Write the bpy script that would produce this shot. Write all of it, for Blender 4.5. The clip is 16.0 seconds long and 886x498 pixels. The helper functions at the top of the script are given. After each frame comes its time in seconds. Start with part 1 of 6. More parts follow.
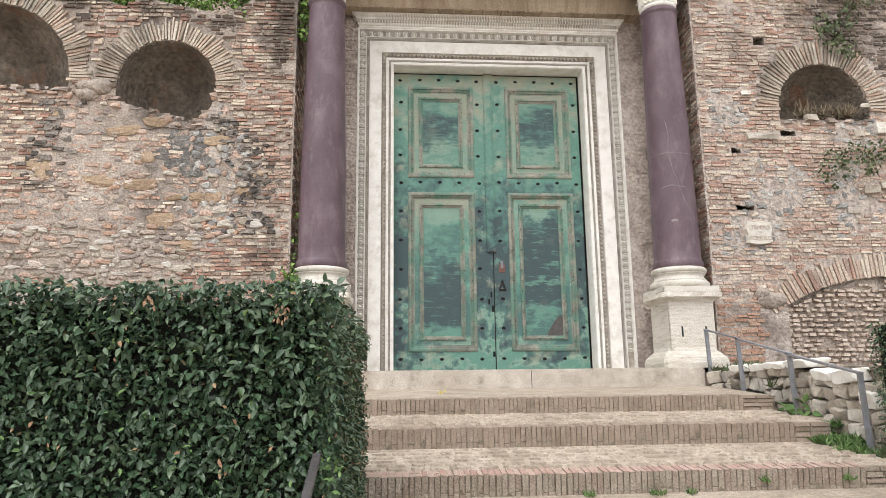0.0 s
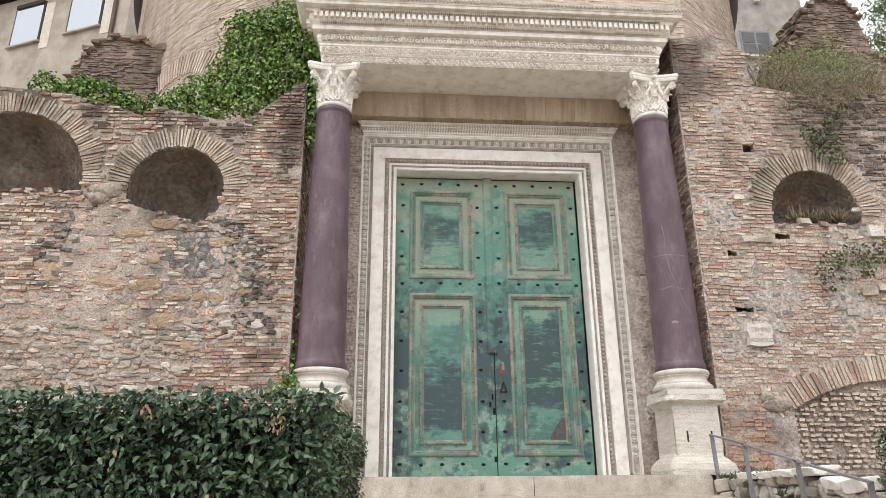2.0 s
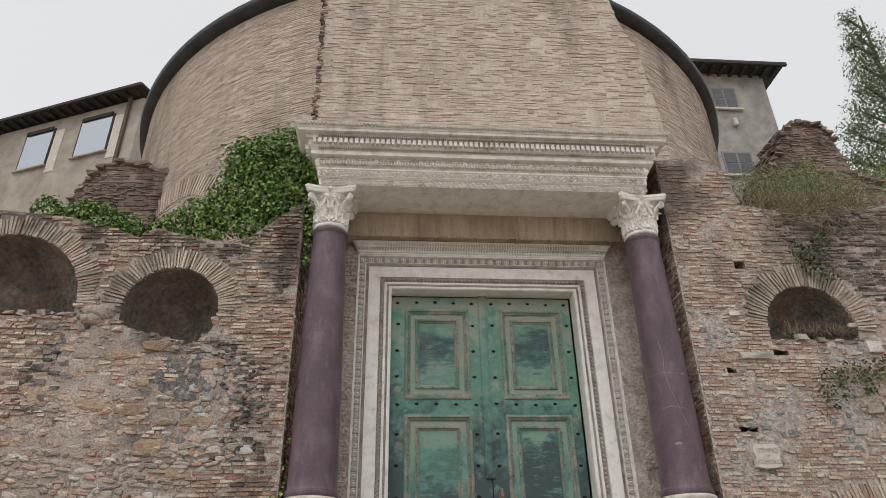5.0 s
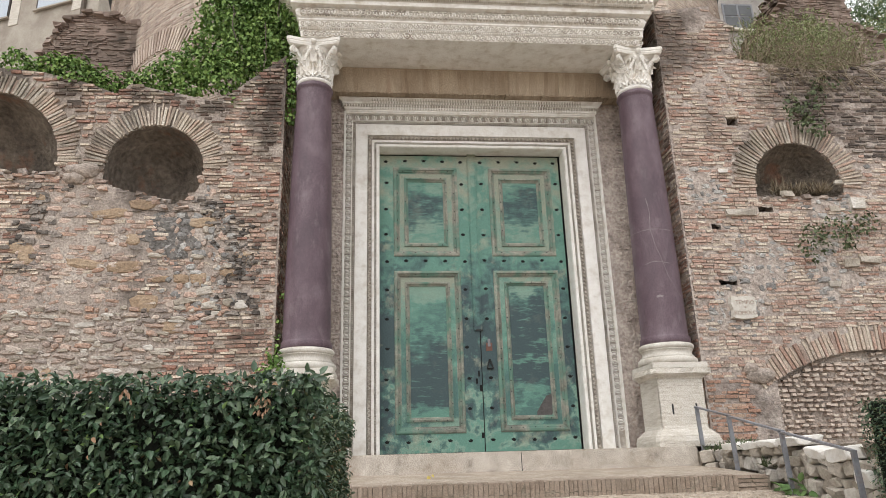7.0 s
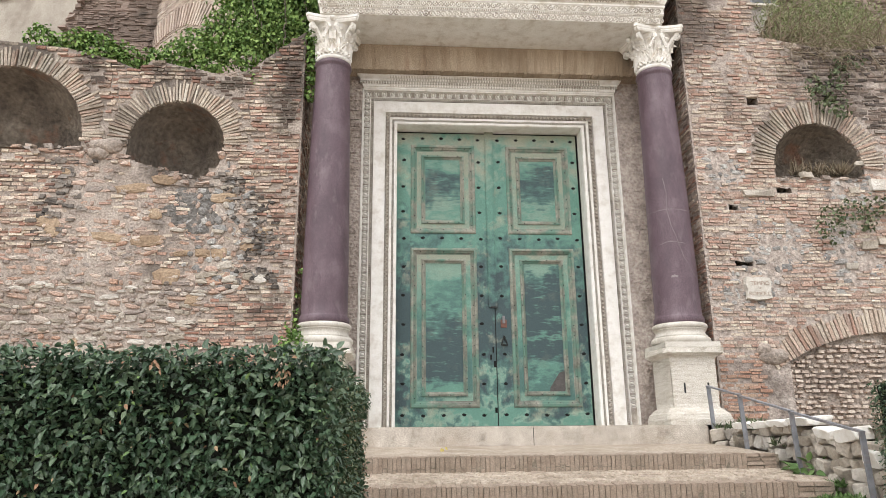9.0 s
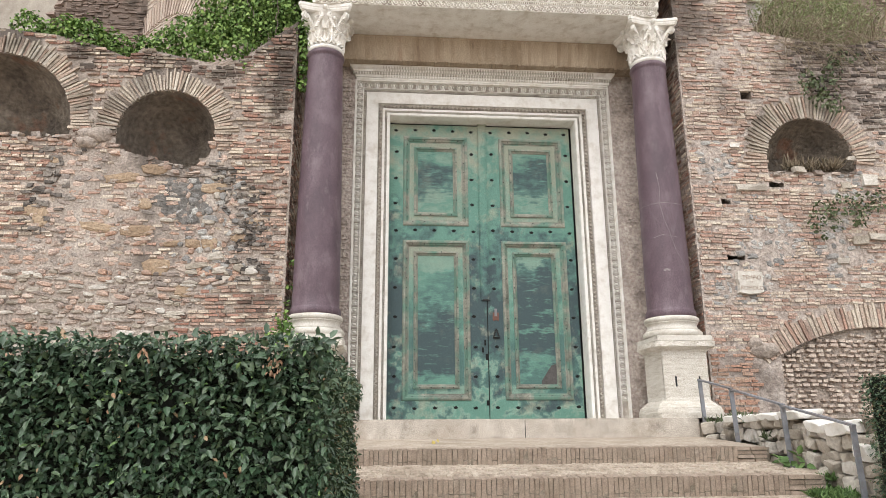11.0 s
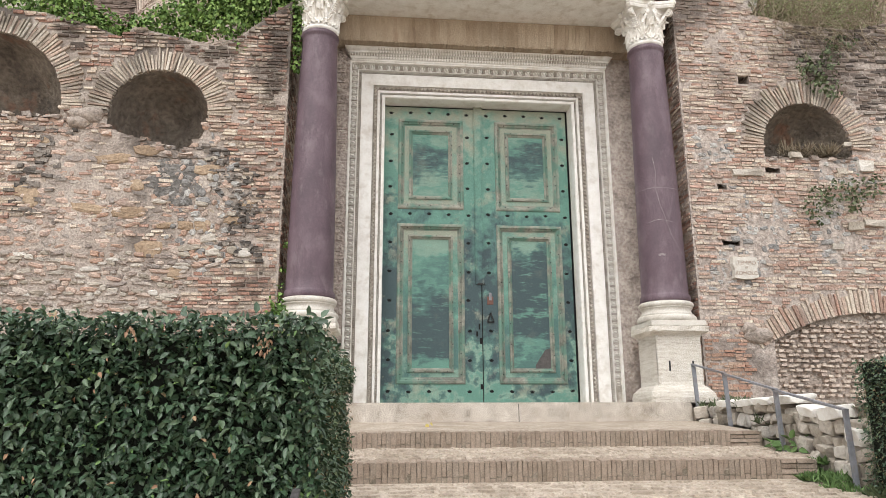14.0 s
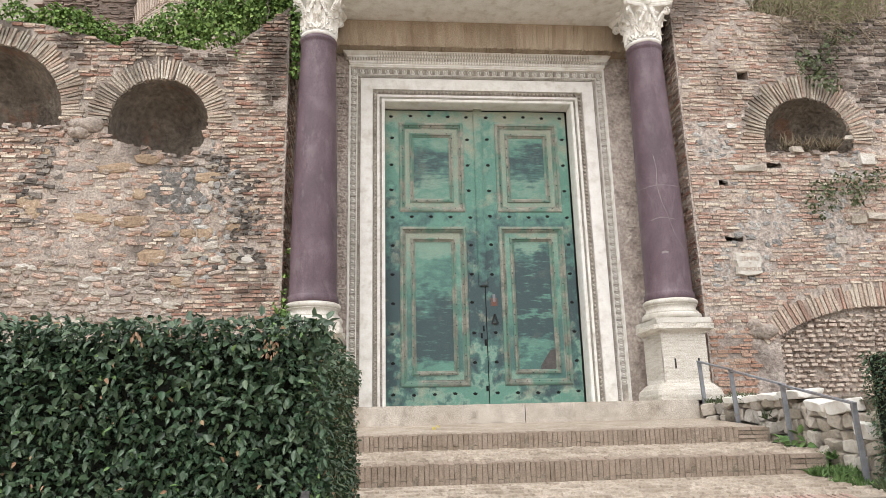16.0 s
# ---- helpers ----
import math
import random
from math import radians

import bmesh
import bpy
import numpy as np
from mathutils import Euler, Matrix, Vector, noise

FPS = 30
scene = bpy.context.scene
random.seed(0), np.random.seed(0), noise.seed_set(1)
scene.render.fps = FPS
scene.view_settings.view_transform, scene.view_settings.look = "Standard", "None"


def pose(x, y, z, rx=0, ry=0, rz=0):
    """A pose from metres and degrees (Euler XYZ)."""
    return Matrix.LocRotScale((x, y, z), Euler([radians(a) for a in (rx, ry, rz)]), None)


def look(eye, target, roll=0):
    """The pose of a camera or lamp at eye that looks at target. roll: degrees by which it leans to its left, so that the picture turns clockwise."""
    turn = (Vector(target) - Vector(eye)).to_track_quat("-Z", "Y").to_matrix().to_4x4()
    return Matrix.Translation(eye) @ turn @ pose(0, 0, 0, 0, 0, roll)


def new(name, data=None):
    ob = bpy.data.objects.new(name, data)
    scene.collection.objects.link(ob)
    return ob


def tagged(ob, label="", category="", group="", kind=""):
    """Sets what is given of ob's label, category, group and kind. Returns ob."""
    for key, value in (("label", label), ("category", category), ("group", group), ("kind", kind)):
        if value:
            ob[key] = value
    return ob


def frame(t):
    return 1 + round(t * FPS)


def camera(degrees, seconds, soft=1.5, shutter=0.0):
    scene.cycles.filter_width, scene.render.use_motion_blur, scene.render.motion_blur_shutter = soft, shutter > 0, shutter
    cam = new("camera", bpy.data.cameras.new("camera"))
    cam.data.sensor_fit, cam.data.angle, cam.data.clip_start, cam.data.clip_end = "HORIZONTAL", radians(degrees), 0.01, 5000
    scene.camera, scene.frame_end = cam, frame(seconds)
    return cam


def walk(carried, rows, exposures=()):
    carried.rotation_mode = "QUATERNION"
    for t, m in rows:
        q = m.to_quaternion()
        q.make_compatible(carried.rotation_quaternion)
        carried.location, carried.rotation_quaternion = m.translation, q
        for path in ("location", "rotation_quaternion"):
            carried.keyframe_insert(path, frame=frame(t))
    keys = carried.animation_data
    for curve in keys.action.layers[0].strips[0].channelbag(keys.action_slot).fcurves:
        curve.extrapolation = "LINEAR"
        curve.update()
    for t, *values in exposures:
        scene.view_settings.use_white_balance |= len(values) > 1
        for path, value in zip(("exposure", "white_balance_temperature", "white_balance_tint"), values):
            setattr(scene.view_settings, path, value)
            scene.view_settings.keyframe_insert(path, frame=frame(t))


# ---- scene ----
cam = camera(65.6, 16.0, soft=.38)
EXPOSURES = [(0, 0.11), (1.5, 0.05), (2.5, -0.11), (3.5, -0.21), (4.6, -0.53), (5.8, -1.08), (6.2, -0.98), (6.6, -0.57), (7.0, -0.21), (7.6, 0.01), (9.0, 0.08), (16, 0.07)]
PATH = [
    (0, (-1.637, -10.746, -0.196), (-1.484, -8.789, 0.187), -0.7),
    (0.5, (-1.626, -10.785, -0.197), (-1.487, -8.835, 0.225), -0.3),
    (1, (-1.617, -10.809, -0.195), (-1.461, -8.874, 0.286), -0.4),
    (1.5, (-1.617, -10.816, -0.182), (-1.464, -8.908, 0.398), -0.2),
    (2, (-1.619, -10.826, -0.174), (-1.475, -8.943, 0.484), -0.5),
    (2.5, (-1.617, -10.842, -0.153), (-1.491, -8.992, 0.596), -0.6),
    (3, (-1.612, -10.838, -0.123), (-1.468, -9.039, 0.738), -0.3),
    (3.5, (-1.623, -10.833, -0.097), (-1.463, -9.071, 0.836), -0.7),
    (5.8, (-1.615, -10.825, -0.134), (-1.465, -9.079, 0.831), -1.4),
    (6, (-1.616, -10.817, -0.135), (-1.451, -9.044, 0.776), -1.4),
    (6.5, (-1.629, -10.78, -0.144), (-1.455, -8.946, 0.634), -1.3),
    (7, (-1.625, -10.754, -0.157), (-1.434, -8.854, 0.439), -1.7),
    (7.5, (-1.634, -10.771, -0.183), (-1.45, -8.846, 0.329), -1.5),
    (8, (-1.628, -10.794, -0.185), (-1.448, -8.865, 0.312), -1.4),
    (8.5, (-1.625, -10.839, -0.182), (-1.446, -8.918, 0.348), -0.8),
    (9, (-1.616, -10.864, -0.168), (-1.475, -8.941, 0.362), -0.6),
    (11.5, (-1.629, -10.801, -0.178), (-1.46, -8.874, 0.331), -0.4),
    (12, (-1.622, -10.796, -0.18), (-1.465, -8.868, 0.328), -0.5),
    (12.5, (-1.616, -10.796, -0.185), (-1.449, -8.869, 0.322), -1.0),
    (13, (-1.624, -10.774, -0.182), (-1.446, -8.847, 0.321), -0.9),
    (13.5, (-1.624, -10.764, -0.183), (-1.436, -8.829, 0.286), -0.3),
    (14, (-1.618, -10.765, -0.187), (-1.437, -8.829, 0.283), -0.2),
    (14.5, (-1.615, -10.765, -0.191), (-1.419, -8.832, 0.287), -0.8),
    (15, (-1.605, -10.785, -0.203), (-1.394, -8.856, 0.281), -0.9),
    (15.5, (-1.621, -10.767, -0.203), (-1.442, -8.837, 0.292), -1.0),
    (16, (-1.626, -10.754, -0.202), (-1.451, -8.82, 0.278), -1.4),
]
walk(cam, [(t, look(eye, target, roll)) for t, eye, target, roll in PATH], exposures=EXPOSURES)

# ---- world and sun: bright overcast ----
world = bpy.data.worlds.new("overcast_sky")
scene.world = world
world.use_nodes = True
wn = world.node_tree.nodes
wl = world.node_tree.links
wn.clear()
sky = wn.new("ShaderNodeTexSky")
sky.sky_type = "NISHITA"
sky.sun_disc = False
sky.sun_elevation = radians(55)
sky.sun_rotation = radians(205)
sky.air_density, sky.dust_density, sky.ozone_density = 1.6, 6.0, 1.0
pale = wn.new("ShaderNodeHueSaturation")
pale.inputs["Saturation"].default_value = 0.10
veil = wn.new("ShaderNodeMix")
veil.data_type = "RGBA"
veil.inputs["Factor"].default_value = 0.55
veil.inputs["B"].default_value = (9.0, 9.1, 9.3, 1)
back = wn.new("ShaderNodeBackground")
back.inputs["Strength"].default_value = 0.205
wout = wn.new("ShaderNodeOutputWorld")
wl.new(sky.outputs[0], pale.inputs["Color"])
wl.new(pale.outputs[0], veil.inputs["A"])
wl.new(veil.outputs["Result"], back.inputs["Color"])
wl.new(back.outputs[0], wout.inputs[0])

sun = new("sun", bpy.data.lights.new("sun", "SUN"))
sun.data.energy = 0.5
sun.data.angle = radians(40)
sun.data.color = (1.0, 0.96, 0.9)
sun.matrix_world = look((-9, -15, 34), (0, 0, 0))

# ---- material kit ----


def mat(name, stops, scale=3.0, detail=6.0, rough=0.85, bump=0.3, bscale=40.0, metal=0.0, rand=0.0,
        stain=None, stain_scale=0.6, stain_lo=0.5, stain_hi=0.7, stretch=(1, 1, 1), spec=0.3, dist=0.01, fine=0.0, grad=None, crust=None):
    """A noise-driven surface. stops: colours along the ramp; rand: how much each piece differs; stain: (colour, amount)."""
    stops = [tuple(.72 * c + .28 * (.35 * s[0] + .5 * s[1] + .15 * s[2]) for c in s) for s in stops]
    m = bpy.data.materials.new(name)
    m.use_nodes = True
    n, l = m.node_tree.nodes, m.node_tree.links
    bsdf = n["Principled BSDF"]
    bsdf.inputs["Metallic"].default_value = metal
    bsdf.inputs["Specular IOR Level"].default_value = spec
    geo = n.new("ShaderNodeNewGeometry")
    mp = n.new("ShaderNodeMapping")
    mp.inputs["Scale"].default_value = stretch
    l.new(geo.outputs["Position"], mp.inputs["Vector"])
    tex = n.new("ShaderNodeTexNoise")
    tex.inputs["Scale"].default_value, tex.inputs["Detail"].default_value = scale, detail
    tex.inputs["Roughness"].default_value = 0.62
    l.new(mp.outputs[0], tex.inputs["Vector"])
    spread = n.new("ShaderNodeMapRange")
    spread.inputs["From Min"].default_value, spread.inputs["From Max"].default_value = 0.3, 0.7
    l.new(tex.outputs["Fac"], spread.inputs["Value"])
    value = spread.outputs[0]
    if rand:
        info = n.new("ShaderNodeObjectInfo")
        add = n.new("ShaderNodeMath")
        l.new(geo.outputs["Random Per Island"], add.inputs[0])
        l.new(info.outputs["Random"], add.inputs[1])
        fr = n.new("ShaderNodeMath")
        fr.operation = "FRACT"
        l.new(add.outputs[0], fr.inputs[0])
        mx = n.new("ShaderNodeMix")
        mx.inputs["Factor"].default_value = rand
        l.new(value, mx.inputs["A"])
        l.new(fr.outputs[0], mx.inputs["B"])
        value = mx.outputs["Result"]
    if grad:
        sep = n.new("ShaderNodeSeparateXYZ")
        l.new(geo.outputs["Position"], sep.inputs[0])
        gr = n.new("ShaderNodeMapRange")
        gr.inputs["From Min"].default_value, gr.inputs["From Max"].default_value = grad[0], grad[1]
        gr.inputs["To Min"].default_value, gr.inputs["To Max"].default_value = -grad[2], grad[2]
        l.new(sep.outputs["Z"], gr.inputs["Value"])
        ga = n.new("ShaderNodeMath")
        l.new(value, ga.inputs[0])
        l.new(gr.outputs[0], ga.inputs[1])
        value = ga.outputs[0]
    ramp = n.new("ShaderNodeValToRGB")
    el = ramp.color_ramp.elements
    while len(el) < len(stops):
        el.new(0.5)
    for k, c in enumerate(stops):
        el[k].position = k / (len(stops) - 1)
        el[k].color = (*c, 1)
    l.new(value, ramp.inputs[0])
    colour = ramp.outputs[0]
    if fine:
        ft = n.new("ShaderNodeTexNoise")
        ft.inputs["Scale"].default_value, ft.inputs["Detail"].default_value = bscale, 3
        l.new(geo.outputs["Position"], ft.inputs["Vector"])
        fm = n.new("ShaderNodeMix")
        fm.data_type, fm.blend_type = "RGBA", "OVERLAY"
        fm.inputs["Factor"].default_value = fine
        l.new(colour, fm.inputs["A"])
        l.new(ft.outputs["Fac"], fm.inputs["B"])
        colour = fm.outputs["Result"]
    if stain:
        st = n.new("ShaderNodeTexNoise")
        st.inputs["Scale"].default_value, st.inputs["Detail"].default_value = stain_scale, 8
        st.inputs["Roughness"].default_value = 0.65
        l.new(mp.outputs[0], st.inputs["Vector"])
        mr = n.new("ShaderNodeMapRange")
        mr.inputs["From Min"].default_value, mr.inputs["From Max"].default_value = stain_lo, stain_hi
        mr.inputs["To Max"].default_value = stain[1]
        amount = st.outputs["Fac"]
        if crust:
            sep2 = n.new("ShaderNodeSeparateXYZ")
            l.new(geo.outputs["Position"], sep2.inputs[0])
            cr = n.new("ShaderNodeMapRange")
            cr.inputs["From Min"].default_value, cr.inputs["From Max"].default_value = crust[0], crust[1]
            cr.inputs["To Max"].default_value = crust[2]
            l.new(sep2.outputs["Z"], cr.inputs["Value"])
            ca = n.new("ShaderNodeMath")
            l.new(amount, ca.inputs[0])
            l.new(cr.outputs[0], ca.inputs[1])
            amount = ca.outputs[0]
        l.new(amount, mr.inputs["Value"])
        sm = n.new("ShaderNodeMix")
        sm.data_type = "RGBA"
        l.new(mr.outputs[0], sm.inputs["Factor"])
        l.new(colour, sm.inputs["A"])
        sm.inputs["B"].default_value = (*stain[0], 1)
        colour = sm.outputs["Result"]
    l.new(colour, bsdf.inputs["Base Color"])
    rr = n.new("ShaderNodeMapRange")
    rr.inputs["To Min"].default_value, rr.inputs["To Max"].default_value = max(0.05, rough - 0.12), min(1, rough + 0.1)
    l.new(tex.outputs["Fac"], rr.inputs["Value"])
    l.new(rr.outputs[0], bsdf.inputs["Roughness"])
    if bump:
        bt = n.new("ShaderNodeTexNoise")
        bt.inputs["Scale"].default_value, bt.inputs["Detail"].default_value = bscale, 6
        l.new(geo.outputs["Position"], bt.inputs["Vector"])
        bp = n.new("ShaderNodeBump")
        bp.inputs["Strength"].default_value, bp.inputs["Distance"].default_value = bump, dist
        l.new(bt.outputs["Fac"], bp.inputs["Height"])
        l.new(bp.outputs[0], bsdf.inputs["Normal"])
    return m


BRICK = mat("old_brick", [(.10, .07, .055), (.46, .21, .13), (.46, .32, .23), (.66, .54, .39), (.24, .165, .125), (.54, .32, .22), (.78, .68, .53)], scale=1.2, rand=.9,
            stain=((.055, .045, .038), .85), stain_scale=1.3, stain_lo=.53, stain_hi=.67, bump=.9, bscale=45, dist=.015, fine=.9, crust=(4.0, 5.9, .13))
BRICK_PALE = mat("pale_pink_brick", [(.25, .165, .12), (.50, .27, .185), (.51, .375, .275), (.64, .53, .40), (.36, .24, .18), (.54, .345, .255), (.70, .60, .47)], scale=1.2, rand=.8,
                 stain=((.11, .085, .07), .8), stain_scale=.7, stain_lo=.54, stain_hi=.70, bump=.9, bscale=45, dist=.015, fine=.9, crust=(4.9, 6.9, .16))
BRICK_TAN = mat("tan_brick", [(.34, .25, .195), (.55, .41, .315), (.64, .52, .41), (.47, .345, .27), (.76, .655, .535)], scale=.9, rand=.7, stretch=(1, 1, .16),
                stain=((.17, .135, .11), .75), stain_scale=.9, stain_lo=.51, stain_hi=.68, bump=.7, bscale=50, fine=.7)
BRICK_STEP = mat("step_brick", [(.22, .155, .105), (.32, .23, .16), (.38, .28, .20), (.30, .225, .16), (.46, .36, .265)], scale=9, rand=.45,
                 stain=((.17, .13, .09), .6), stain_scale=1.1, bump=.6, bscale=70, fine=.4)
MORTAR = mat("old_mortar", [(.26, .205, .165), (.38, .30, .24), (.45, .365, .30), (.55, .465, .39)], scale=2.2, stain=((.085, .07, .06), .85), stain_scale=.9, stain_lo=.53, stain_hi=.68,
             bump=1.0, bscale=30, dist=.02, fine=.8, crust=(4.2, 5.9, .17))
MORTAR_PALE = mat("pale_mortar", [(.25, .19, .155), (.40, .315, .26), (.48, .395, .335), (.56, .475, .41)], scale=5, stain=((.10, .08, .068), .8), stain_scale=.7, stain_lo=.54, stain_hi=.70,
                  bump=1.0, bscale=22, dist=.03, fine=.8, crust=(4.9, 6.9, .16))
MORTAR_TAN = mat("drum_mortar", [(.40, .315, .245), (.56, .46, .37), (.66, .565, .465)], scale=3, stretch=(1, 1, .16), stain=((.18, .145, .12), .75), stain_scale=.9, stain_lo=.51, stain_hi=.68,
                 bump=.8, bscale=30, dist=.02, fine=.4)
RUBBLE = mat("rubble_stone", [(.17, .135, .115), (.44, .34, .275), (.52, .29, .18), (.54, .45, .375), (.30, .25, .215), (.58, .37, .27), (.70, .61, .51)], scale=3, rand=.88,
             stain=((.13, .11, .095), .6), stain_scale=.9, bump=.8, bscale=35, dist=.02, fine=.7)
GREYSTONE = mat("grey_fieldstone", [(.17, .16, .15), (.30, .29, .275), (.38, .365, .345), (.47, .45, .42), (.56, .54, .50)], scale=4, rand=.8, stain=((.10, .085, .075), .6), stain_scale=2, bump=.8, bscale=35, dist=.02, fine=.7)
MARBLE = mat("weathered_marble", [(.74, .69, .61), (.86, .825, .76), (.92, .895, .84)], scale=6, detail=9, stain=((.46, .38, .28), .6), stain_scale=5.0,
             stain_lo=.55, stain_hi=.74, bump=.5, bscale=40, rough=.7, fine=.5, crust=(5.6, 7.0, .07))
TRAVERTINE = mat("travertine", [(.50, .43, .34), (.62, .555, .46), (.68, .62, .53), (.73, .68, .60)], scale=7, stretch=(.6, .6, 5), detail=10, stain=((.36, .30, .23), .6), stain_scale=3.2, stain_lo=.56, stain_hi=.74,
                 bump=1.0, bscale=70, dist=.012, rough=.8, fine=.7)
SILLSTONE = mat("sill_travertine", [(.32, .26, .20), (.48, .41, .33), (.55, .475, .39), (.66, .59, .50)], scale=6, detail=10, stain=((.33, .26, .19), .6), stain_scale=1.3, stain_lo=.5, stain_hi=.7, bump=.9, bscale=80, dist=.01, rough=.85, fine=.7)
CREAM = mat("cream_marble", [(.50, .45, .38), (.63, .58, .50), (.70, .655, .58)], scale=4, stain=((.38, .32, .25), .6), stain_scale=3, stain_lo=.52, stain_hi=.72, bump=.5, bscale=60, rough=.75, fine=.5)
RECESS = mat("recess_plaster", [(.32, .25, .205), (.50, .40, .335), (.59, .485, .41), (.66, .565, .48)], scale=5, stain=((.22, .17, .145), .7), stain_scale=1.3, bump=1.0, bscale=22, dist=.04, fine=.7)
PORPHYRY = mat("porphyry", [(.095, .052, .072), (.130, .072, .097), (.185, .117, .147)], scale=4.0, stretch=(1, 1, .5), stain=((.33, .28, .29), .45), stain_scale=7.0,
               stain_lo=.56, stain_hi=.80, bump=.3, bscale=70, rough=.5, spec=.45, fine=.7)


def patina(name, levels, wander=.9, streak=(1, 1, 1), worn=.35, rough=.5):
    """Bronze patina that changes with height: levels are (height, colour); wander: how far the tide lines stray; worn: how much bare tan shows."""
    m = bpy.data.materials.new(name)
    m.use_nodes = True
    n, l = m.node_tree.nodes, m.node_tree.links
    bsdf = n["Principled BSDF"]
    bsdf.inputs["Metallic"].default_value = .1
    bsdf.inputs["Specular IOR Level"].default_value = .4
    geo = n.new("ShaderNodeNewGeometry")
    mp = n.new("ShaderNodeMapping")
    mp.inputs["Scale"].default_value = streak
    l.new(geo.outputs["Position"], mp.inputs["Vector"])

    def cloud(scale, detail, vec, lo, hi, a, b):
        t = n.new("ShaderNodeTexNoise")
        t.inputs["Scale"].default_value, t.inputs["Detail"].default_value, t.inputs["Roughness"].default_value = scale, detail, .68
        l.new(vec, t.inputs["Vector"])
        r = n.new("ShaderNodeMapRange")
        for key, val in (("From Min", lo), ("From Max", hi), ("To Min", a), ("To Max", b)):
            r.inputs[key].default_value = val
        l.new(t.outputs["Fac"], r.inputs["Value"])
        return t.outputs["Fac"], r.outputs[0]

    def plus(a, b):
        q = n.new("ShaderNodeMath")
        l.new(a, q.inputs[0])
        l.new(b, q.inputs[1])
        return q.outputs[0]

    def blend(kind, fac, a, b):
        q = n.new("ShaderNodeMix")
        q.data_type, q.blend_type = "RGBA", kind
        if isinstance(fac, float):
            q.inputs["Factor"].default_value = fac
        else:
            l.new(fac, q.inputs["Factor"])
        l.new(a, q.inputs["A"])
        if isinstance(b, tuple):
            q.inputs["B"].default_value = (*b, 1)
        else:
            l.new(b, q.inputs["B"])
        return q.outputs["Result"]

    sep = n.new("ShaderNodeSeparateXYZ")
    l.new(geo.outputs["Position"], sep.inputs[0])
    _, big = cloud(1.7, 3, geo.outputs["Position"], .3, .7, -wander, wander)
    _, mid = cloud(6.0, 10, mp.outputs[0], .3, .7, -wander * .55, wander * .55)
    height = plus(sep.outputs["Z"], plus(big, mid))
    to = n.new("ShaderNodeMapRange")
    to.inputs["From Max"].default_value = 5.0
    l.new(height, to.inputs["Value"])
    ramp = n.new("ShaderNodeValToRGB")
    el = ramp.color_ramp.elements
    while len(el) < len(levels):
        el.new(.5)
    for k, (z, c) in enumerate(levels):
        el[k].position, el[k].color = z / 5, (*c, 1)
    l.new(to.outputs[0], ramp.inputs[0])
    colour = ramp.outputs[0]
    _, bare = cloud(2.6, 9, geo.outputs["Position"], .54, .66, 0, worn)
    colour = blend("MIX", bare, colour, (.36, .37, .28))
    _, verd = cloud(5.0, 11, mp.outputs[0], .57, .70, 0, .5)
    colour = blend("MIX", verd, colour, (.22, .46, .36))
    fine, gloss = cloud(75, 4, mp.outputs[0], .3, .7, rough - .08, rough + .15)
    colour = blend("OVERLAY", .75, colour, fine)
    l.new(colour, bsdf.inputs["Base Color"])
    l.new(gloss, bsdf.inputs["Roughness"])
    bp = n.new("ShaderNodeBump")
    bp.inputs["Strength"].default_value, bp.inputs["Distance"].default_value = .35, .008
    l.new(fine, bp.inputs["Height"])
    l.new(bp.outputs[0], bsdf.inputs["Normal"])
    return m


SLATE, TEAL, JADE, SAGE, OLIVE_TAN = (.052, .084, .090), (.080, .165, .148), (.125, .265, .212), (.21, .325, .26), (.31, .335, .26)
BRONZE = patina("green_bronze", [(.0, JADE), (.25, SAGE), (.5, TEAL), (1.0, SLATE), (2.1, SLATE), (2.6, TEAL), (3.2, JADE), (3.9, JADE), (4.3, SAGE), (5.0, OLIVE_TAN)], 1.0, worn=.6)
PANEL_LOW = patina("brushed_patina_low", [(.45, JADE), (.62, TEAL), (.75, SLATE), (1.35, SLATE), (1.65, TEAL), (1.8, JADE), (2.0, TEAL), (2.35, JADE), (2.6, SAGE)], .42, (.8, 1, 3.5), .1)
PANEL_DARK = patina("brushed_patina_dark", [(.45, TEAL), (.62, JADE), (.8, TEAL), (.95, SLATE), (1.3, SLATE), (1.45, JADE), (1.62, SLATE), (2.25, SLATE), (2.42, TEAL), (2.6, SAGE)], .38, (.8, 1, 3.5), .1)
PANEL_TOP = patina("brushed_patina_top", [(3.2, SAGE), (3.45, JADE), (3.6, SAGE), (3.8, TEAL), (4.0, SLATE), (4.15, TEAL), (4.3, JADE), (4.5, SAGE)], .30, (.7, 1, 4.5), .15)
BORDER_TOP = patina("olive_border", [(2.9, OLIVE_TAN), (3.6, SAGE), (4.2, OLIVE_TAN), (4.8, OLIVE_TAN)], .6, worn=.5)
BORDER_LOW = patina("green_border", [(.2, SAGE), (.5, TEAL), (1.2, TEAL), (1.8, JADE), (2.3, SAGE), (2.7, OLIVE_TAN)], .6, worn=.3)
BROWN = mat("worn_bronze", [(.15, .155, .12), (.28, .275, .21), (.38, .36, .28)], scale=5, grad=(.3, 5.0, .25), stain=((.11, .23, .178), .85), stain_scale=2.2, stain_lo=.45, stain_hi=.58,
            bump=.25, bscale=60, rough=.55, metal=.1, fine=.6)
DARK = mat("dark_hole", [(.006, .006, .006), (.012, .012, .012)], bump=0)
GAP = mat("dark_metal_and_gaps", [(.02, .022, .022), (.04, .04, .038)], rough=.6)
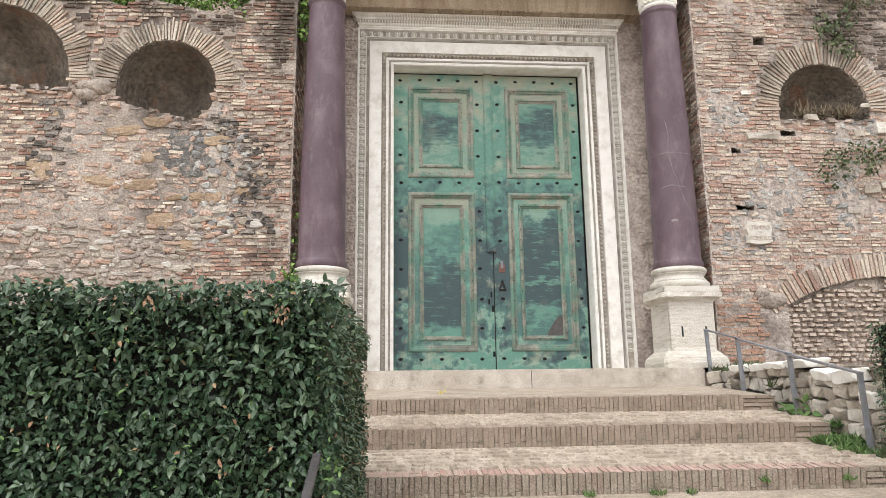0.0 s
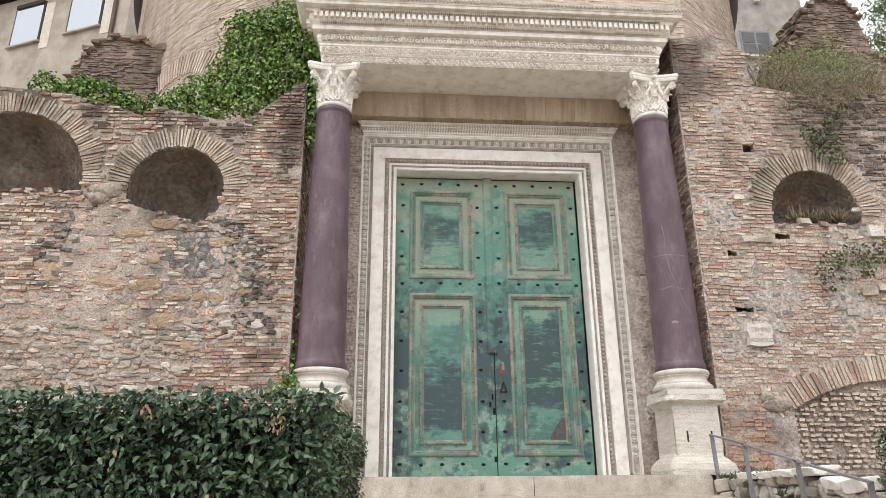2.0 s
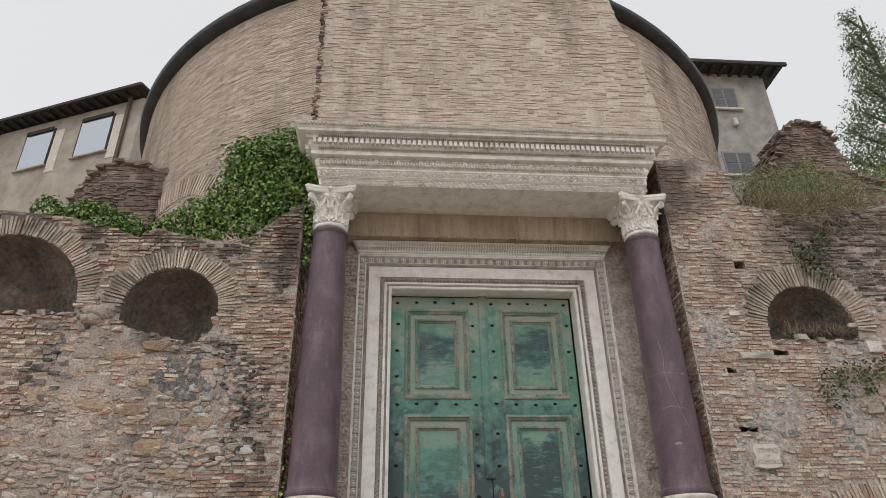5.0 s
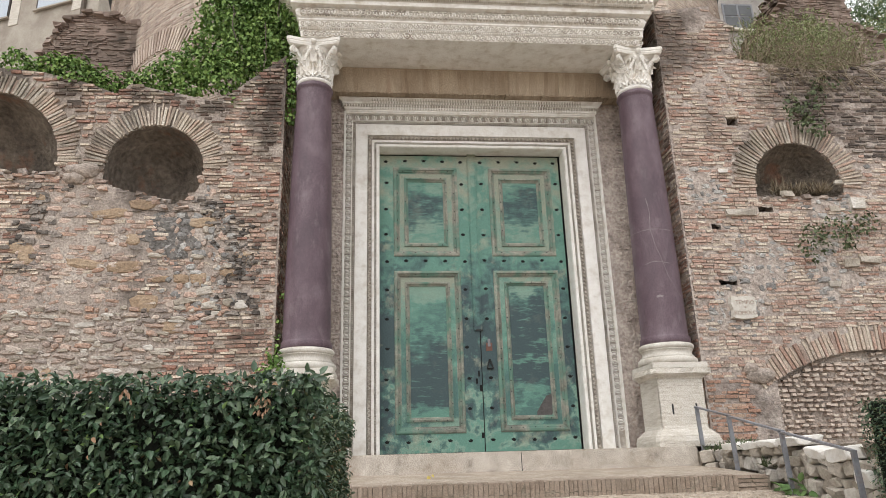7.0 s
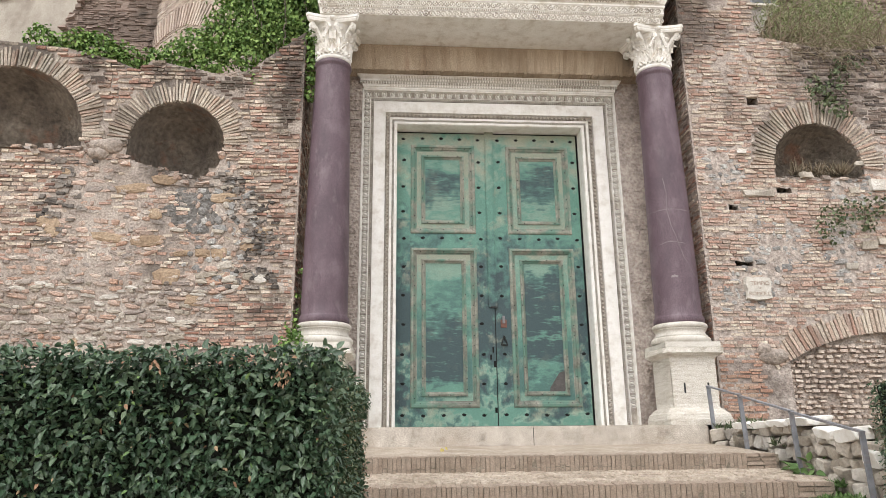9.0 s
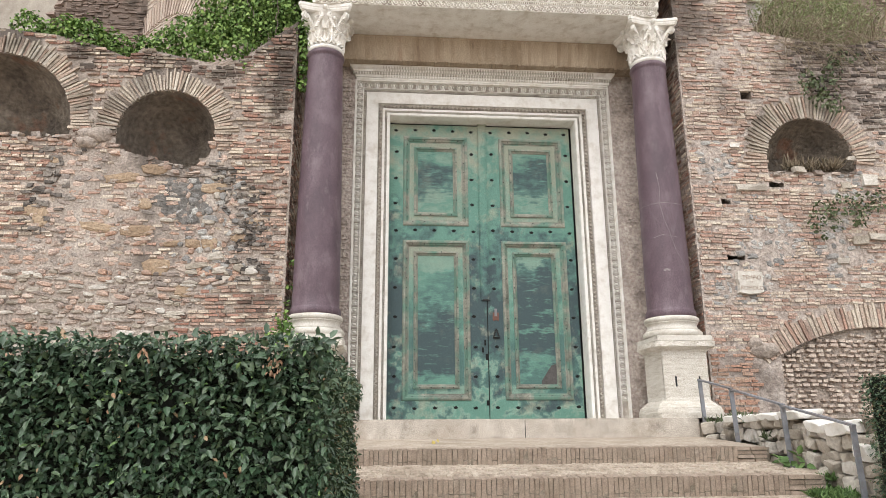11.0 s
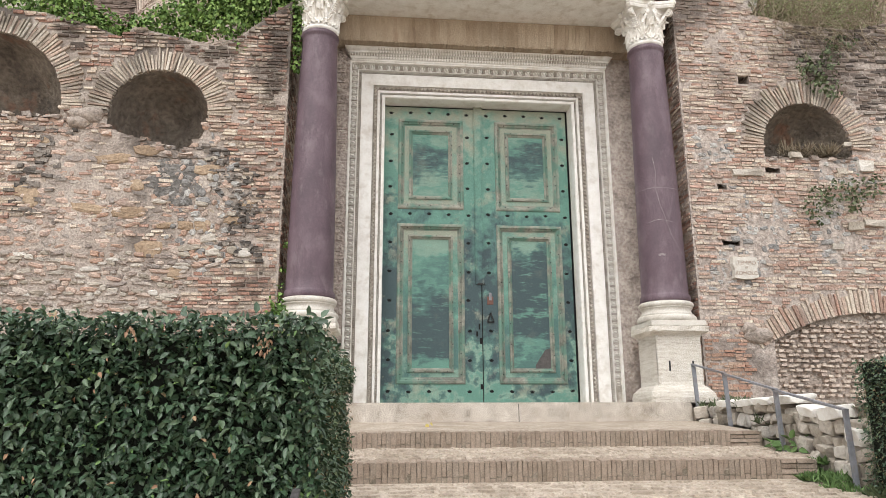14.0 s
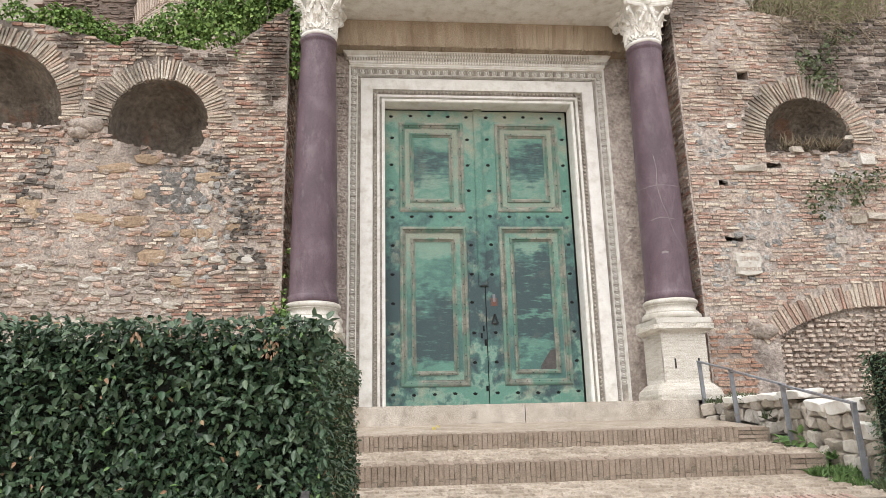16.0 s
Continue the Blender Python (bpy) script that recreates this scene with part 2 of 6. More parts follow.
IRON = mat("painted_iron", [(.15, .16, .18), (.21, .22, .25), (.26, .27, .30)], scale=8, rough=.5, bump=.15, bscale=90, stain=((.16, .09, .05), .6), stain_scale=5, spec=.5)
LEAF = mat("hedge_leaf", [(.020, .056, .022), (.040, .098, .040), (.066, .135, .058), (.125, .20, .085)], scale=1.5, rand=.85, rough=.36, bump=.15, bscale=160, spec=.5)
LEAF_BROWN = mat("dead_leaf", [(.24, .11, .045), (.36, .19, .08), (.30, .22, .09)], rand=.8, rough=.7)
IVY = mat("ivy_leaf", [(.04, .11, .0), (.10, .22, .01), (.18, .34, .025), (.31, .49, .05)], scale=1.2, rand=.8, rough=.58, bump=.1, bscale=120, spec=.25)
WEED = mat("weed_leaf", [(.06, .14, .02), (.11, .23, .035), (.18, .32, .055)], rand=.8, rough=.55)
OLIVE = mat("olive_leaf", [(.06, .09, .03), (.10, .14, .045), (.16, .20, .07)], rand=.8, rough=.55)
TREELEAF = mat("tree_leaf", [(.075, .145, .05), (.14, .235, .085), (.22, .33, .13)], scale=.6, rand=.8, rough=.5)
BRUSH = mat("brush_leaf", [(.10, .15, .03), (.18, .24, .055), (.27, .32, .09), (.38, .38, .15)], rand=.85, rough=.6)
DRY = mat("dry_stalk", [(.18, .13, .075), (.28, .21, .12), (.36, .29, .18)], rand=.8, rough=.8)
BARK = mat("bark", [(.09, .07, .05), (.16, .12, .09)], scale=8, bump=.6)
STUCCO = mat("old_stucco", [(.30, .25, .195), (.40, .345, .275), (.48, .425, .35)], scale=1.4, stain=((.25, .21, .17), .7), stain_scale=.8, stain_lo=.52, stain_hi=.70, bump=.4, bscale=25, fine=.3)
STUCCO_GREY = mat("grey_stucco", [(.25, .225, .20), (.36, .325, .295), (.45, .41, .375)], scale=1.6, stain=((.20, .165, .14), .7), stain_scale=.9, stain_lo=.52, stain_hi=.68, bump=.4, bscale=25, fine=.3)
ROOFWOOD = mat("dark_eaves", [(.035, .028, .024), (.07, .055, .045)], scale=4, rough=.8)
ZINC = mat("dark_gutter", [(.035, .035, .036), (.075, .075, .078)], scale=2, rough=.5, metal=.5)
SOIL = mat("earth", [(.16, .12, .08), (.25, .20, .14), (.34, .28, .21)], scale=2, bump=1.0, bscale=20, dist=.03, fine=.5)
PAVE = mat("worn_paving", [(.31, .235, .165), (.45, .355, .26), (.57, .47, .365)], scale=5, stain=((.24, .19, .14), .6), stain_scale=1.4, bump=.8, bscale=40, dist=.02, fine=.5, rand=.3)
WHITESTONE = mat("pale_stone", [(.20, .16, .115), (.40, .335, .25), (.50, .43, .345), (.58, .52, .44), (.74, .70, .64)], scale=2.5, rand=.75, stain=((.20, .17, .14), .6), stain_scale=2, bump=.8, bscale=30, dist=.02, fine=.4)
# brown plaster, darkened so that its colour carries part of the hollows' shade
SHADED_PLASTER = mat("shaded_niche_plaster", [(.11, .088, .066), (.18, .142, .106), (.23, .185, .138), (.33, .275, .21)], scale=1.9, detail=12, stain=((.28, .13, .08), .6), stain_scale=2.2, stain_lo=.56, stain_hi=.68,
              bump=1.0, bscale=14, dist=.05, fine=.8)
INK = mat("letter_ink", [(.36, .24, .17), (.44, .31, .23)], bump=0)
GLASS = bpy.data.materials.new("window_glass")
GLASS.use_nodes = True
GLASS.node_tree.nodes["Principled BSDF"].inputs["Base Color"].default_value = (.46, .49, .53, 1)
GLASS.node_tree.nodes["Principled BSDF"].inputs["Metallic"].default_value = .85
GLASS.node_tree.nodes["Principled BSDF"].inputs["Roughness"].default_value = .06

# ---- mesh kit ----


def mesh_of(name, verts, faces, material, smooth=False):
    me = bpy.data.meshes.new(name)
    me.from_pydata([tuple(v) for v in verts], [], [tuple(f) for f in faces])
    me.materials.append(material)
    if smooth:
        me.polygons.foreach_set("use_smooth", [True] * len(me.polygons))
    me.update()
    return me


def part(name, bm, material, parent=None, label="", smooth=False):
    """Links a bmesh as one mesh object under a thing or a part."""
    me = bpy.data.meshes.new(name)
    bmesh.ops.recalc_face_normals(bm, faces=bm.faces[:])
    bm.to_mesh(me)
    bm.free()
    me.materials.append(material)
    if smooth:
        me.polygons.foreach_set("use_smooth", [True] * len(me.polygons))
    ob = new(name, me)
    if parent:
        ob.parent = parent
    return tagged(ob, label)


def raw(name, verts, faces, material, parent=None, label="", kind="", smooth=False):
    ob = new(name, mesh_of(name, verts, faces, material, smooth))
    if parent:
        ob.parent = parent
    return tagged(ob, label, kind=kind)


def empty(name, label, category, group="", kind=""):
    return tagged(new(name), label, category, group, kind)


def box(bm, x0, x1, y0, y1, z0, z1, bevel=0.0):
    v = [bm.verts.new((x, y, z)) for z in (z0, z1) for y in (y0, y1) for x in (x0, x1)]
    fs = [bm.faces.new([v[k] for k in q]) for q in ((0, 1, 3, 2), (4, 5, 7, 6), (0, 1, 5, 4), (2, 3, 7, 6), (0, 2, 6, 4), (1, 3, 7, 5))]
    if bevel:
        bmesh.ops.bevel(bm, geom=list({e for f in fs for e in f.edges}), offset=bevel, segments=2, affect="EDGES")
    return bm


def boxed(*args, **kw):
    return box(bmesh.new(), *args, **kw)


def lathe(profile, cx, cy, seg=40):
    """A turned form from (radius, height) pairs."""
    verts, faces = [], []
    for r, z in profile:
        for k in range(seg):
            a = 2 * math.pi * k / seg
            verts.append((cx + r * math.cos(a), cy + r * math.sin(a), z))
    for i in range(len(profile) - 1):
        for k in range(seg):
            faces.append((i * seg + k, i * seg + (k + 1) % seg, (i + 1) * seg + (k + 1) % seg, (i + 1) * seg + k))
    faces.append(tuple(range((len(profile) - 1) * seg, len(profile) * seg)))
    faces.append(tuple(reversed(range(seg))))
    return verts, faces


class Heap:
    """Many small solids gathered into one mesh."""

    def __init__(self):
        self.v, self.f = [], []

    def add(self, verts, faces):
        k = len(self.v)
        self.v.extend(verts)
        self.f.extend([tuple(i + k for i in q) for q in faces])

    def block(self, c, ax, ay, az, w, d, h, rng=None, rough=0.0):
        """A block centred at c with half sizes w, d, h along three axes; rough: how far its corners stray."""
        c, ax, ay, az = (np.asarray(a, float) for a in (c, ax, ay, az))
        out = []
        for sz in (-1, 1):
            for sy in (-1, 1):
                for sx in (-1, 1):
                    j = rng.uniform(-rough, rough, 3) if rough else (0, 0, 0)
                    out.append(tuple(c + ax * (sx * w + j[0]) + ay * (sy * d + j[1]) + az * (sz * h + j[2] * .6)))
        self.add(out, BLOCK)

    def make(self, name, material, parent=None, label="", kind="", smooth=False):
        return raw(name, self.v, self.f, material, parent, label, kind, smooth)


BLOCK = ((0, 2, 3, 1), (4, 5, 7, 6), (0, 1, 5, 4), (2, 6, 7, 3), (0, 4, 6, 2), (1, 3, 7, 5))


def lerp_table(table, x):
    return float(np.interp(x, [a for a, _ in table], [b for _, b in table]))


def nz(x, y, z=0.0):
    return noise.fractal(Vector((x, y, z)), 0.8, 2.0, 4)

# ---- ground ----


def ground_height(x, y):
    return lerp_table([(-400, -1.8), (-11.5, -1.78), (-5.3, -1.075), (-5.0, -1.05), (-4.6, -.9), (400, -.9)], y)


gx = [-400, -60, -12, -6, -3, -1.5, 0, 1.5, 2.6, 4, 8, 20, 60, 400]
gy = [-400, -60, -20, -11.5, -9, -7.5, -6, -5.3, -5.0, -4.6, 0, 10, 60, 400]
gv = [(x, y, ground_height(x, y)) for y in gy for x in gx]
gf = [(j * len(gx) + i, j * len(gx) + i + 1, (j + 1) * len(gx) + i + 1, (j + 1) * len(gx) + i) for j in range(len(gy) - 1) for i in range(len(gx) - 1)]
tagged(raw("ground", gv, gf, PAVE), "worn pale earth and stone paving below the steps", "ground", kind="structure")

# ---- flanking walls with niches ----


def arch_top(xc, r, zs):
    return lambda x: zs + math.sqrt(max(0.0, r * r - (x - xc) ** 2))


def strip_wall(name, x0, x1, yf, yb, z0, top, openings, material, parent):
    """A thick wall cut into upright strips, with arched openings left free: openings are (xa, xb, sill, head(x))."""
    xs = set(np.linspace(x0, x1, int((x1 - x0) / .12) + 1).round(4))
    for xa, xb, _, _ in openings:
        xs |= set((xa + (xb - xa) * (.5 - .5 * np.cos(np.linspace(0, math.pi, 31)))).round(4))
    xs = sorted(x for x in xs if x0 - 1e-6 <= x <= x1 + 1e-6)
    v, f = [], []

    def quad(a, b, c, d):
        k = len(v)
        v.extend((a, b, c, d))
        f.append((k, k + 1, k + 2, k + 3))

    for a, b in zip(xs[:-1], xs[1:]):
        mid = (a + b) / 2
        ta, tb = top(a), top(b)
        la = lb = z0
        for _, _, sill, head in sorted((o for o in openings if o[0] < mid < o[1]), key=lambda o: o[3](mid)):
            sa, sb = (sill(a), sill(b)) if callable(sill) else (sill, sill)
            if sa > la:
                quad((a, yf, la), (b, yf, lb), (b, yf, sb), (a, yf, sa))
                if callable(sill):
                    quad((a, yf, sa), (b, yf, sb), (b, yf + .35, sb - .05), (a, yf + .35, sa - .05))
            la, lb = head(a), head(b)
        quad((a, yf, la), (b, yf, lb), (b, yf, tb), (a, yf, ta))
        quad((a, yf, ta), (b, yf, tb), (b, yb, tb), (a, yb, ta))
        quad((b, yb, z0), (a, yb, z0), (a, yb, ta), (b, yb, tb))
    quad((x0, yb, z0), (x0, yf, z0), (x0, yf, top(x0)), (x0, yb, top(x0)))
    quad((x1, yf, z0), (x1, yb, z0), (x1, yb, top(x1)), (x1, yf, top(x1)))
    return raw(name, v, f, material, parent)


def niche(xc, r, zs, sill, deep, yf, parent, label):
    """A half-round hollow with a quarter-dome head and a floor."""
    v, f = [], []
    nu, nv = 36, 28
    for j in range(nv + 1):
        for i in range(nu + 1):
            u = -math.cos(math.pi * i / nu)
            x = xc + r * u
            head = zs + r * math.sqrt(max(0, 1 - u * u))
            z = sill + (head - sill) * (j / nv)
            d = deep * math.sqrt(max(0.0, 1 - u * u - (max(0, z - zs) / r) ** 2))
            d += .05 * nz(x * 2.3, z * 2.3, 4.0) * min(1, d * 3)
            v.append((x, yf + .02 + max(d, 0), z))
    for j in range(nv):
        for i in range(nu):
            k = j * (nu + 1) + i
            f.append((k, k + 1, k + nu + 2, k + nu + 1))
    base = len(v)
    for i in range(nu + 1):
        v.append((v[i][0], yf - .02, sill + .05 * nz(v[i][0] * 3, 2.0)))
    for i in range(nu):
        f.append((base + i, base + i + 1, i + 1, i))
    return raw("niche", v, f, SHADED_PLASTER, parent, label, smooth=True)


YF = -1.2
LEFT_TOP = [(-12, 5.9), (-9, 5.8), (-7.66, 5.72), (-6.6, 5.62), (-6.0, 5.47), (-5.44, 5.25), (-5.36, 5.46), (-4.6, 5.30), (-4.0, 5.18), (-3.6, 5.55), (-3.0, 6.05)]
RIGHT_TOP = [(2.9, 7.05), (4.04, 7.22), (4.05, 7.05), (4.32, 6.88), (4.34, 6.2), (5.2, 6.05), (6.15, 6.0), (7.2, 6.3), (9, 6.6), (12, 6.8)]
N1 = (-7.35, 1.13, 4.15, 3.95)
N2 = (-4.86, .70, 4.06, 3.40)
N2_SILL = [(-5.6, 3.84), (-5.3, 3.74), (-5.0, 3.67), (-4.7, 3.56), (-4.48, 3.50), (-4.34, 3.58), (-4.22, 3.76), (-4.15, 4.0)]
N3 = (5.05, .73, 3.90, 3.72)
SEG_C, SEG_R, SEG_X = -2.0, 3.27, 5.72


def seg_head(x):
    return SEG_C + math.sqrt(max(0, SEG_R ** 2 - (x - SEG_X) ** 2))


wall_left = empty("wall_left", "ruined brick and rubble flank wall with two arched niches", "wall", kind="structure")
strip_wall("core", -12, -3.03, YF, -.2, -.9, lambda x: lerp_table(LEFT_TOP, x),
           [(N1[0] - N1[1], N1[0] + N1[1], N1[3], arch_top(*N1[:3])), (N2[0] - N2[1], N2[0] + N2[1], lambda x: lerp_table(N2_SILL, x) + .03 * nz(x * 4, 1.0), arch_top(*N2[:3]))], MORTAR, wall_left)
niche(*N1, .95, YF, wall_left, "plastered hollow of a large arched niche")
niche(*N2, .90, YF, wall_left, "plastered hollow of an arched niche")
wall_right = empty("wall_right", "ruined brick flank wall with a niche and a blocked arch", "wall", kind="structure")
right_holes = ((4.11, 5.01, .09, .07), (3.57, 3.20, .075, .045), (4.42, 3.49, .12, .04), (3.62, 2.31, .14, .04))
strip_wall("core", 3.03, 12, YF, -.2, -.9, lambda x: lerp_table(RIGHT_TOP, x),
           [(N3[0] - N3[1], N3[0] + N3[1], N3[3], arch_top(*N3[:3])), (4.12, 7.32, -.9, seg_head)] + [(a - w, a + w, b - h, lambda x, b=b, h=h, a=a: b + h + .02 * nz(x * 30, a)) for a, b, w, h in right_holes], MORTAR_PALE, wall_right)
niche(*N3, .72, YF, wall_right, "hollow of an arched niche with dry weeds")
raw("infill", [(4.0, YF + .10, -.9), (7.5, YF + .10, -.9), (7.5, YF + .10, 1.5), (4.0, YF + .10, 1.5)], [(0, 1, 2, 3)], MORTAR, wall_right, "rough mortar infill below the arch")

# recess wall behind the columns
wall_recess = empty("wall_recess", "plastered brick wall round the marble door frame", "wall", kind="structure")
part("left_panel", boxed(-3.05, -2.15, -.35, .4, -.6, 6.3), RECESS, wall_recess)
part("right_panel", boxed(2.12, 3.05, -.35, .4, -.6, 6.3), RECESS, wall_recess)
part("top_panel", boxed(-2.15, 2.12, -.348, .4, 5.53, 6.3), RECESS, wall_recess)

# ---- drum and front block ----
DX, DY, DR, DZ = -.30, 8.23, 8.75, 12.41
rotunda = empty("rotunda", "round brick drum of the temple with dark eaves", "building")
dv, df = lathe([(DR, -.7), (DR, 6.25), (DR, DZ), (DR * .5, DZ + 2.4), (.4, DZ + 3.6)], DX, DY, 128)
df = [q for q in df if not (max(dv[k][2] for k in q) < 6.3 and min(dv[k][1] for k in q) < 1.5 and abs(sum(dv[k][0] for k in q) / len(q)) < 3.6)]
raw("drum_wall", dv, df, MORTAR_TAN, rotunda, "tan brick drum wall")
ev, ef = lathe([(DR, DZ - .12), (DR + .24, DZ - .06), (DR + .27, DZ + .10), (DR + .20, DZ + .17), (DR - .1, DZ + .22)], DX, DY, 128)
raw("gutter", ev, ef, ZINC, rotunda, "dark metal gutter round the eaves", smooth=True)
BLOCK_L = -3.1
BLOCK_R = [(7.0, 3.62), (8.3, 3.66), (9.2, 3.56), (10.4, 3.42), (11.0, 3.2), (11.6, 3.05), (13.2, 2.9)]
front_block = empty("front_block", "flat tan brick block above the entablature", "wall", kind="structure")
bv, bf = [], []
zs = np.linspace(6.3, 12.6, 22)
for z in zs:
    r = lerp_table(BLOCK_R, z) + .05 * nz(z * 3, 1.0)
    bv += [(BLOCK_L, -.58, z), (r, -.58, z), (r, 1.2, z), (BLOCK_L, 1.2, z)]
for k in range(len(zs) - 1):
    for i in range(4):
        bf.append((4 * k + i, 4 * k + (i + 1) % 4, 4 * k + 4 + (i + 1) % 4, 4 * k + 4 + i))
bf.append(tuple(4 * (len(zs) - 1) + i for i in range(4)))
raw("core", bv, bf, MORTAR_TAN, front_block)

# ---- steps and threshold ----
STEPS = [(-3.32, -.36, .17), (-4.25, -.60, .19), (-5.2, -.895, .19)]
threshold = tagged(part("threshold", boxed(-3.2, 2.55, -1.75, .3, -.62, -.03, bevel=.02), SILLSTONE), "pale travertine threshold slab below the bronze door", "threshold", kind="structure")
back_y, back_z = -1.7, -.27
BEDDING = mat("bedding_mortar", [(.17, .135, .09), (.25, .20, .14), (.33, .265, .19)], scale=9, bump=1.0, bscale=45, dist=.02, fine=.6)
stairs = empty("stairs", "shallow steps of upright bricks with worn stone treads", "stairs", kind="structure")
for yf, zt, h in STEPS:
    bm = bmesh.new()
    v = [bm.verts.new(p) for x in (-3.4, 2.58) for p in ((x, yf + .004, zt - h - .3), (x, back_y, zt - h - .3), (x, back_y, back_z), (x, yf + .004, zt - .012))]
    for q in ((0, 1, 2, 3), (4, 5, 6, 7), (0, 1, 5, 4), (1, 2, 6, 5), (2, 3, 7, 6), (3, 0, 4, 7)):
        bm.faces.new([v[k] for k in q])
    tread = part("tread", bm, PAVE, stairs, "worn stone tread")
    tread.data.materials.append(BEDDING)
    for poly in tread.data.polygons:
        if abs(poly.normal.y) > .9:
            poly.material_index = 1
    back_y, back_z = yf + .04, zt - h + .01


# ---- marble door frame ----
OPEN_L, OPEN_R, OPEN_T = -1.585, 1.555, 4.93
frame_thing = empty("door_frame", "carved white marble frame with egg-and-dart bands round the door", "door frame")
FRAME = [(0, .06), (0, -.235), (.012, -.25), (.05, -.25), (.052, -.212), (.084, -.212), (.086, -.25), (.125, -.25), (.128, -.222), (.196, -.236), (.20, -.29),
         (.392, -.30), (.396, -.262), (.444, -.262), (.448, -.32), (.458, -.32), (.462, -.296), (.555, -.300), (.56, -.372), (.585, -.372), (.585, -.2)]


DIRTY = mat("grimy_marble", [(.44, .385, .31), (.60, .54, .45), (.74, .69, .61)], scale=7, rand=.4, stain=((.20, .16, .12), .7), stain_scale=4, stain_lo=.5, stain_hi=.65, bump=.6, bscale=60, rough=.8, fine=.6)


def sweep(pa, pb, name, parent, material=MARBLE, label=""):
    n = len(pa)
    ob = raw(name, list(pa) + list(pb), [(k, k + 1, n + k + 1, n + k) for k in range(n - 1)], material, parent, label)
    # old dirt and recess shade together darken the colour of the sunk carved bands
    ob.data.materials.append(GRIME_SHADE)
    for k in (4, 8, 12, 16):
        ob.data.polygons[k].material_index = 1
    return ob


GRIME_SHADE = mat("carving_dirt_and_shade", [(.32, .27, .215), (.45, .39, .32), (.58, .52, .44)], scale=14, detail=8, bump=.6, bscale=60, rough=.85, fine=.6)
jl = sweep([(OPEN_L - o, y, -.03) for o, y in FRAME], [(OPEN_L - o, y, OPEN_T + o) for o, y in FRAME], "jamb", frame_thing)
jr = sweep([(OPEN_R + o, y, -.03) for o, y in FRAME], [(OPEN_R + o, y, OPEN_T + o) for o, y in FRAME], "jamb", frame_thing)
jt = sweep([(OPEN_L - o, y, OPEN_T + o) for o, y in FRAME], [(OPEN_R + o, y, OPEN_T + o) for o, y in FRAME], "lintel", frame_thing)


def blob_mesh(name, material, sx, sy, sz, seg=10, ring=6):
    v, f = lathe([(max(.02, math.sin(math.pi * k / ring)), -math.cos(math.pi * k / ring)) for k in range(ring + 1)], 0, 0, seg)
    return mesh_of(name, [(x * sx, y * sy, z * sz) for x, y, z in v], f, material, True)




def egg_mesh():
    """An egg in its oval shell, both in one carved unit."""
    h = Heap()
    v, f = lathe([(max(.02, math.sin(math.pi * k / 6)), -math.cos(math.pi * k / 6)) for k in range(7)], 0, 0, 10)
    h.add([(x * .021, y * .030, z * .031) for x, y, z in v], f)
    n = 16
    ring = []
    for k in range(n):
        a = 2 * math.pi * k / n
        c, q = math.cos(a), math.sin(a)
        ring += [(c * .032, -.004, q * .041), (c * .035, -.022, q * .044), (c * .042, -.022, q * .050), (c * .044, .006, q * .052)]
    h.add(ring, [(4 * k + i, 4 * k + i + 1, 4 * ((k + 1) % n) + i + 1, 4 * ((k + 1) % n) + i) for k in range(n) for i in range(3)])
    return mesh_of("egg", h.v, h.f, MARBLE, True)


EGG = egg_mesh()


def put(name, me, parent, m, label=""):
    ob = new(name, me)
    ob.parent = parent
    ob.matrix_basis = m
    return tagged(ob, label)


rng = np.random.default_rng(3)
darts, beads, tongues = Heap(), Heap(), Heap()
X, Y, Z = np.eye(3)


def ornament(p, along, out):
    """One unit of the outer band: shell and dart round an egg, which is an object of its own."""
    m = Matrix.Translation(p)
    if abs(along[2]) > .5:
        m = m @ pose(0, 0, 0, 0, 90, 0)
    put("egg", EGG, parent_egg, m)
    p, along, out = np.array(p), np.array(along), np.array(out)
    darts.block(p + along * .056 + Y * .004, along, Y, out, .0045, .026, .040, rng, .003)


parent_egg = jt
count = 31
for k in range(count):
    x = OPEN_L - .50 + (OPEN_R - OPEN_L + 1.0) * k / (count - 1)
    ornament((x, -.312, OPEN_T + .508), X, Z)
for side, x, parent_egg in ((-1, OPEN_L - .505, jl), (1, OPEN_R + .505, jr)):
    for k in range(48):
        if side > 0 and k < 2:
            continue
        ornament((x, -.312, .06 + k * .112), Z, X)


def band(o, y, step, make):
    """Repeats a small unit along both jambs and the lintel at offset o."""
    z = .03
    while z < OPEN_T + o - .02:
        make((OPEN_L - o, y, z), Z, -X)
        make((OPEN_R + o, y, z), Z, X)
        z += step
    x = OPEN_L - o + .03
    while x < OPEN_R + o - .02:
        make((x, y, OPEN_T + o), X, Z)
        x += step


band(.42, -.285, .034, lambda p, a, o: beads.block(p, a, Y, o, .009, .024, .017, rng, .002))
band(.068, -.232, .038, lambda p, a, o: beads.block(p, a, Y, o, .010, .020, .011, rng, .002))


def tongue(p, a, o):
    p, a, o = np.array(p), np.array(a), np.array(o)
    for s in (-1, 1):
        t = a * .8 + o * .6 * s
        tongues.block(p + o * .0 + a * .012 * s, a * .55 + o * .84 * s, Y, o * .55 - a * .84 * s, .026, .026, .006, rng, .002)


band(.162, -.256, .066, tongue)
darts.make("dart_carving", DIRTY, frame_thing, "carved darts and shells between the eggs", "stuff")
beads.make("bead_carving", DIRTY, frame_thing, "fine carved bead and reel", "stuff")
tongues.make("leaf_carving", DIRTY, frame_thing, "carved leaf-and-tongue row", "stuff")

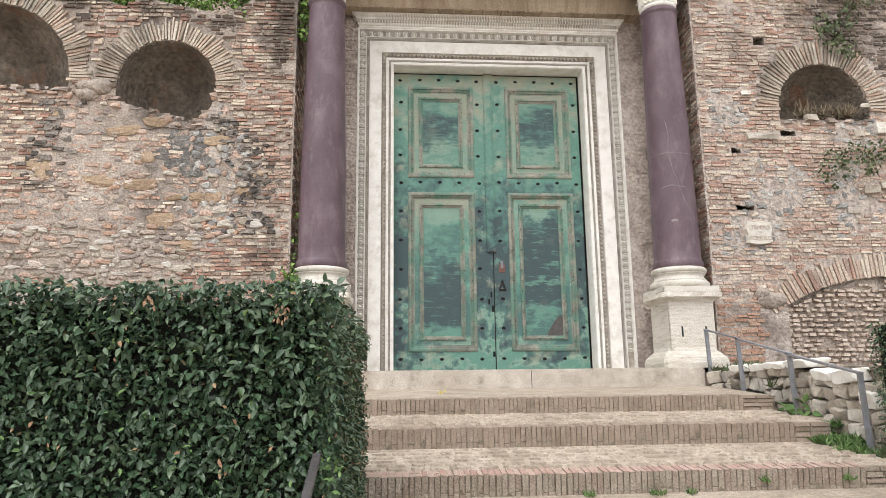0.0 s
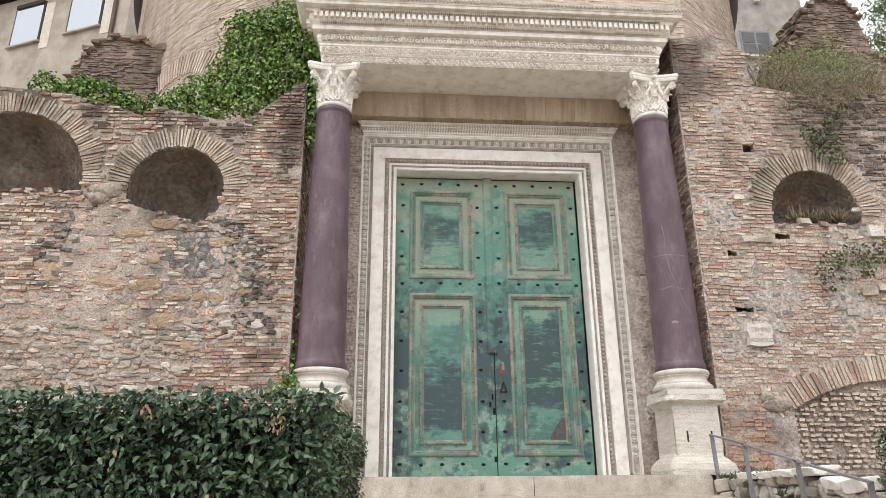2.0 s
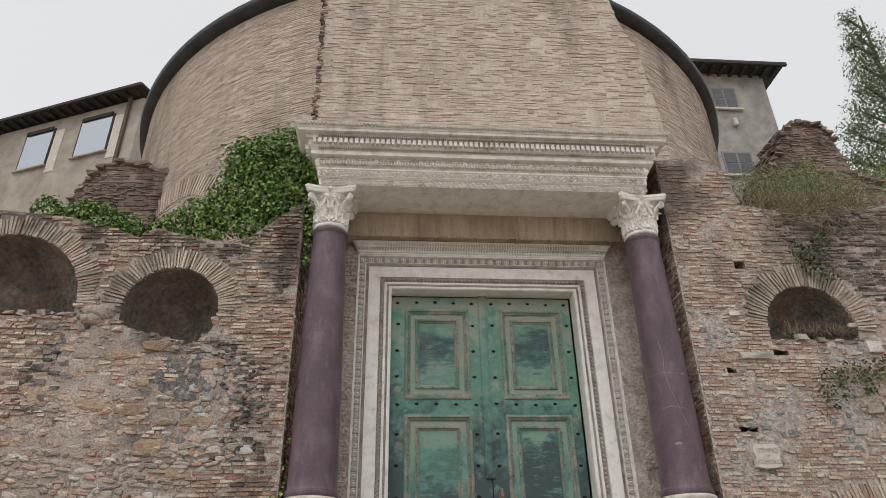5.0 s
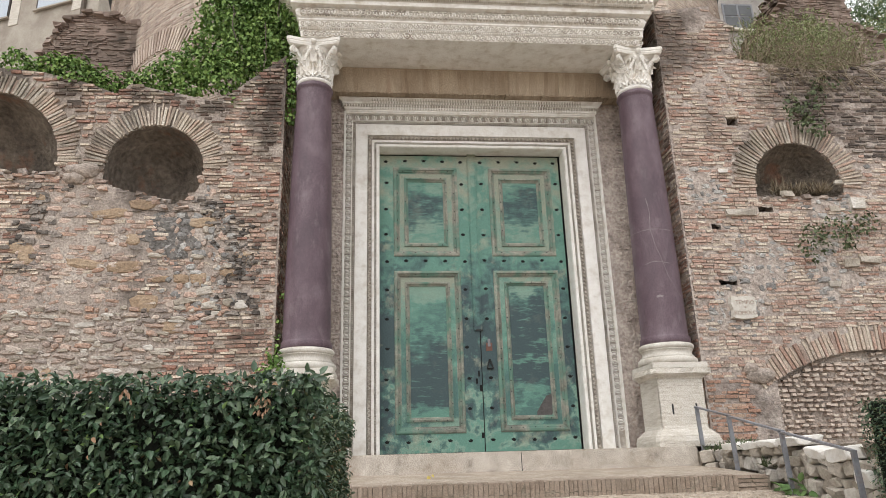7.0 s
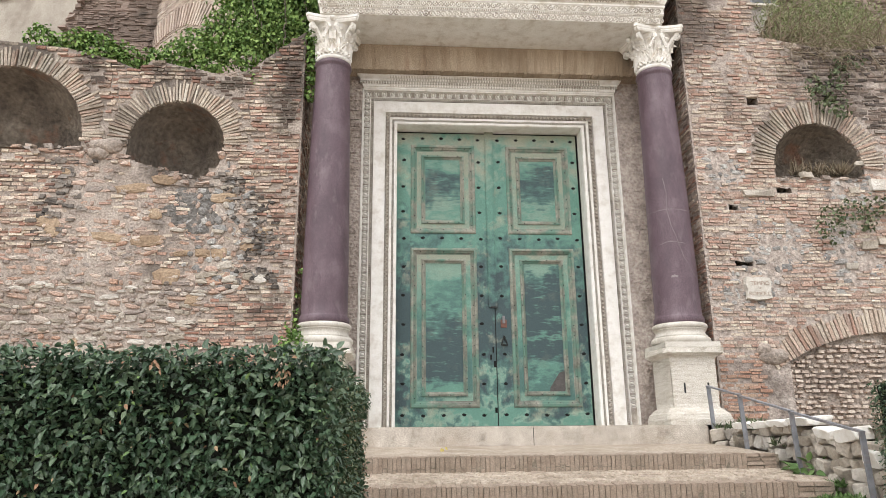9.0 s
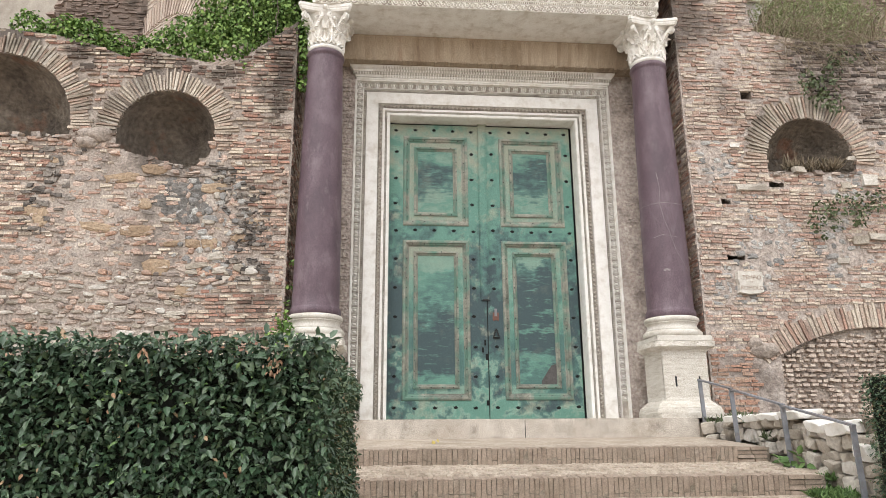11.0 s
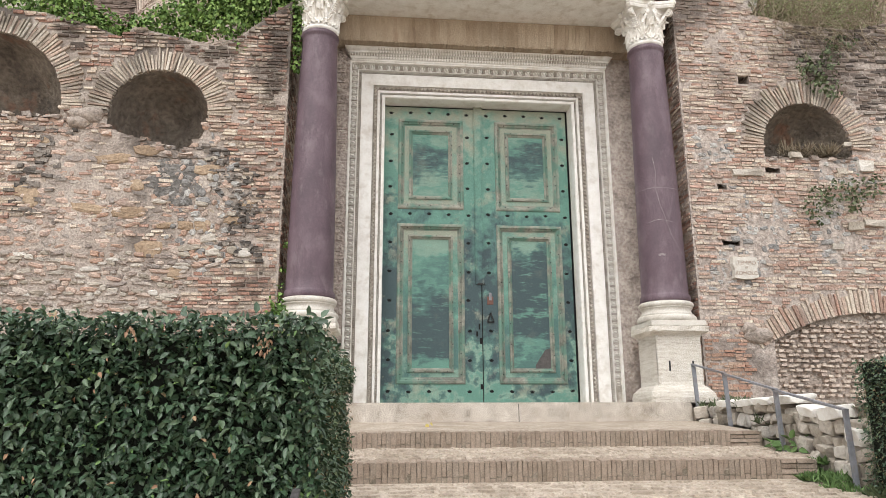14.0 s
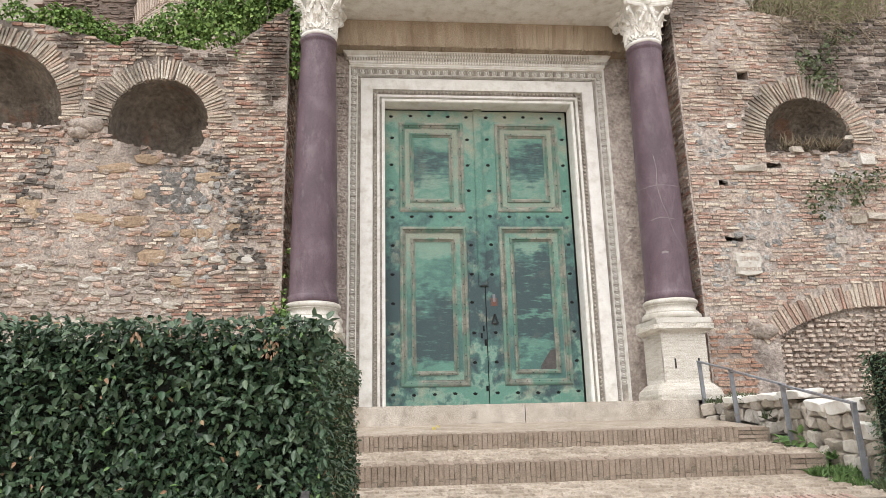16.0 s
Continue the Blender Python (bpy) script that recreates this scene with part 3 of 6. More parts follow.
# cornice of the door frame
CORN = [(.012, 5.50), (.03, 5.52), (.03, 5.535), (.05, 5.545), (.05, 5.575), (.055, 5.585), (.055, 5.62), (.085, 5.63), (.085, 5.66), (.12, 5.685), (.14, 5.705), (.14, 5.72)]


def ring_sweep(name, prof, xl, xr, yf, yb, parent, material=MARBLE, label=""):
    """A moulding with returned ends: prof is (projection, height)."""
    v, f = [], []
    for p, z in prof:
        v += [(xl - p, yb, z), (xl - p, yf - p, z), (xr + p, yf - p, z), (xr + p, yb, z)]
    for k in range(len(prof) - 1):
        for i in range(3):
            f.append((4 * k + i, 4 * k + i + 1, 4 * k + 5 + i, 4 * k + 4 + i))
    n = len(prof) - 1
    f.append((0, 1, 2, 3))
    f.append((4 * n, 4 * n + 1, 4 * n + 2, 4 * n + 3))
    return raw(name, v, f, material, parent, label)


cornice = ring_sweep("cornice", CORN, -2.12, 2.1, -.36, -.2, frame_thing, MARBLE, "weathered carved marble cornice")
small = Heap()
x = -2.2
while x < 2.2:
    small.block((x, -.425, 5.602), X, Y, Z, .012, .024, .016, rng, .003)
    if -1.75 < x < 1.85:
        small.block((x + .01, -.455, 5.646), X, Y, Z, .010, .016, .013, rng, .003)
        small.block((x, -.478, 5.688), X, Y, Z, .009, .016, .017, rng, .004)
        small.block((x, -.405, 5.555), X, Y, Z, .010, .014, .010, rng, .003)
    x += .045
small.make("dentil_carving", DIRTY, cornice, "", "stuff")

# ---- bronze double door ----
door = empty("double_door", "closed green bronze double door with recessed panels", "door")


def panel_rings(bm, x0, x1, z0, z1, steps, y):
    """Stepped mouldings between rectangles; steps are (inset, depth)."""
    rows = []
    for inset, d in steps:
        rows.append([bm.verts.new(p) for p in ((x0 + inset, y + d, z0 + inset), (x1 - inset, y + d, z0 + inset), (x1 - inset, y + d, z1 - inset), (x0 + inset, y + d, z1 - inset))])
    for a, b in zip(rows[:-1], rows[1:]):
        for k in range(4):
            bm.faces.new((a[k], a[(k + 1) % 4], b[(k + 1) % 4], b[k]))
    return rows[-1]


def star_mesh():
    pts = [(a * 1.35, b * 1.35) for a, b in [(-.028, .010), (-.012, .006), (-.010, .020), (0, .012), (.010, .020), (.012, .006), (.028, .010), (.020, -.012), (.008, -.018), (-.008, -.018), (-.020, -.012)]]
    v = [(x, -.003, z) for x, z in pts] + [(x, .004, z) for x, z in pts]
    n = len(pts)
    return mesh_of("rivet_hole", v, [tuple(range(n))] + [(k, (k + 1) % n, n + (k + 1) % n, n + k) for k in range(n)], DARK)


STAR = star_mesh()
ROWZ = [4.80, 4.39, 3.92, 3.47, 3.02, 2.54, 2.06, 1.59, 1.11, .64, .17]
PANEL_Z = [(3.12, 4.66), (.30, 2.83)]
for name, x0, x1, pa, pb, hx in (("left", -1.60, .012, -1.33, -.285, (-1.47, -.195)), ("right", .022, 1.515, .295, 1.34, (.145, 1.43))):
    leaf = part("leaf", bmesh.new(), BRONZE, door, "patinated bronze door leaf")
    bm = bmesh.new()
    # stiles and rails as bars round the panel openings
    box(bm, x0, pa, .03, .13, .0, 4.90)
    box(bm, pb, x1, .03, .13, .0, 4.90)
    for z0, z1 in ((.0, PANEL_Z[1][0]), (PANEL_Z[1][1], PANEL_Z[0][0]), (PANEL_Z[0][1], 4.90)):
        box(bm, pa, pb, .03, .13, z0, z1)
    bm.to_mesh(leaf.data)
    bm.free()
    for z0, z1 in PANEL_Z:
        bm = bmesh.new()
        last = panel_rings(bm, pa, pb, z0, z1, [(-.022, .0), (-.018, -.014), (.0, -.024), (.026, -.024), (.034, -.002), (.060, .010), (.066, .030), (.085, .034)], .03)
        part("outer_moulding", bm, BROWN, leaf, "brown worn bronze moulding")
        bm = bmesh.new()
        last = panel_rings(bm, pa, pb, z0, z1, [(.085, .034), (.158, .034)], .03)
        part("panel_border", bm, BORDER_LOW if z0 < 2 else BORDER_TOP, leaf)
        bm = bmesh.new()
        last = panel_rings(bm, pa, pb, z0, z1, [(.158, .034), (.162, .010), (.190, .006), (.198, .030), (.222, .042), (.228, .054)], .03)
        part("inner_moulding", bm, BROWN, leaf, "brown worn bronze moulding")
        bm = bmesh.new()
        i = .228
        bm.faces.new([bm.verts.new(p) for p in ((pa + i, .084, z0 + i), (pb - i, .084, z0 + i), (pb - i, .084, z1 - i), (pa + i, .084, z1 - i))])
        part("panel", bm, PANEL_TOP if z0 > 2 else PANEL_LOW if name == "left" else PANEL_DARK, leaf)
        bm = bmesh.new()
        for inset in (.045, .175):
            for (ax, az), (bx, bz) in (((pa + inset, z0 + inset), (pb - inset, z0 + inset)), ((pb - inset, z0 + inset), (pb - inset, z1 - inset)),
                                       ((pb - inset, z1 - inset), (pa + inset, z1 - inset)), ((pa + inset, z1 - inset), (pa + inset, z0 + inset))):
                n = int(math.hypot(bx - ax, bz - az) / .16)
                for k in range(n):
                    if random.random() < .35:
                        continue
                    px, pz = ax + (bx - ax) * (k + .5) / n, az + (bz - az) * (k + .5) / n
                    box(bm, px - .006, px + .006, .018, .05, pz - .006, pz + .006)
        part("nail_holes", bm, DARK, leaf)
    for z in ROWZ:
        for x in hx:
            put("rivet_hole", STAR, leaf, pose(x + random.uniform(-.01, .01), .028, z + random.uniform(-.012, .012), 0, random.uniform(-9, 9), 0))
    for z in (ROWZ[0], ROWZ[4], ROWZ[10]):
        for k in range(1, 4):
            put("rivet_hole", STAR, leaf, pose(hx[0] + (hx[1] - hx[0]) * k / 4, .028, z + random.uniform(-.01, .01), 0, random.uniform(-9, 9), 0))
cover = bmesh.new()
box(cover, -.085, .065, .005, .04, 1.86, 4.95)
box(cover, -.070, -.055, -.005, .02, 1.86, 4.95)
box(cover, .035, .05, -.005, .02, 1.86, 4.95)
part("cover_strip", cover, BRONZE, door, "bronze strip over the joint of the leaves")
part("joint", boxed(.010, .024, .026, .05, .0, 1.86), DARK, door)
lock = part("lock_plate", boxed(.10, .20, .020, .035, 1.53, 1.66, bevel=.004), mat("rusty_iron", [(.16, .06, .04), (.25, .11, .07)], rough=.8), door, "rusty iron lock plate")
part("hasp", boxed(.13, .17, .008, .024, 1.60, 1.72), IRON, lock)
ringv = bmesh.new()
tri = [(.15, 1.40), (.10, 1.25), (.20, 1.25)]
for (ax, az), (bx, bz) in zip(tri, tri[1:] + tri[:1]):
    n = 6
    for k in range(n):
        px, pz = ax + (bx - ax) * (k + .5) / n, az + (bz - az) * (k + .5) / n
        box(ringv, px - .011, px + .011, .005, .025, pz - .011, pz + .011)
part("pull_ring", ringv, GAP, door, "triangular iron pull ring")
part("latch", boxed(-.06, .06, .0, .03, 1.85, 1.875), GAP, door)
keyhole = bmesh.new()
box(keyhole, -.085, -.055, .022, .04, 1.02, 1.10)
box(keyhole, -.045, -.02, .022, .04, 1.13, 1.22)
box(keyhole, -.028, .008, .022, .04, .90, 1.0)
box(keyhole, -.028, .008, .022, .04, .20, .28)
part("keyhole", keyhole, DARK, door)
patch = bmesh.new()
patch.faces.new([patch.verts.new(p) for p in ((.86, .077, .50), (1.09, .077, .50), (1.12, .077, .56), (1.12, .077, .85), (1.03, .077, .82), (.92, .077, .66), (.87, .077, .58))])
part("repair_patch", patch, mat("dull_brass", [(.075, .066, .062), (.11, .095, .088)], scale=9, rough=.6, fine=.5), door, "dull brown repair patch on a panel")
bm = bmesh.new()
# dark sheet behind the leaves; its colour gives the reveal's shadow at their edges
part("door_back", boxed(-1.7, 1.7, .16, .3, -.05, 5.2), GAP, door)

# ---- columns ----


def leaf_grid(heap, base, out, side, up, h, w, curl, lobes=5):
    """An acanthus leaf: a grid that climbs, leans out and curls over at its tip."""
    nu, nv = 6, 9
    v, f = [], []
    for j in range(nv + 1):
        t = j / nv
        wid = w * (math.sin(math.pi * min(1, .25 + .8 * t)) ** .7) * (1 + .38 * math.cos(t * lobes * 2 * math.pi))
        if t > .93:
            wid *= .5
        z = h * math.sin(min(t, .82) / .82 * math.pi / 2 * .92) - (h * .16 * max(0, t - .78) / .22)
        o = curl * (t ** 2.6)
        for i in range(nu + 1):
            s = i / nu * 2 - 1
            rib = .026 * math.cos(s * 3 * math.pi) * (1 - t * .4)
            p = base + up * z + side * (wid * s) + out * (o + .02 + rib - .05 * s * s * w / .1 * .6)
            v.append(tuple(p))
    for j in range(nv):
        for i in range(nu):
            k = j * (nu + 1) + i
            f.append((k, k + 1, k + nu + 2, k + nu + 1))
    heap.add(v, f)


def make_column(x, y, label, seed):
    rng = np.random.default_rng(seed)
    col = empty("column", label, "column", "porphyry columns beside the door")
    prof = [(.352, 1.40), (.360, 1.41), (.360, 1.475), (.345, 1.50)]
    for k in range(25):
        t = k / 24
        prof.append((.333 - .066 * t ** 1.5, 1.52 + 3.86 * t))
    prof += [(.268, 5.40), (.285, 5.42), (.292, 5.45), (.285, 5.48), (.268, 5.50)]
    v, f = lathe(prof, x, y, 56)
    shaft = raw("shaft", v, f, PORPHYRY, col, "polished purple porphyry shaft", smooth=True)
    # attic base
    prof = [(.39, 1.10)]
    for k in range(9):
        a = -math.pi / 2 + math.pi * k / 8
        prof.append((.375 + .045 * math.cos(a), 1.15 + .048 * math.sin(a)))
    prof += [(.38, 1.205), (.38, 1.215), (.355, 1.235), (.348, 1.27), (.36, 1.30), (.372, 1.305), (.372, 1.315)]
    for k in range(9):
        a = -math.pi / 2 + math.pi * k / 8
        prof.append((.355 + .036 * math.cos(a), 1.356 + .038 * math.sin(a)))
    prof += [(.35, 1.402), (.35, 1.42)]
    v, f = lathe(prof, x, y, 48)
    raw("base", v, f, CREAM, col, "white marble moulded base", smooth=True)
    part("plinth", boxed(x - .405, x + .405, y - .405, y + .405, 1.02, 1.105, bevel=.012), CREAM, col)
    # pedestal
    ped = part("pedestal", boxed(x - .33, x + .33, y - .33, y + .33, .1, .94, bevel=.012), TRAVERTINE, col, "pitted travertine pedestal")
    bm = bmesh.new()
    rows = []
    for p, z in ((.335, .88), (.35, .905), (.385, .915), (.43, .95), (.43, 1.02), (.40, 1.025)):
        rim = []
        for (sx, sy), (tx, ty) in zip(((-1, -1), (1, -1), (1, 1), (-1, 1)), ((1, -1), (1, 1), (-1, 1), (-1, -1))):
            for q in range(14):
                u, w = sx + (tx - sx) * q / 14, sy + (ty - sy) * q / 14
                p2 = p + (.03 * nz(u * 3 + x, w * 3, z * 9) - (.025 if q == 0 else 0)) * (p > .38)
                rim.append(bm.verts.new((x + u * p2, y + w * p2, z + .012 * nz(u * 5, w * 5, x + p))))
        rows.append(rim)
    for a, b in zip(rows[:-1], rows[1:]):
        for k in range(56):
            bm.faces.new((a[k], a[(k + 1) % 56], b[(k + 1) % 56], b[k]))
    bm.faces.new(rows[-1])
    part("pedestal_cap", bm, TRAVERTINE, col, "chipped travertine cap")
    bm = bmesh.new()
    rows = []
    for p, z in ((.45, -.03), (.455, .04), (.435, .115), (.415, .13), (.385, .17), (.35, .20), (.335, .25)):
        rim = []
        for (sx, sy), (tx, ty) in zip(((-1, -1), (1, -1), (1, 1), (-1, 1)), ((1, -1), (1, 1), (-1, 1), (-1, -1))):
            for q in range(10):
                u, w = sx + (tx - sx) * q / 10, sy + (ty - sy) * q / 10
                p2 = p + .014 * nz(u * 3.2 + x, w * 3.2, z * 3) - (.02 if q == 0 else 0)
                rim.append(bm.verts.new((x + u * p2, y + w * p2, z + (.012 * nz(u * 4, w * 4, x) if z > 0 else 0))))
        rows.append(rim)
    for a, b in zip(rows[:-1], rows[1:]):
        for k in range(40):
            bm.faces.new((a[k], a[(k + 1) % 40], b[(k + 1) % 40], b[k]))
    part("pedestal_foot", bm, TRAVERTINE, col, "worn travertine foot moulding")
    for dx in (-.15, .19):
        part("clamp_slot", boxed(x + dx - .012, x + dx + .012, y - .334, y - .32, .40, .54), GAP, ped)
    # corinthian capital
    cap = raw("capital", *lathe([(.255, 5.50), (.275, 5.53), (.275, 5.56), (.255, 5.57), (.25, 5.8), (.275, 5.98), (.33, 6.09), (.34, 6.10)], x, y, 40), MARBLE, col, "weathered white Corinthian capital", smooth=True)
    leaves = Heap()
    c = np.array((x, y, 0.0))
    for row, (z, h, r, w, curl, off) in enumerate(((5.57, .25, .245, .105, .085, 0), (5.60, .40, .25, .105, .12, .5))):
        for k in range(8):
            a = 2 * math.pi * (k + off) / 8
            out = np.array((math.cos(a), math.sin(a), 0))
            leaf_grid(leaves, c + out * r + Z * z, out, np.array((-math.sin(a), math.cos(a), 0)), Z, h * rng.uniform(.92, 1.05), w, curl)
    leaves.make("acanthus_leaves", MARBLE, cap, "", "stuff")
    for k in range(4):
        a = math.pi / 4 + k * math.pi / 2
        out = np.array((math.cos(a), math.sin(a), 0))
        side = np.array((-math.sin(a), math.cos(a), 0))
        vol = Heap()
        # stalk and spiral under each corner
        for t in np.linspace(0, 1, 9):
            vol.block(c + out * (.27 + .17 * t ** 1.5) + Z * (5.84 + .22 * t), out, side, Z, .022, .035 - .012 * t, .022, rng, .004)
        for t in np.linspace(0, 1.75 * 2 * math.pi, 22):
            r = .058 - .0058 * t * .8
            vol.block(c + out * (.43 + r * math.sin(t)) + Z * (6.015 + r * math.cos(t)), out * math.cos(t) - Z * math.sin(t), side, Z * math.cos(t) + out * math.sin(t), .017, .026, .008, rng, .002)
        vol.make("corner_volute", MARBLE, cap)
        a = k * math.pi / 2
        out = np.array((math.cos(a), math.sin(a), 0))
        side = np.array((-math.sin(a), math.cos(a), 0))
        hel = Heap()
        for s in (-1, 1):
            for t in np.linspace(0, 1, 7):
                hel.block(c + out * (.28 + .05 * t) + side * s * (.13 - .08 * t) + Z * (5.86 + .17 * t), out, side, Z, .02, .018, .022, rng, .004)
            for t in np.linspace(0, 1.5 * 2 * math.pi, 14):
                r = .04 - .0038 * t
                hel.block(c + out * .33 + side * s * (.055 + r * math.sin(t)) + Z * (6.02 + r * math.cos(t)), side * math.cos(t) * s - Z * math.sin(t), out, Z * math.cos(t) + side * s * math.sin(t), .013, .018, .006, rng, .001)
        hel.make("inner_scroll", MARBLE, cap)
        put("rosette", blob_mesh("rosette", MARBLE, .045, .045, .042), cap, Matrix.Translation(c + out * .37 + Z * 6.13))
    # abacus with hollow sides and cut corners
    outline = []
    for k in range(4):
        a0, a1 = math.pi / 4 + k * math.pi / 2, math.pi / 4 + (k + 1) * math.pi / 2
        p0, p1 = np.array((math.cos(a0), math.sin(a0))) * .60, np.array((math.cos(a1), math.sin(a1))) * .60
        mid = (a0 + a1) / 2
        inn = np.array((math.cos(mid), math.sin(mid)))
        for t in np.linspace(.06, .94, 9):
            outline.append(p0 + (p1 - p0) * t - inn * .085 * math.sin(math.pi * t))
    v, f = [], []
    levels = ((.93, 6.09), (.97, 6.12), (.97, 6.14), (1.0, 6.15), (1.0, 6.195))
    for s, z in levels:
        v += [(x + p[0] * s, y + p[1] * s, z) for p in outline]
    n = len(outline)
    for j in range(len(levels) - 1):
        f += [(j * n + k, j * n + (k + 1) % n, (j + 1) * n + (k + 1) % n, (j + 1) * n + k) for k in range(n)]
    f += [tuple(range(n)), tuple(range((len(levels) - 1) * n, len(levels) * n))]
    raw("abacus", v, f, MARBLE, cap)
    return col


make_column(-2.605, -1.08, "purple porphyry column with white capital beside ivy", 5)
col_r = make_column(2.575, -1.08, "cracked purple porphyry column on a travertine pedestal", 6)
GROUT = mat("pale_grout", [(.17, .13, .135), (.26, .21, .215), (.38, .33, .32)], scale=8, fine=.5)


def shaft_radius(z):
    return .333 - .066 * max(0, (z - 1.52) / 3.86) ** 1.5


def seam(points, width):
    """A thin grout line lying on the shaft: points of (degrees, height)."""
    v, f = [], []
    fine = []
    for (a0, z0), (a1, z1) in zip(points[:-1], points[1:]):
        for k in range(6):
            t = k / 6
            fine.append((a0 + (a1 - a0) * t + .8 * nz(a0 + t * 9, z0 * 3), z0 + (z1 - z0) * t + .006 * nz(t * 7, a1)))
    fine.append(points[-1])
    for i, (a, z) in enumerate(fine):
        b = fine[min(i + 1, len(fine) - 1)]
        c = fine[max(i - 1, 0)]
        da, dz = math.radians(b[0] - c[0]) * .32, b[1] - c[1]
        ln = math.hypot(da, dz) or 1
        w = width * (.6 + .6 * abs(nz(i * .7, a)))
        for s in (-1, 1):
            zz = z + s * w * da / ln
            aa = math.radians(a) - s * w * dz / ln / .32
            r = shaft_radius(zz) + .0025
            v.append((2.575 + r * math.cos(aa), -1.08 + r * math.sin(aa), zz))
        if i:
            f.append((2 * i - 2, 2 * i, 2 * i + 1, 2 * i - 1))
    raw("repair_seam", v, f, GROUT, col_r, "pale grout line of a repair")


seam([(-190, 3.10), (-150, 3.09), (-113, 3.10), (-80, 3.085), (-40, 3.09)], .0045)
seam([(-118, 3.60), (-112, 3.35), (-116, 3.10), (-108, 2.85), (-96, 2.62), (-84, 2.36), (-62, 2.14), (-45, 2.05)], .0045)
seam([(-140, 2.57), (-115, 2.60), (-75, 2.56)], .005)
seam([(-120, 2.06), (-112, 2.075), (-104, 2.06)], .020)

# ---- entablature ----
ent = empty("entablature", "carved white marble entablature across both columns", "entablature")
XL, XR, EY = -2.80, 2.64, -1.46
ring_sweep("architrave", [(0, 6.20), (.0, 6.31), (.015, 6.32), (.015, 6.345), (.03, 6.36), (.03, 6.46), (.05, 6.475), (.05, 6.50)], XL, XR, EY, -.45, ent, MARBLE, "carved marble architrave")
ring_sweep("frieze", [(.03, 6.50), (.06, 6.53), (.085, 6.59), (.07, 6.65), (.04, 6.69)], XL, XR, EY, -.45, ent, MARBLE, "weathered carved frieze")
ring_sweep("fillet", [(.10, 6.69), (.15, 6.70), (.155, 6.765), (.13, 6.775)], XL, XR, EY, -.45, ent, MARBLE)
ring_sweep("dentil_band", [(.13, 6.775), (.19, 6.83), (.20, 6.845), (.20, 6.95), (.25, 6.96), (.25, 7.01), (.31, 7.02)], XL, XR, EY, -.45, ent, MARBLE)
ring_sweep("corona", [(.33, 7.02), (.355, 7.025), (.36, 7.07), (.375, 7.075), (.375, 7.09), (.42, 7.15), (.43, 7.165)], XL, XR, EY, -.45, ent, MARBLE, "projecting cornice slab with a leaf edge")
DENT = mesh_of("dentil", [(sx * .027, sy * .045, sz * .045) for sz in (-1, 1) for sy in (-1, 1) for sx in (-1, 1)], BLOCK, MARBLE)
x = XL - .10
while x < XR + .16:
    put("dentil", DENT, ent, Matrix.Translation((x, EY - .225, 6.898)))
    x += .086
for yy in np.arange(-1.5, -.6, .098):
    put("dentil", DENT, ent, Matrix.Translation((XL - .22, yy, 6.898)) @ pose(0, 0, 0, 0, 0, 90))
    put("dentil", DENT, ent, Matrix.Translation((XR + .22, yy, 6.898)) @ pose(0, 0, 0, 0, 0, 90))
carve = Heap()


def curl_ring(p, r, thick, turn, rng):
    n = 9
    for k in range(n):
        a = turn + 2 * math.pi * k / n * .85
        q = np.array(p) + X * r * math.cos(a) + Z * r * math.sin(a)
        carve.block(q, X * math.cos(a) + Z * math.sin(a), Y, Z * math.cos(a) - X * math.sin(a), thick, .012, r * .36, rng, .002)
    carve.block(p, X, Y, Z, r * .3, .014, r * .3, rng, .006)


k, x = 0, XL + .04
while x < XR:
    curl_ring((x, EY - .032, 6.41), .036, .008, k * 3.1, rng)
    curl_ring((x + .04, EY - .004, 6.255), .040, .008, k * 3.1 + 1, rng)
    curl_ring((x, EY - .085, 6.60), .048, .009, k * 1.57, rng)
    for s in (-1, 1):
        carve.block((x + s * .025, EY - .075, 6.545), X * .8 + Z * s * .6, Y, Z * .8 - X * s * .6, .020, .014, .008, rng, .004)
    k += 1
    x += .092
x = XL - .02
while x < XR + .02:
    carve.block((x, EY - .018, 6.335), X, Y, Z, .011, .012, .011, rng, .003)
    carve.block((x, EY - .185, 6.808), X, Y, Z, .011, .022, .018, rng, .003)
    carve.block((x, EY - .275, 6.985), X, Y, Z, .010, .028, .020, rng, .003)
    x += .034
x = XL - .38
while x < XR + .40:
    for s in (-1, 1):
        carve.block((x + s * .014, EY - .41, 7.12), X * .5 + Z * s * .86, Y, Z * .5 - X * s * .86, .026, .010, .007, rng, .003)
    x += .062
carve.make("vine_carving", DIRTY, ent, "worn carved scrolls and leaves", "stuff")

# ---- brick flat arch over the door cornice ----
SMOKED = mat("worn_upright_brick", [(.30, .20, .115), (.43, .315, .195), (.51, .39, .255), (.38, .235, .14)], scale=2, rand=.32, stretch=(1, 1, .4), stain=((.24, .18, .125), .6), stain_scale=1.4, bump=.6, bscale=50, fine=.6)
flat_arch = empty("flat_arch", "flat arch of upright plastered bricks above the door frame", "wall", kind="structure")
part("core", boxed(-3.0, 3.0, -.63, -.3, 5.74, 6.195), SMOKED, flat_arch)
x = -2.95
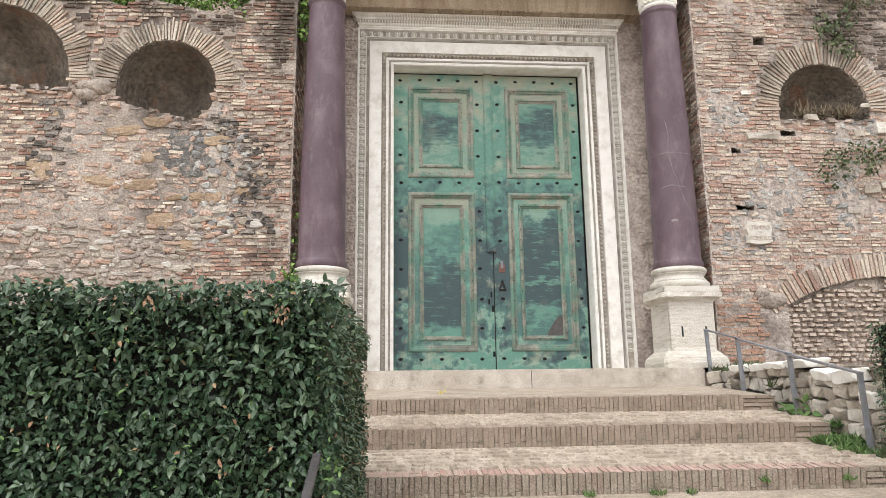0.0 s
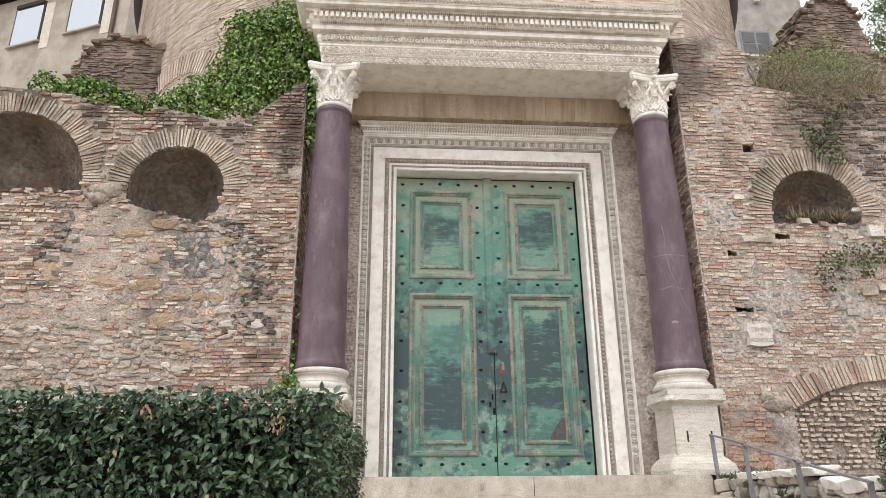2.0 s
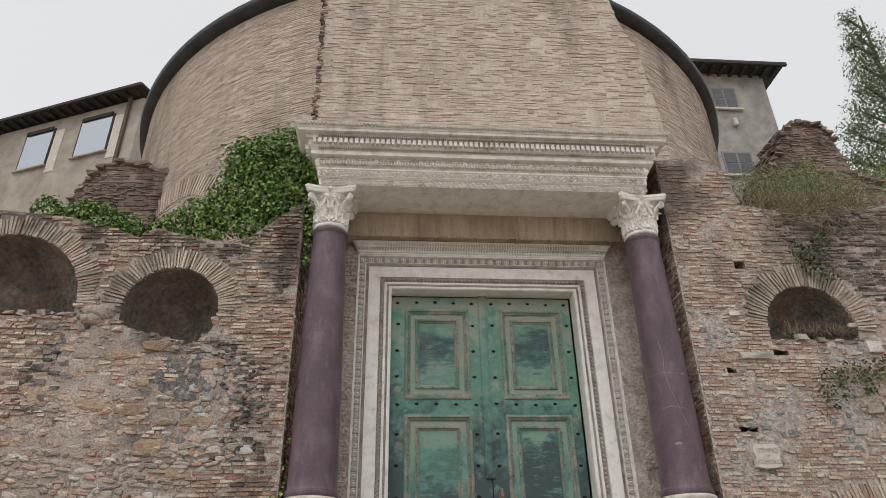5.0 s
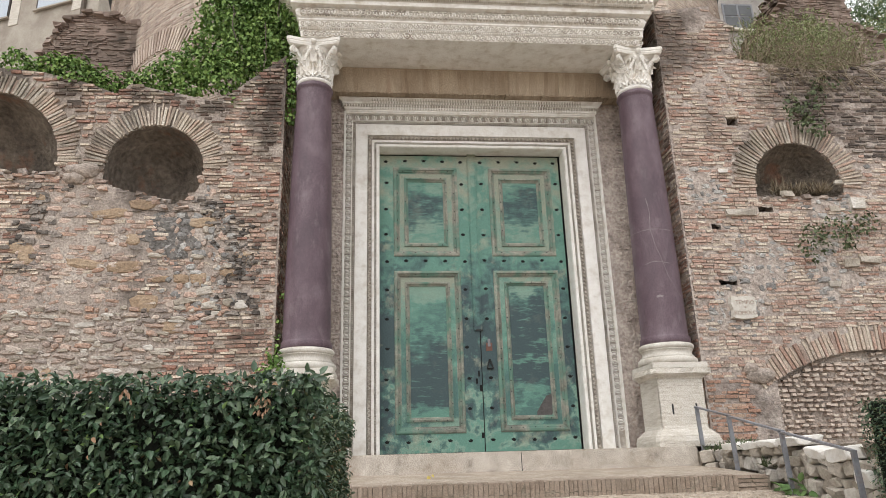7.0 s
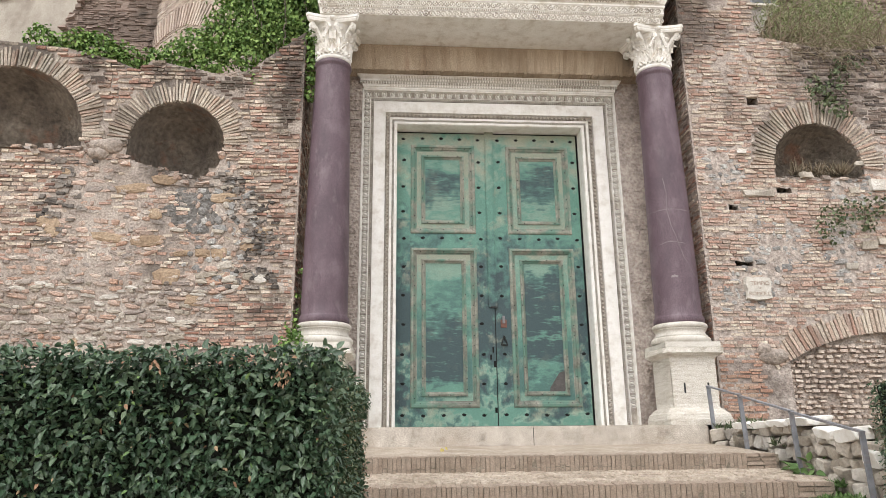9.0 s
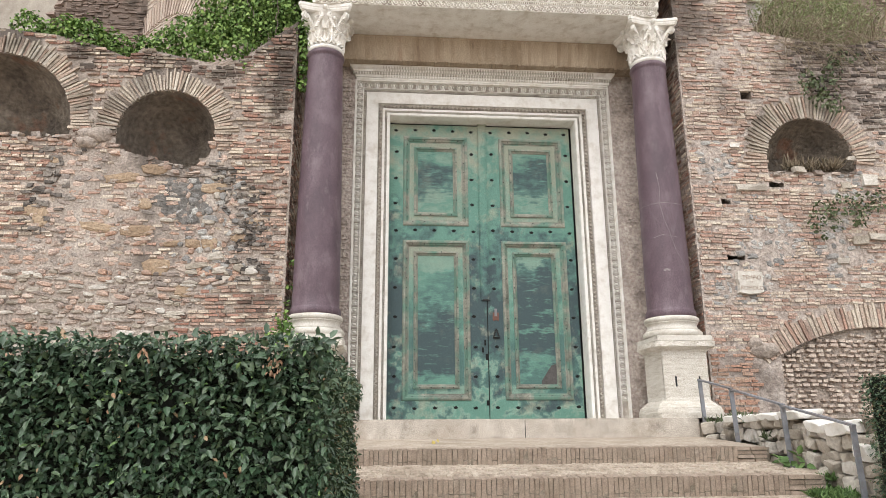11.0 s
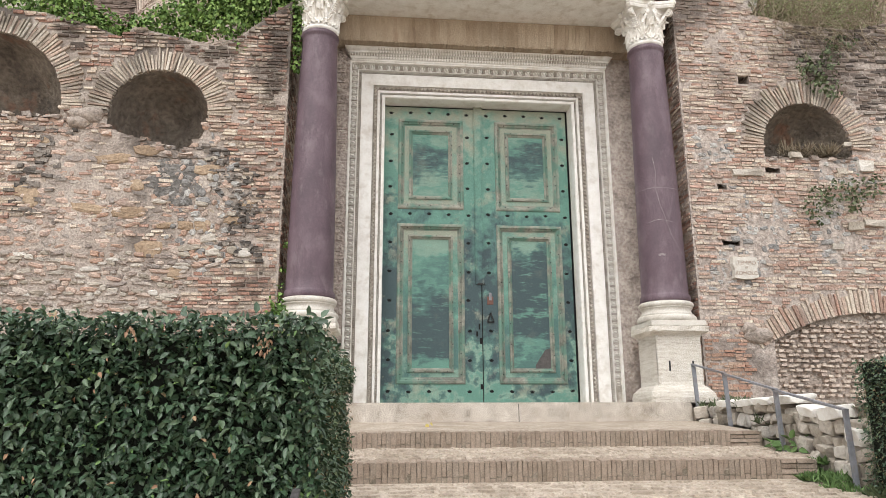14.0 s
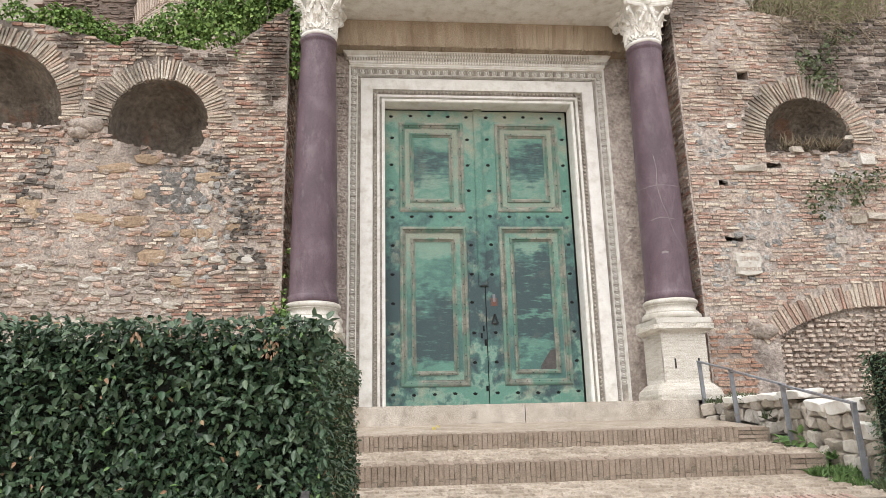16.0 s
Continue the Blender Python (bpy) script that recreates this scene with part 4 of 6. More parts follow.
while x < 2.95:
    w = rng.uniform(.022, .034)
    lean = x * .05
    upright, end = Heap(), Heap()
    upright.block((x + w, -.632 + rng.uniform(-.0015, .0015), 5.96), X, Y, Z + X * lean, w * .985, .0055, .215, rng, .002)
    end.block((x + w, -.53, 5.738 + rng.uniform(-.008, .008)), X, Y, Z, w * .86, .108 + rng.uniform(-.012, .008), .016, rng, .008)
    upright.make("brick", SMOKED, flat_arch)
    end.make("brick_end", SMOKED, flat_arch)
    x += 2 * w + .004

# ---- masonry ----
UNIT = []
for k in range(6):
    h = Heap()
    h.block((0, 0, 0), X, Y, Z, 1, 1, 1, np.random.default_rng(40 + k), .09)
    UNIT.append({m.name: mesh_of("brick", h.v, h.f, m) for m in (BRICK, BRICK_PALE, BRICK_TAN, BRICK_STEP)})


def lay(pieces, material, parent, near, joined, rng, rough=.006, singles=300, single_name="brick", label=""):
    """Sets pieces (centre, axis along, axis out, axis up, half sizes): those that near() picks as objects, the rest joined."""
    heap, made = Heap(), 0
    for c, ax, ay, az, w, d, h in pieces:
        if made < singles and near(c):
            m = Matrix((ax, ay, az)).transposed().to_4x4()
            m.translation = Vector(c)
            put(single_name, UNIT[made % 6][material.name], parent, m @ Matrix.Diagonal((w, d, h, 1)))
            made += 1
        else:
            heap.block(c, ax, ay, az, w, d, h, rng, rough)
    heap.make(joined, material, parent, label or "joined courses of worn bricks", "stuff")


def tilted(a):
    return np.array((math.cos(a), 0, math.sin(a))), np.array((-math.sin(a), 0, math.cos(a)))


def facing(x0, x1, z0, z1, pitch, lo, hi, inside, rng, yf=YF, fill=.62, proud=.014, drop=.08, tilt=.012, wob=.014):
    """Courses of bricks on a wall face."""
    out = []
    z = z0
    while z < z1:
        step = pitch * rng.uniform(.88, 1.14)
        x = x0 - rng.uniform(0, hi)
        sag = rng.uniform(0, 6)
        while x < x1:
            ln = rng.uniform(lo, hi)
            cx = x + ln / 2
            cz = z + .012 * math.sin(cx * .9 + sag) + .03 * nz(cx * .5, z * .7, 7)
            p = proud + wob * nz(cx * 1.1, cz * 1.1, 2) + rng.uniform(-.010, .012)
            a, b = max(x, x0), min(x + ln, x1)
            if inside(cx, cz) and b - a > .04 and p > .001 and rng.random() > drop:
                ax, az = tilted(rng.normal(0, tilt))
                out.append((((a + b) / 2, yf - p + .03, cz), ax, Y, az, (b - a - rng.uniform(.012, .024)) / 2, .03, step * fill * rng.uniform(.42, .56)))
            x += ln
        z += step
    return out


def voussoirs(xc, r, zs, thick, a0, a1, rng, yf=YF, proud=.03, wid=.050):
    out = []
    a = a0
    while a < a1:
        da = wid / (r + thick * .4) * rng.uniform(.8, 1.2)
        am = a + da / 2
        rad = np.array((math.cos(am), 0, math.sin(am)))
        tan = np.array((math.sin(am), 0, -math.cos(am)))
        ln = thick * rng.uniform(.70, 1.06)
        c = np.array((xc, yf - proud + .04 + rng.uniform(-.012, .012), zs)) + rad * (r + ln / 2 + .005)
        lean = rng.normal(0, .035)
        out.append((c, tan + rad * lean, Y, rad - tan * lean, da * r * rng.uniform(.30, .44), .04, ln / 2))
        a += da
    return out


def clear_of(n, grow):
    xc, r, zs, sill = n

    def hit(x, z):
        if z < sill - .02:
            return False
        if z < zs:
            return abs(x - xc) < r + .02
        return math.hypot(x - xc, z - zs) < r + grow
    return hit


VOUSSOIR = mat("pale_arch_brick", [(.17, .125, .095), (.46, .365, .265), (.56, .47, .355), (.46, .29, .20), (.64, .565, .45), (.32, .23, .17)], scale=2, rand=.85, stain=((.09, .075, .06), .8), stain_scale=.8, stain_lo=.54, stain_hi=.7, bump=.9, bscale=45, dist=.015, fine=.8, crust=(4.2, 5.9, .15))
for k in range(6):
    h = Heap()
    h.block((0, 0, 0), X, Y, Z, 1, 1, 1, np.random.default_rng(60 + k), .12)
    UNIT[k][VOUSSOIR.name] = mesh_of("brick", h.v, h.f, VOUSSOIR)
REDBRICK = mat("orange_brick", [(.36, .17, .10), (.50, .25, .15), (.52, .33, .22), (.42, .22, .14)], scale=2, rand=.8, stain=((.30, .24, .18), .6), stain_scale=1.5, bump=.8, bscale=45, dist=.015, fine=.8)
for k in range(6):
    h = Heap()
    h.block((0, 0, 0), X, Y, Z, 1, 1, 1, np.random.default_rng(60 + k), .10)
    UNIT[k][REDBRICK.name] = mesh_of("brick", h.v, h.f, REDBRICK)
rb = np.random.default_rng(11)
in1, in2, in3 = clear_of(N1, .36), clear_of(N2, .36), clear_of(N3, .42)


def left_free(x, z):
    return z < lerp_table(LEFT_TOP, x) - .02 and not in1(x, z) and not in2(x, z)


def left_faced(x, z):
    """Where the brick facing survives; elsewhere the rubble core is bare."""
    edge = lerp_table([(1.3, -4.5), (1.75, -4.1), (1.95, -3.45), (2.7, -3.40), (3.2, -3.62), (3.6, -3.95)], z) + .10 * nz(z * 2.3, 3.0)
    return x > edge or z > 3.95 + .5 * nz(x * .8, 5.0) or (x < -6.55 + .2 * nz(z * 1.6, 4.0) and z > 2.45)


left = facing(-8.6, -3.05, .7, 6.1, .051, .07, .22, lambda x, z: left_free(x, z) and left_faced(x, z), rb, proud=.020, tilt=.03, fill=.70, drop=.12)
ring = voussoirs(N1[0], N1[1], N1[2], .34, -.05, math.pi * .75, rb) + voussoirs(N2[0], N2[1], N2[2], .34, -.12, math.pi + .05, rb)
lay(ring, VOUSSOIR, wall_left, lambda c: True, "arch_rest", rb, rough=.012)
lay(left, BRICK, wall_left, lambda c: c[0] > -4.3 and c[2] < 3.4, "brick_facing", rb, rough=.009)


def pebble(seed, n=10):
    """A weathered stone of unit half size: an uneven rim that sinks into the mortar, and a rounded face towards -y."""
    rng = np.random.default_rng(700 + seed)
    v, f = [], []
    reach = rng.uniform(.78, 1.06, n)
    for ringk, (s, y) in enumerate(((1.0, .9), (.97, -.1), (.85, -.78), (.5, -1.0))):
        for k in range(n):
            a = 2 * math.pi * k / n
            c, q = math.cos(a), math.sin(a)
            sq = (abs(c) ** 5 + abs(q) ** 5) ** (-1 / 5)
            v.append((c * sq * reach[k] * s, y + rng.uniform(-.22, .22), q * sq * reach[k] * s))
    for r in range(3):
        f += [(r * n + k, r * n + (k + 1) % n, (r + 1) * n + (k + 1) % n, (r + 1) * n + k) for k in range(n)]
    f.append(tuple(range(3 * n, 4 * n)))
    return np.array(v), f


PEBBLES = [pebble(k) for k in range(12)]


def rubble(x0, x1, z0, z1, pitch, lo, hi, inside, rng, deep, tilt=.15, drop=.1):
    """Rough beds of stones on the wall face: (x, z, depth below the face, lean, half width, half height)."""
    out = []
    z = z0
    while z < z1:
        step = pitch * rng.uniform(.75, 1.3)
        x = x0 - rng.uniform(0, hi)
        while x < x1:
            w = rng.uniform(lo, hi) * rng.choice((.6, 1.0, 1.0, 1.4))
            cx, cz = x + w / 2, z + rng.uniform(-.35, .35) * step + .05 * nz(x * .7, z, 3)
            if inside(cx, cz) and rng.random() > drop:
                out.append((cx, cz, rng.uniform(*deep), rng.normal(0, tilt), w * .47, step * rng.uniform(.36, .56)))
            x += w
        z += step
    return out


def set_stones(stones, material, parent, joined, singles, label):
    """The first stones become parts of their own on shared meshes; the rest are joined."""
    shared = [mesh_of("stone", v, f, material) for v, f in PEBBLES]
    heap = Heap()
    for k, (x, z, y, lean, w, h) in enumerate(stones):
        m = pose(x, YF + y, z, 0, math.degrees(lean), 0) @ Matrix.Diagonal((w, .026, h, 1))
        if k < singles:
            put("stone", shared[k % 12], parent, m)
        else:
            v, f = PEBBLES[k % 12]
            heap.add([tuple(m @ Vector(p)) for p in v], f)
    if heap.v:
        heap.make(joined, material, parent, label, "stuff")


def bare(x, z):
    return left_free(x, z) and not left_faced(x, z) and not (z > lerp_table(N2_SILL, x) - .06 and -5.6 < x < -4.1)


def grey_zone(x, z):
    return x > -4.55 + .25 * nz(z * 2, 1.0) and z > 1.75


core = rubble(-8.6, -3.3, 1.95, 4.15, .082, .08, .26, lambda x, z: bare(x, z) and not grey_zone(x, z) and nz(x * 1.3, z * 1.3, 9) > -.30, rb, (.002, .026), drop=.12)
set_stones(sorted(core, key=lambda q: -q[0]), RUBBLE, wall_left, "rubble_core", 110, "joined rubble stones of the bare core")
grey = rubble(-4.8, -3.3, 1.75, 3.7, .10, .07, .18, lambda x, z: bare(x, z) and grey_zone(x, z), rb, (-.004, .018), tilt=.35, drop=.08)
set_stones(grey[::2], GREYSTONE, wall_left, "grey_rubble", 70, "joined grey stones of the bare core")
set_stones(grey[1::2], RUBBLE, wall_left, "mixed_rubble", 30, "joined mixed stones of the bare core")
beds = rubble(-8.6, -3.6, .6, 2.05, .074, .09, .26, lambda x, z: bare(x, z), rb, (-.018, .008), tilt=.12, drop=.06)
beds.sort(key=lambda q: -q[0])
set_stones([q for k, q in enumerate(beds) if k % 5 < 3], RUBBLE, wall_left, "rubble_beds", 90, "joined flat rubble stones low on the wall")
set_stones([q for k, q in enumerate(beds) if k % 5 > 2], WHITESTONE, wall_left, "pale_beds", 60, "joined flat pale stones low on the wall")
thin = facing(-8.6, -3.4, 1.9, 4.1, .056, .07, .20, lambda x, z: bare(x, z) and nz(x * .7, z * 2.2, 9) > -.06, rb, proud=.006, drop=.35, tilt=.07)
lay(thin, BRICK_PALE, wall_left, lambda c: False, "thin_brick_courses", rb, rough=.012)

def right_free(x, z):
    if z > lerp_table(RIGHT_TOP, x) - .02 or in3(x, z):
        return False
    if any(abs(x - a) < w + .05 and abs(z - b) < h + .015 for a, b, w, h in right_holes):
        return False
    if x > 3.72 and z < seg_head(x) + .37 and (x > 4.0 or z < seg_head(x) + .2) and x < 7.7:
        return False
    return True


def worn_away(x, z):
    """How readily the facing of the right wall is lost: most in its lower middle, least under the crusted top."""
    if x > 4.9 and z > 4.3:
        return -1.0
    return -.52 + .30 * (1.8 < z < 3.4) * (x > 3.4) + .22 * (1.5 < z < 3.7) * (x > 5.0)


right = facing(3.05, 9.0, -.2, 7.2, .051, .07, .23, lambda x, z: right_free(x, z) and nz(x * .9, z * .9, 12) > worn_away(x, z), rb, proud=.013, tilt=.03, fill=.70, wob=.010)
ring = voussoirs(N3[0], N3[1], N3[2], .40, -.05, math.pi + .05, rb, wid=.056)
a_lo, a_hi = math.acos((7.3 - SEG_X) / SEG_R), math.acos((3.95 - SEG_X) / SEG_R)
lay(ring, VOUSSOIR, wall_right, lambda c: True, "arch_rest", rb, rough=.009)
low = voussoirs(SEG_X, SEG_R, SEG_C, .36, a_lo, a_hi, rb, proud=.024, wid=.066)
lay(low, BRICK_PALE, wall_right, lambda c: True, "low_arch_rest", rb, rough=.009)


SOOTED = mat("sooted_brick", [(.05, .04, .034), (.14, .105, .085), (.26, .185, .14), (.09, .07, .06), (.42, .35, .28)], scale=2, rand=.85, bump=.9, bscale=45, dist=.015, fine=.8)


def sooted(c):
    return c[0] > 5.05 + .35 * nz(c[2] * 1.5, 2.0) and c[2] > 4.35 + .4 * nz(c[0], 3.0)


red_zone = [q for q in right if q[0][0] < 3.95 and q[0][2] < .95 + .1 * nz(q[0][0] * 3, 1)]
other = [q for q in right if not (q[0][0] < 3.95 and q[0][2] < .95 + .1 * nz(q[0][0] * 3, 1))]
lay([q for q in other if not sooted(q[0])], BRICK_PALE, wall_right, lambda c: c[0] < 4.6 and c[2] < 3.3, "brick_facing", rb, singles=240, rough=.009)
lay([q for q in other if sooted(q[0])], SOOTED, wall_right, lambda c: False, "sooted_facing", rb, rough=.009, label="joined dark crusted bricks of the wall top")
bald = rubble(3.3, 8.6, 1.5, 4.6, .10, .08, .22, lambda x, z: right_free(x, z) and nz(x * .9, z * .9, 12) < worn_away(x, z) + .2, rb, (.006, .030), drop=.2)
set_stones(bald, GREYSTONE, wall_right, "bare_core", 60, "joined grey core stones where bricks are lost")
lay(red_zone, REDBRICK, wall_right, lambda c: c[0] < 3.5, "red_brick_rest", rb, singles=60)
for a, b, w, h in right_holes:
    y0, y1 = YF - .001, YF + .34
    c = [(x, y, z) for y in (y0, y1) for x, z in ((a - w, b - h), (a + w, b - h), (a + w, b + h + .03), (a - w, b + h + .03))]
    raw("putlog_hole", c, [(0, 1, 5, 4), (1, 2, 6, 5), (2, 3, 7, 6), (3, 0, 4, 7), (4, 5, 6, 7)], MORTAR, wall_right, "deep beam hole in the brickwork")
pale = [((3.98, YF - .02, 3.42), X, Y, Z + X * -.06, .24, .04, .05), ((3.80, YF - .015, 4.12), X, Y, Z, .07, .03, .035), ((4.80, YF - .03, 3.74), X, Y, Z, .08, .05, .05),
        ((5.55, YF - .02, 3.50), X, Y, Z, .08, .03, .05), ((5.95, YF - .02, 3.6), X, Y, Z, .12, .04, .09), ((5.62, YF - .03, 2.60), X, Y, Z, .11, .04, .06), ((5.95, YF - .03, 2.66), X, Y, Z + X * .1, .16, .04, .05),
        ((5.70, YF - .02, 3.95), X, Y, Z, .07, .03, .03), ((5.30, YF - .02, 2.28), X, Y, Z, .09, .03, .04), ((5.6, YF - .02, 1.9), X, Y, Z, .10, .03, .04)]
for q in pale:
    h = Heap()
    h.block(*q, rb, .02)
    h.make("pale_block", WHITESTONE, wall_right, "whitish stone set in the brickwork")
pale_left = [(-3.52, 2.02, .11, .075), (-3.68, 2.06, .08, .07), (-4.25, 2.08, .17, .05), (-4.32, 1.84, .13, .035), (-4.02, 2.22, .12, .07), (-3.72, 2.58, .07, .04), (-4.06, 3.12, .05, .06), (-3.78, 3.62, .06, .035), (-4.05, 3.40, .11, .035),
             (-4.72, 2.74, .11, .035), (-3.95, 2.02, .11, .06), (-4.15, 2.72, .10, .04), (-5.9, .98, .34, .11), (-6.9, .98, .2, .12), (-4.6, 1.2, .16, .05)]
PALE_BLOCKS = [mesh_of("pale_block", v, f, WHITESTONE) for v, f in PEBBLES[4:10]]
for k, (tx, tz, tw, th) in enumerate(pale_left):
    put("pale_block", PALE_BLOCKS[k % 6], wall_left, pose(tx, YF - .012, tz, 0, (k * 53) % 21 - 10, 0) @ Matrix.Diagonal((tw, .03, th, 1)), "pale stone set in the rubble")
TUFA = mat("ochre_tufa", [(.24, .155, .085), (.40, .26, .14), (.50, .36, .22)], scale=6, rand=.4, bump=.8, bscale=30, dist=.02, fine=.5)
TUFA_BLOCKS = [mesh_of("tufa_block", v, f, TUFA) for v, f in PEBBLES[:4]]
for k, (tx, tz, tw, th) in enumerate(((-5.40, 3.36, .30, .085), (-4.98, 3.50, .20, .085), (-5.65, 2.62, .32, .075), (-5.12, 2.58, .25, .10), (-6.45, 2.75, .13, .16), (-6.62, 2.86, .12, .10), (-6.36, 3.60, .09, .06), (-4.10, 3.24, .22, .09),
                                      (-4.34, 2.40, .13, .08), (-4.12, 2.40, .12, .10), (-3.72, 2.50, .14, .08), (-4.62, 2.40, .13, .05), (-4.42, 1.72, .14, .10), (-4.82, 2.05, .20, .13), (-5.05, 2.98, .12, .09), (-5.95, 1.05, .08, .17), (-3.50, 2.72, .12, .09))):
    put("tufa_block", TUFA_BLOCKS[k % 4], wall_left, pose(tx, YF + .006, tz, 0, (k * 37) % 15 - 7, 0) @ Matrix.Diagonal((tw, .03, th, 1)), "ochre tufa block in the rubble")
BLACKENED = mat("black_crust", [(.09, .082, .075), (.17, .155, .14), (.30, .275, .25)], scale=12, rand=.25, bump=1, bscale=20, dist=.03, fine=.7)
dark = []
for k in range(90):
    a, r = rb.uniform(0, 6.28), rb.uniform(0, 1) ** .55
    dark.append((-4.56 + .34 * r * math.cos(a), 3.02 + .36 * r * math.sin(a), rb.uniform(.010, .024), rb.normal(0, .5), rb.uniform(.06, .13), rb.uniform(.05, .10)))
set_stones(dark, BLACKENED, wall_left, "dark_mortar_patch", 0, "dark crusted patch of core")

# black crust where the facing broke away
CRUST = mat("dark_crust", [(.04, .034, .03), (.12, .10, .085), (.25, .21, .175), (.42, .36, .30)], scale=9, rand=.6, bump=1, bscale=25, dist=.03, fine=.7)
h = Heap()
for k in range(170):
    z = rb.uniform(1.85, 3.6)
    x = lerp_table([(1.9, -3.60), (2.1, -3.46), (2.7, -3.40), (3.2, -3.64), (3.6, -3.98)], z) - .08 + rb.normal(0, .17)
    h.block((x, YF + .010 + rb.uniform(-.026, .008), z), X, Y, Z + X * rb.normal(0, .3), rb.uniform(.015, .055), .03, rb.uniform(.010, .030), rb, .014)
for k in range(60):
    z = rb.uniform(2.5, 3.8)
    x = lerp_table([(2.5, -6.55), (3.2, -6.42), (3.8, -6.30)], z) + rb.normal(0, .14)
    h.block((x, YF + .014 + rb.uniform(-.02, .008), z), X, Y, Z + X * rb.normal(0, .2), rb.uniform(.02, .07), .03, rb.uniform(.012, .035), rb, .012)
h.make("crusted_rubble", CRUST, wall_left, "dark crusted edge of the broken facing", "stuff")
# ragged sills and springers
for x0, x1, z, n, wall in ((N1[0] + .2, N1[0] + 1.35, 3.98, 34, wall_left), (N2[0] - .95, N2[0] + .72, 0, 60, wall_left), (N3[0] - .70, N3[0] + .70, 3.70, 14, wall_right)):
    h = Heap()
    for k in range(n):
        x = rb.uniform(x0, x1)
        h.block((x, YF + rb.uniform(-.01, .12), (z or lerp_table(N2_SILL, x)) + rb.uniform(-.09, .03)), X, Y, Z + X * rb.normal(0, .3), rb.uniform(.02, .08), rb.uniform(.02, .06), rb.uniform(.012, .035), rb, .02)
    h.make("ragged_sill", RUBBLE, wall, "crumbled stones along the niche sill", "stuff")
for cx, cz, wall, sx, sz in ((3.88, .93, wall_right, .22, .12), (3.75, 1.02, wall_right, .12, .10), (-5.85, 4.02, wall_left, .26, .12), (-5.95, 3.90, wall_left, .16, .10)):
    bm = bmesh.new()
    bmesh.ops.create_icosphere(bm, subdivisions=3, radius=1)
    for v in bm.verts:
        v.co *= 1 + .28 * noise.noise(v.co * 1.7 + Vector((cx, 0, cz)))
        v.co = Vector((cx + v.co.x * sx, YF + v.co.y * .09, cz + v.co.z * sz))
    part("mortar_lump", bm, MORTAR, wall, "rough mortar lump under the arch springing", smooth=True)

# brick ends of the blocked arch
stubs = []
z = -.15
while z < 1.3:
    x = 3.98 + rb.uniform(0, .06)
    while x < 7.3:
        w = rb.uniform(.025, .055)
        if z < seg_head(x) - .05 and x > 4.0 + .0 * z and rb.random() > .14:
            stubs.append(((x, YF + .09 + rb.uniform(-.03, .01), z + rb.uniform(-.012, .012)), *[np.array(a) for a in (tilted(rb.normal(0, .08))[0], Y, Z)], w, .05, rb.uniform(.014, .022)))
        x += 2 * w + rb.uniform(.02, .05)
    z += .072
lay(stubs, BRICK_TAN, wall_right, lambda c: c[0] < 5.2 and c[2] < .9, "brick_stubs", rb, rough=.008, singles=200, label="joined protruding brick ends of the blocked arch")

# returns and recess behind the columns
ret = []
z = .0
while z < 7.0:
    y = YF + .02
    while y < -.38:
        ln = rb.uniform(.10, .26)
        for sx, wall_x in ((-1, 3.03), (1, -3.03)):
            top = lerp_table(RIGHT_TOP if wall_x > 0 else LEFT_TOP, wall_x)
            if z < top - .1 and rb.random() > .1:
                ret.append(((wall_x - sx * (.026 + rb.uniform(-.010, .006)), y + ln / 2, z), Y, X, Z, ln / 2 - .008, .03, .02))
        y += ln
    z += .058 * rb.uniform(.9, 1.1)
lay([q for q in ret if q[0][0] > 0], BRICK, wall_right, lambda c: False, "return_courses", rb)
lay([q for q in ret if q[0][0] < 0], BRICK, wall_left, lambda c: False, "return_courses", rb)
rec = facing(-3.0, -2.2, .0, 5.9, .058, .1, .26, lambda x, z: nz(x * 2, z * .7, 3) > -.1, rb, yf=-.35, proud=.012) + facing(2.3, 3.0, .0, 5.9, .058, .1, .26, lambda x, z: nz(x * 2, z * .7, 5) > -.05, rb, yf=-.35, proud=.008)
lay(rec, RECESS, wall_recess, lambda c: False, "plastered_courses", rb)

# front block and drum courses
blk = facing(BLOCK_L, 3.7, 7.2, 12.4, .054, .12, .30, lambda x, z: x < lerp_table(BLOCK_R, z) - .05 and nz(x * .6, z * .6, 14) > -.62, rb, yf=-.58, proud=.007, tilt=.006, wob=.008, drop=.06, fill=.74)
edge = []
for z in np.arange(7.25, 12.4, .056):
    edge.append(((BLOCK_L + .02 + rb.uniform(-.05, .035), -.585, z), X, Y, Z, rb.uniform(.02, .055), .03, .019))
lay(edge, BRICK, front_block, lambda c: False, "toothed_edge", rb, rough=.01, label="ragged dark bricks along the broken edge")
lay(blk, BRICK_TAN, front_block, lambda c: c[2] < 8.0, "brick_courses", rb, rough=.005)
drum_bricks = Heap()
z = 5.2
while z < DZ - .15:
    a = math.pi + .02
    while a < 2 * math.pi - .02:
        ln = rb.uniform(.12, .30)
        da = ln / DR
        am = a + da / 2
        out = np.array((math.cos(am), math.sin(am), 0))
        c = np.array((DX, DY, z)) + out * (DR - .024 + rb.uniform(-.004, .010))
        hidden = -2.9 < c[0] < 2.9 and c[1] < 1.0
        if not hidden and c[1] < 9 and rb.random() > .1:
            drum_bricks.block(c, np.array((-out[1], out[0], 0)), out, Z, ln / 2 - .008, .03, .017, rb, .004)
        a += da
    z += .056 * rb.uniform(.93, 1.07)
